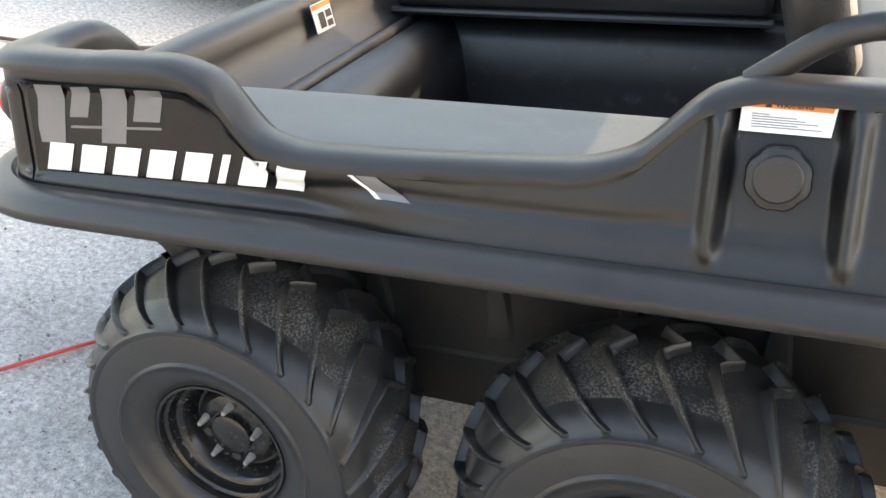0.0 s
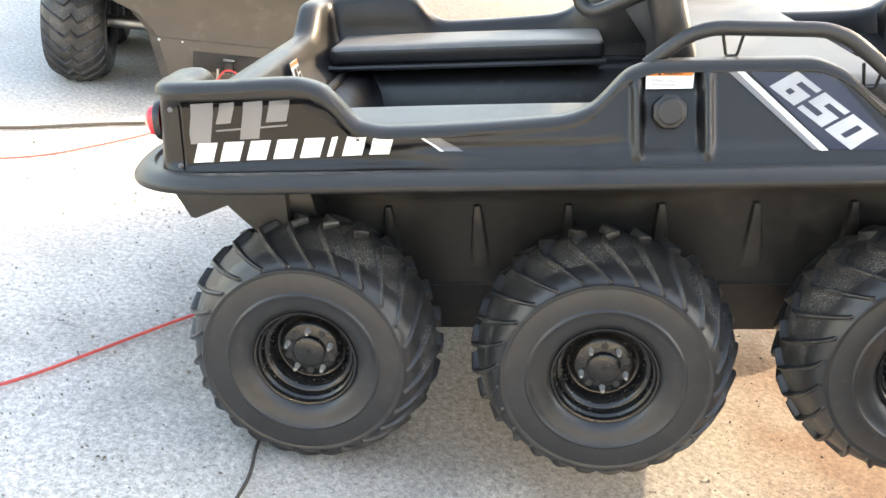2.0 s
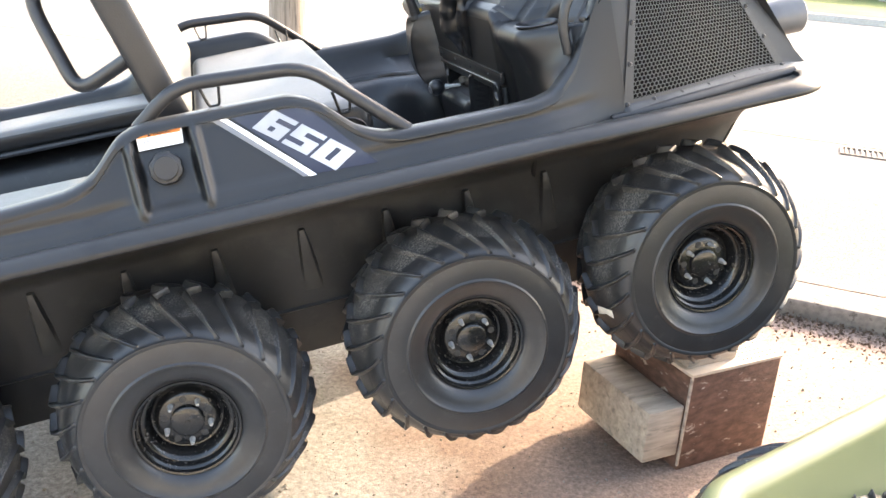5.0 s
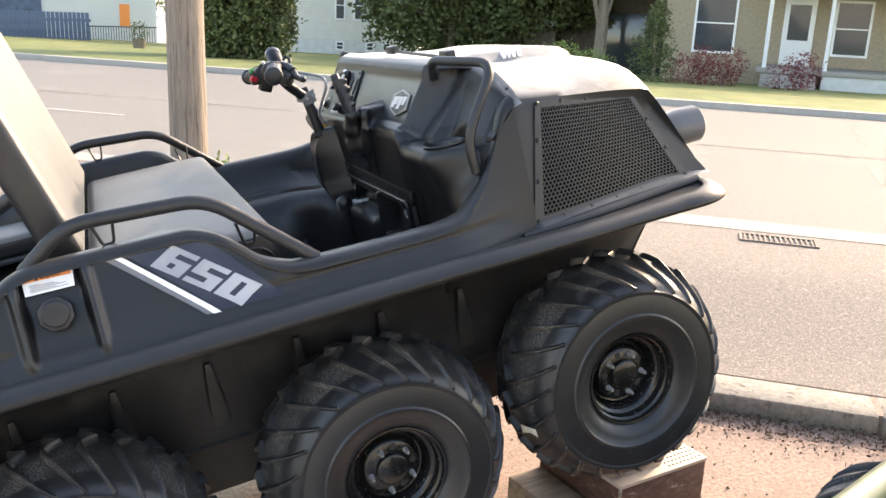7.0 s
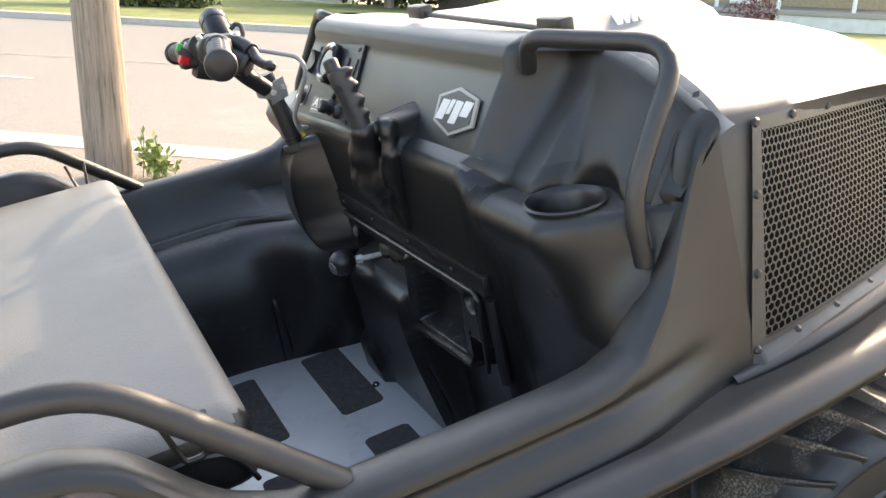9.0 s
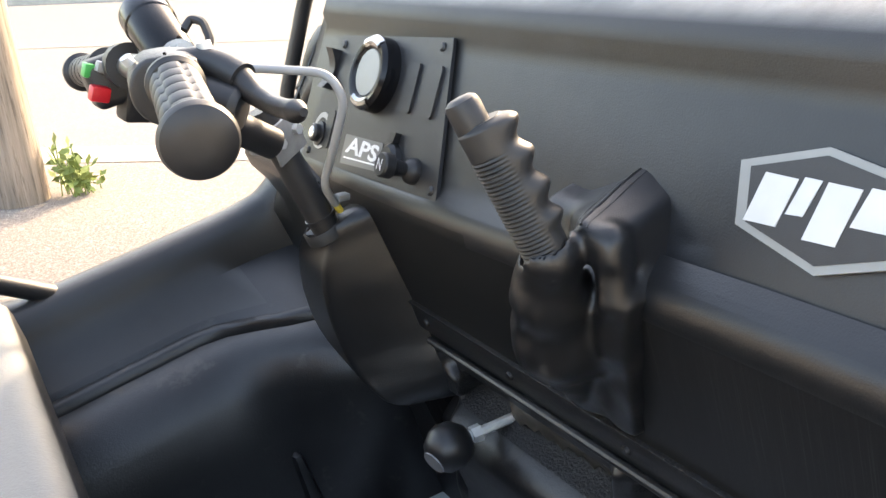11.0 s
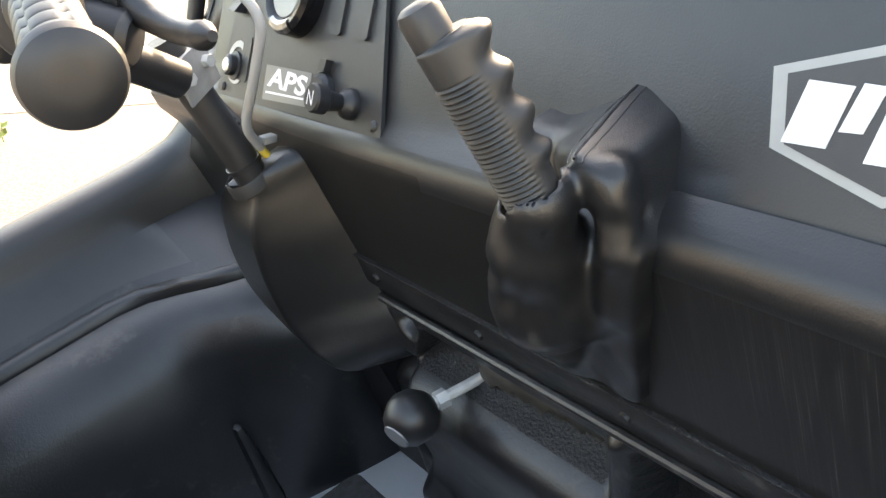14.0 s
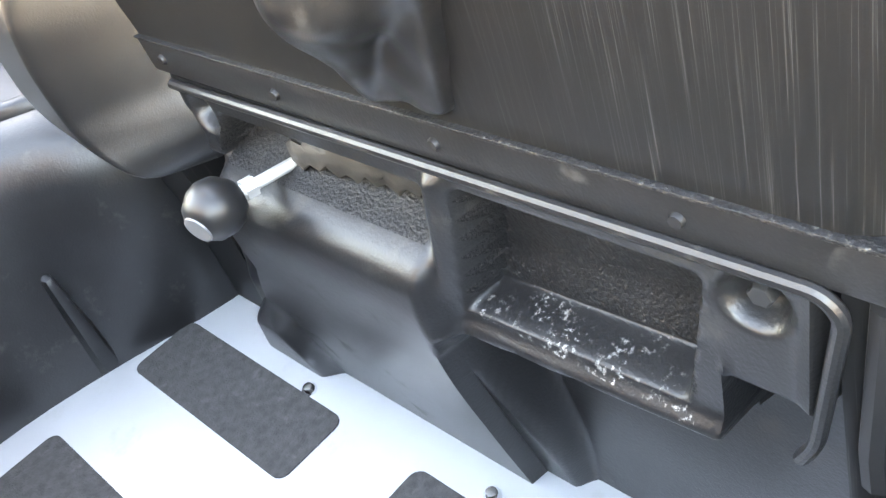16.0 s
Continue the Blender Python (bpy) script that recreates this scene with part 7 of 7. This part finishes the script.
road_line("lane_line", 9.9, -14, 30, 0.10, FADED, "faded centre line of the road")
road_line("edge_line", 8.2, -6.6, -4.9, 0.08, WORN_WHITE, "worn white road marking")
for pts in (((11.2, 8.0), (10.7, 7.5), (9.9, 6.6), (9.2, 5.7), (8.66, 5.3), (7.84, 4.4), (7.36, 3.7), (6.9, 3.0), (6.6, 2.4)), ((9.2, 5.7), (8.9, 5.9), (8.5, 5.4))):
    bm = bmesh.new()
    rng = random.Random(3)
    rows = []
    for (ax, ay), (bx, by) in zip(pts, pts[1:]):
        for k in range(8):
            t = k / 8
            x, y = ax + (bx - ax) * t + rng.gauss(0, 0.025), ay + (by - ay) * t + rng.gauss(0, 0.025)
            w = 0.012 + 0.010 * rng.random()
            rows.append([(x - w, y, ground_z(x, y) + 0.0105), (x + w, y, ground_z(x, y) + 0.0105)])
    grid_faces(bm, rows)
    tagged(part("road_crack", bm, DARK_CORD, None), "dark crack running through the road surface", "crack", kind="structure")


# ---- across the road ----
def spot(az, r):
    """A place across the road: degrees from straight ahead, metres away."""
    a = radians(az)
    x, y = 0.74 + r * math.sin(a), -1.73 + r * math.cos(a)
    return x, y, ground_z(x, y)


def crown(bm, rng, at, rad, n, size, gaps=0.25):
    """Leaves in an uneven shell with gaps."""
    k = 0
    while k < n:
        d = Vector((rng.gauss(0, 1), rng.gauss(0, 1), rng.gauss(0, 1))).normalized()
        lump = noise.noise(d * 2.3 + Vector(at))
        if lump < -gaps:
            if rng.random() < 0.7:
                continue
        r = (0.40 + 0.60 * rng.random() ** 0.6) * (1 + 0.35 * lump)
        p = Vector(at) + Vector((d.x * rad[0], d.y * rad[1], d.z * rad[2])) * r
        leaves(bm, rng, p, 3, size, (size * 0.5,) * 3)
        k += 3


def tree(name, label, category, at, lumps, n, size, mat, trunk=0.12, seed=1, group=""):
    th = thing(name, label, category, Matrix.Translation(at), group)
    rng = random.Random(seed)
    bm = bmesh.new()
    h = max(c[2] for c, r in lumps)
    sweep(bm, [(0, 0, -0.1), (0.03, 0, h * 0.3), (-0.04, 0.02, h * 0.65), (0.0, 0, h)], trunk, 8, radii=[trunk, trunk * 0.8, trunk * 0.5, trunk * 0.15])
    for c, r in lumps:
        sweep(bm, [(0, 0, h * 0.25), (c[0] * 0.5, c[1] * 0.5, c[2] * 0.7), c], trunk * 0.3, 6, radii=[trunk * 0.4, trunk * 0.25, trunk * 0.1])
    part("trunk", bm, BARK, th, "brown trunk and limbs")
    bm = bmesh.new()
    for c, r in lumps:
        crown(bm, rng, c, r, n, size)
    part("crown", bm, mat, th, "uneven leafy crown")
    return th


tree("cedar", "dense dark green cedar on the lawn", "tree", spot(9.8, 23.5), [((-0.4, 0, 1.3), (0.9, 0.8, 1.35)), ((0.5, 0.1, 1.1), (0.85, 0.7, 1.15)), ((0.0, 0, 2.9), (0.8, 0.8, 1.3)), ((0.9, 0.2, 2.2), (0.55, 0.6, 0.9))], 6500, 0.13, LEAF, seed=11)
tree("cedar", "dense dark green cedar on the lawn", "tree", spot(8.4, 24.2), [((-0.3, 0, 1.2), (0.8, 0.8, 1.25)), ((0.2, 0, 2.7), (0.9, 0.8, 1.5))], 6500, 0.13, LEAF, seed=12)
tree("broadleaf_tree", "dark leafy tree between the houses", "tree", spot(22.5, 33), [((-1.6, 0, 2.2), (1.8, 1.4, 1.7)), ((1.0, 0, 1.8), (1.7, 1.3, 1.6)), ((0, 0, 4.2), (2.4, 2, 1.8))], 5500, 0.20, LEAF, 0.2, 13)
tree("broadleaf_tree", "dark leafy tree between the houses", "tree", spot(28.5, 34), [((-1.0, 0, 2.6), (1.6, 1.4, 1.5)), ((1.0, 0, 3.0), (1.7, 1.3, 1.6)), ((0, 0, 4.6), (2.6, 2, 1.8))], 5500, 0.20, LEAF, 0.2, 14)
tree("broadleaf_tree", "tall dark leafy tree with a bare trunk beside the garage", "tree", spot(31.8, 31), [((-1.2, 0, 4.6), (2.0, 1.6, 1.5)), ((1.1, 0.2, 4.4), (1.9, 1.6, 1.4)), ((0, 0, 6.0), (2.6, 2, 1.6))], 4500, 0.20, LEAF, 0.24, 18)
tree("broadleaf_tree", "dense dark leafy tree behind the lawn", "tree", spot(26.0, 39), [((-2.6, 0, 2.0), (2.2, 1.8, 2.2)), ((0.4, 0, 2.4), (2.4, 1.8, 2.4)), ((3.0, 0.3, 2.2), (2.2, 1.8, 2.2)), ((0, 0, 5.0), (4.0, 2.2, 2.0))], 6000, 0.22, LEAF, 0.25, 19)
tree("round_bush", "bright green clipped bush on the lawn", "bush", spot(30.5, 27), [((-0.5, 0, 0.45), (0.8, 0.6, 0.6)), ((0.5, 0, 0.35), (0.7, 0.6, 0.5))], 1800, 0.07, LEAF_LIGHT, 0.05, 15)
tree("conical_shrub", "conical green shrub beside the brick house", "bush", spot(35.2, 25), [((0, 0, 0.45), (0.75, 0.6, 0.6)), ((0, 0, 1.05), (0.55, 0.5, 0.7)), ((0, 0, 1.7), (0.32, 0.3, 0.6))], 1500, 0.07, LEAF, 0.06, 16)
for k, (az, r, w) in enumerate(((37.6, 25, 0.55), (39.3, 25, 0.5), (43.4, 25.5, 0.6))):
    tree("red_bush", "dark red barberry bush by the porch", "bush", spot(az, r), [((-0.2, 0, 0.4), (w, 0.45, 0.5)), ((0.3, 0, 0.6), (w * 0.8, 0.4, 0.5))], 900, 0.06, LEAF_RED, 0.04, 20 + k, "red bushes")


def window(parent, x, z, w, h, y=-0.0):
    """A white framed sash window on a wall that faces -y."""
    rows = [[(x + u * (w / 2 + o), y - d, z + v * (h / 2 + o)) for u, v in ((-1, -1), (1, -1), (1, 1), (-1, 1))] for o, d in ((0.07, 0.0), (0.07, 0.04), (0.0, 0.04), (0.0, 0.0))]
    fr = part("window", loft(rows, close_v=True), WINDOW_WHITE, parent)
    part("pane", boxed((x - w / 2, y - 0.012, z - h / 2), (x + w / 2, y - 0.002, z + h / 2)), PANE, fr)
    part("sash_bar", boxed((x - w / 2, y - 0.03, z - 0.02), (x + w / 2, y - 0.012, z + 0.02)), WINDOW_WHITE, fr)


def gable_roof(parent, w, d, z, rise, mat):
    rows = [[(x, -0.4, z), (x, d / 2, z + rise), (x, d + 0.4, z)] for x in (-w / 2 - 0.4, w / 2 + 0.4)]
    rows2 = [[(a, b, c + 0.15) for a, b, c in r] for r in rows]
    bm = bmesh.new()
    grid_faces(bm, rows2)
    grid_faces(bm, rows)
    part("roof", bm, mat, parent, "grey shingle roof")


x, y, z = spot(17.0, 40)
house = thing("house", "cream clapboard house with white windows across the road", "house", pose(x, y, z, 0, 0, -17))
prof = [(-0.02, 0.0), (-0.02, 0.75)]
for k in range(24):
    prof += [(-0.045, 0.75 + 0.17 * k), (-0.015, 0.75 + 0.17 * (k + 1) - 0.001)]
rows = [[(sx, o, zz) for o, zz in prof] for sx in (-4.6, 2.4)]
part("siding", loft(rows), SIDING, house, "lapped cream clapboards", 20)
part("wall", boxed((-4.6, 0.0, 0.0), (2.4, 7.0, 4.8)), SIDING, house)
part("foundation", boxed((-4.62, -0.03, -0.4), (2.42, -0.005, 0.72)), FOUNDATION, house, "whitewashed foundation")
for wx, wz, w, h in ((-0.95, 2.2, 0.32, 1.1), (-0.15, 2.2, 0.32, 1.1), (0.40, 2.55, 0.28, 0.6), (1.40, 2.2, 0.30, 1.1)):
    window(house, wx, wz, w, h, -0.045)
for wx in (-0.95, 0.35, 1.1):
    window(house, wx, 0.50, 0.24, 0.26, -0.03)
gable_roof(house, 7.0, 7.0, 4.8, 2.4, ROOFING)
x, y, z = spot(43.0, 30)
brick = thing("house", "buff brick house with a white-posted porch and front steps", "house", pose(x, y, z, 0, 0, -43))
part("wall", boxed((-3.9, 0.0, -0.3), (5.0, 7.0, 5.2)), BRICK, brick, "buff brick wall")
window(brick, -2.35, 1.9, 1.15, 1.7, 0.0)
window(brick, 1.6, 1.9, 0.9, 1.5, 0.0)
door = part("front_door", boxed((-0.35, -0.05, 0.75), (0.55, 0.0, 2.75), 0.01), WINDOW_WHITE, brick, "white front door")
part("door_pane", boxed((-0.2, -0.058, 1.5), (0.4, -0.048, 2.55)), PANE, door)
part("porch_floor", boxed((-0.9, -2.0, 0.60), (5.0, -0.01, 0.74), 0.01), CONCRETE, brick, "grey porch floor")
part("porch_base", boxed((0.9, -1.96, -0.4), (4.96, -0.02, 0.60)), FOUNDATION, brick, "grey stone porch base")
for k in range(4):
    part("step", boxed((-0.75, -2.0 - 0.28 * (4 - k), -0.4), (0.75, -2.0 - 0.28 * (3 - k) + 0.0, 0.15 * (k + 1) - 0.02), 0.01), CONCRETE, brick)
for sx in (-0.7, 0.95, 2.9, 4.8):
    part("porch_post", tube([(sx, -1.85, 0.74), (sx, -1.85, 3.0)], 0.06, 10), WINDOW_WHITE, brick, "white porch post")
part("porch_roof", boxed((-1.1, -2.2, 3.0), (5.2, 0.0, 3.2), 0.02), ROOFING, brick, "porch roof")
gable_roof(brick, 9.0, 7.0, 5.2, 2.4, ROOFING)
x, y, z = spot(33.6, 35)
garage = thing("garage", "brown board garage with a dark door and a pale roof", "garage", pose(x, y, z, 0, 0, -33))
part("wall", boxed((-2.6, 0.0, -0.4), (2.2, 5.0, 3.4)), GARAGE_BOARD, garage, "brown boarded wall")
batten = None
for k in range(16):
    m = Matrix.Translation((-2.5 + 0.30 * k, 0, 0))
    if batten is None:
        batten = part("batten", boxed((-0.02, -0.025, -0.4), (0.02, 0.001, 3.4)), GARAGE_BOARD, garage, m=m)
    else:
        again(batten, m)
part("garage_door", boxed((-0.9, -0.06, -0.2), (1.5, -0.02, 2.3), 0.01), PANE, garage, "dark closed door")
rows = [[(-3.0, -0.5, 3.35), (-3.0, 2.5, 4.6), (-3.0, 5.5, 3.35)], [(2.6, -0.5, 3.35), (2.6, 2.5, 4.6), (2.6, 5.5, 3.35)]]
bm = loft(rows)
bmesh.ops.solidify(bm, geom=list(bm.faces), thickness=0.12)
part("roof", bm, ROOFING, garage, "shingle roof")
part("lean_to_roof", boxed((-4.9, -1.6, 1.75), (-2.7, 0.6, 1.95), 0.02), WINDOW_WHITE, garage, "white lean-to roof")
part("lean_to_wall", boxed((-4.8, -1.4, -0.4), (-2.7, 0.5, 1.75)), GARAGE_BOARD, garage)
# shed and fence far away
x, y, z = spot(2.0, 46)
shed = thing("metal_shed", "pale metal-clad shed with an orange sign", "shed", pose(x, y, z, 0, 0, -2))
part("wall", boxed((-9, 0, -0.5), (2.2, 9, 6.0)), TIN, shed)
k0 = None
for k in range(36):
    m = Matrix.Translation((-8.9 + 0.31 * k, 0, 0))
    if k0 is None:
        k0 = part("cladding_rib", boxed((-0.02, -0.03, -0.5), (0.02, 0.001, 6.0)), TIN, shed, m=m)
    else:
        again(k0, m)
part("sign", boxed((0.55, -0.06, 0.75), (1.0, -0.03, 1.75)), ORANGE_INK, shed, "blank orange sign")
part("shed_door", boxed((-6, -0.05, -0.3), (-2.8, -0.03, 2.2)), BLUE_FENCE, shed)
x, y, z = spot(-1.2, 40)
fence = thing("board_fence", "blue-grey board fence beside the shed", "fence", pose(x, y, z, 0, 0, 0))
b0 = None
for k in range(22):
    m = Matrix.Translation((-1.9 + 0.16 * k, 0, 0))
    if b0 is None:
        b0 = part("board", boxed((-0.07, -0.02, -0.3), (0.07, 0.02, 1.15), 0.005), BLUE_FENCE, fence, m=m)
    else:
        again(b0, m)
part("fence_rail", boxed((-2.0, 0.02, 0.8), (1.6, 0.06, 0.9)), BLUE_FENCE, fence)
x, y, z = spot(2.6, 40)
rail = thing("iron_fence", "dark iron picket fence in front of the shed", "fence", pose(x, y, z, 0, 0, 0))
b0 = None
for k in range(26):
    m = Matrix.Translation((-1.1 + 0.1 * k, 0, 0))
    if b0 is None:
        b0 = part("picket", boxed((-0.012, -0.012, -0.3), (0.012, 0.012, 0.75)), BLACK_TUBE, rail, m=m)
    else:
        again(b0, m)
part("fence_rail", boxed((-1.15, -0.015, 0.7), (1.5, 0.015, 0.74)), BLACK_TUBE, rail)
x, y, z = spot(3.7, 30)
pot = thing("planter", "dark planter pot with a small shrub", "planter", pose(x, y, z))
part("pot", lathe([(0.0, 0.0), (0.16, 0.0), (0.22, 0.38), (0.20, 0.38), (0.17, 0.30), (0.0, 0.30)], 20, "z"), BARK, pot)
bm = bmesh.new()
crown(bm, random.Random(5), (0, 0, 0.62), (0.28, 0.28, 0.3), 300, 0.07)
part("shrub", bm, LEAF, pot)
# distant trees that close the view
bm = bmesh.new()
rng = random.Random(31)
for k in range(46):
    a = radians(-60 + 150 * k / 45)
    r = 85 + rng.uniform(-6, 10)
    crown(bm, rng, (r * math.sin(a), r * math.cos(a), 3.0 + rng.uniform(-0.5, 2)), (5.5, 5.5, 5 + rng.uniform(0, 3)), 260, 0.9)
tagged(part("distant_trees", bm, LEAF, None), "distant line of green trees beyond the houses", "trees", kind="stuff")
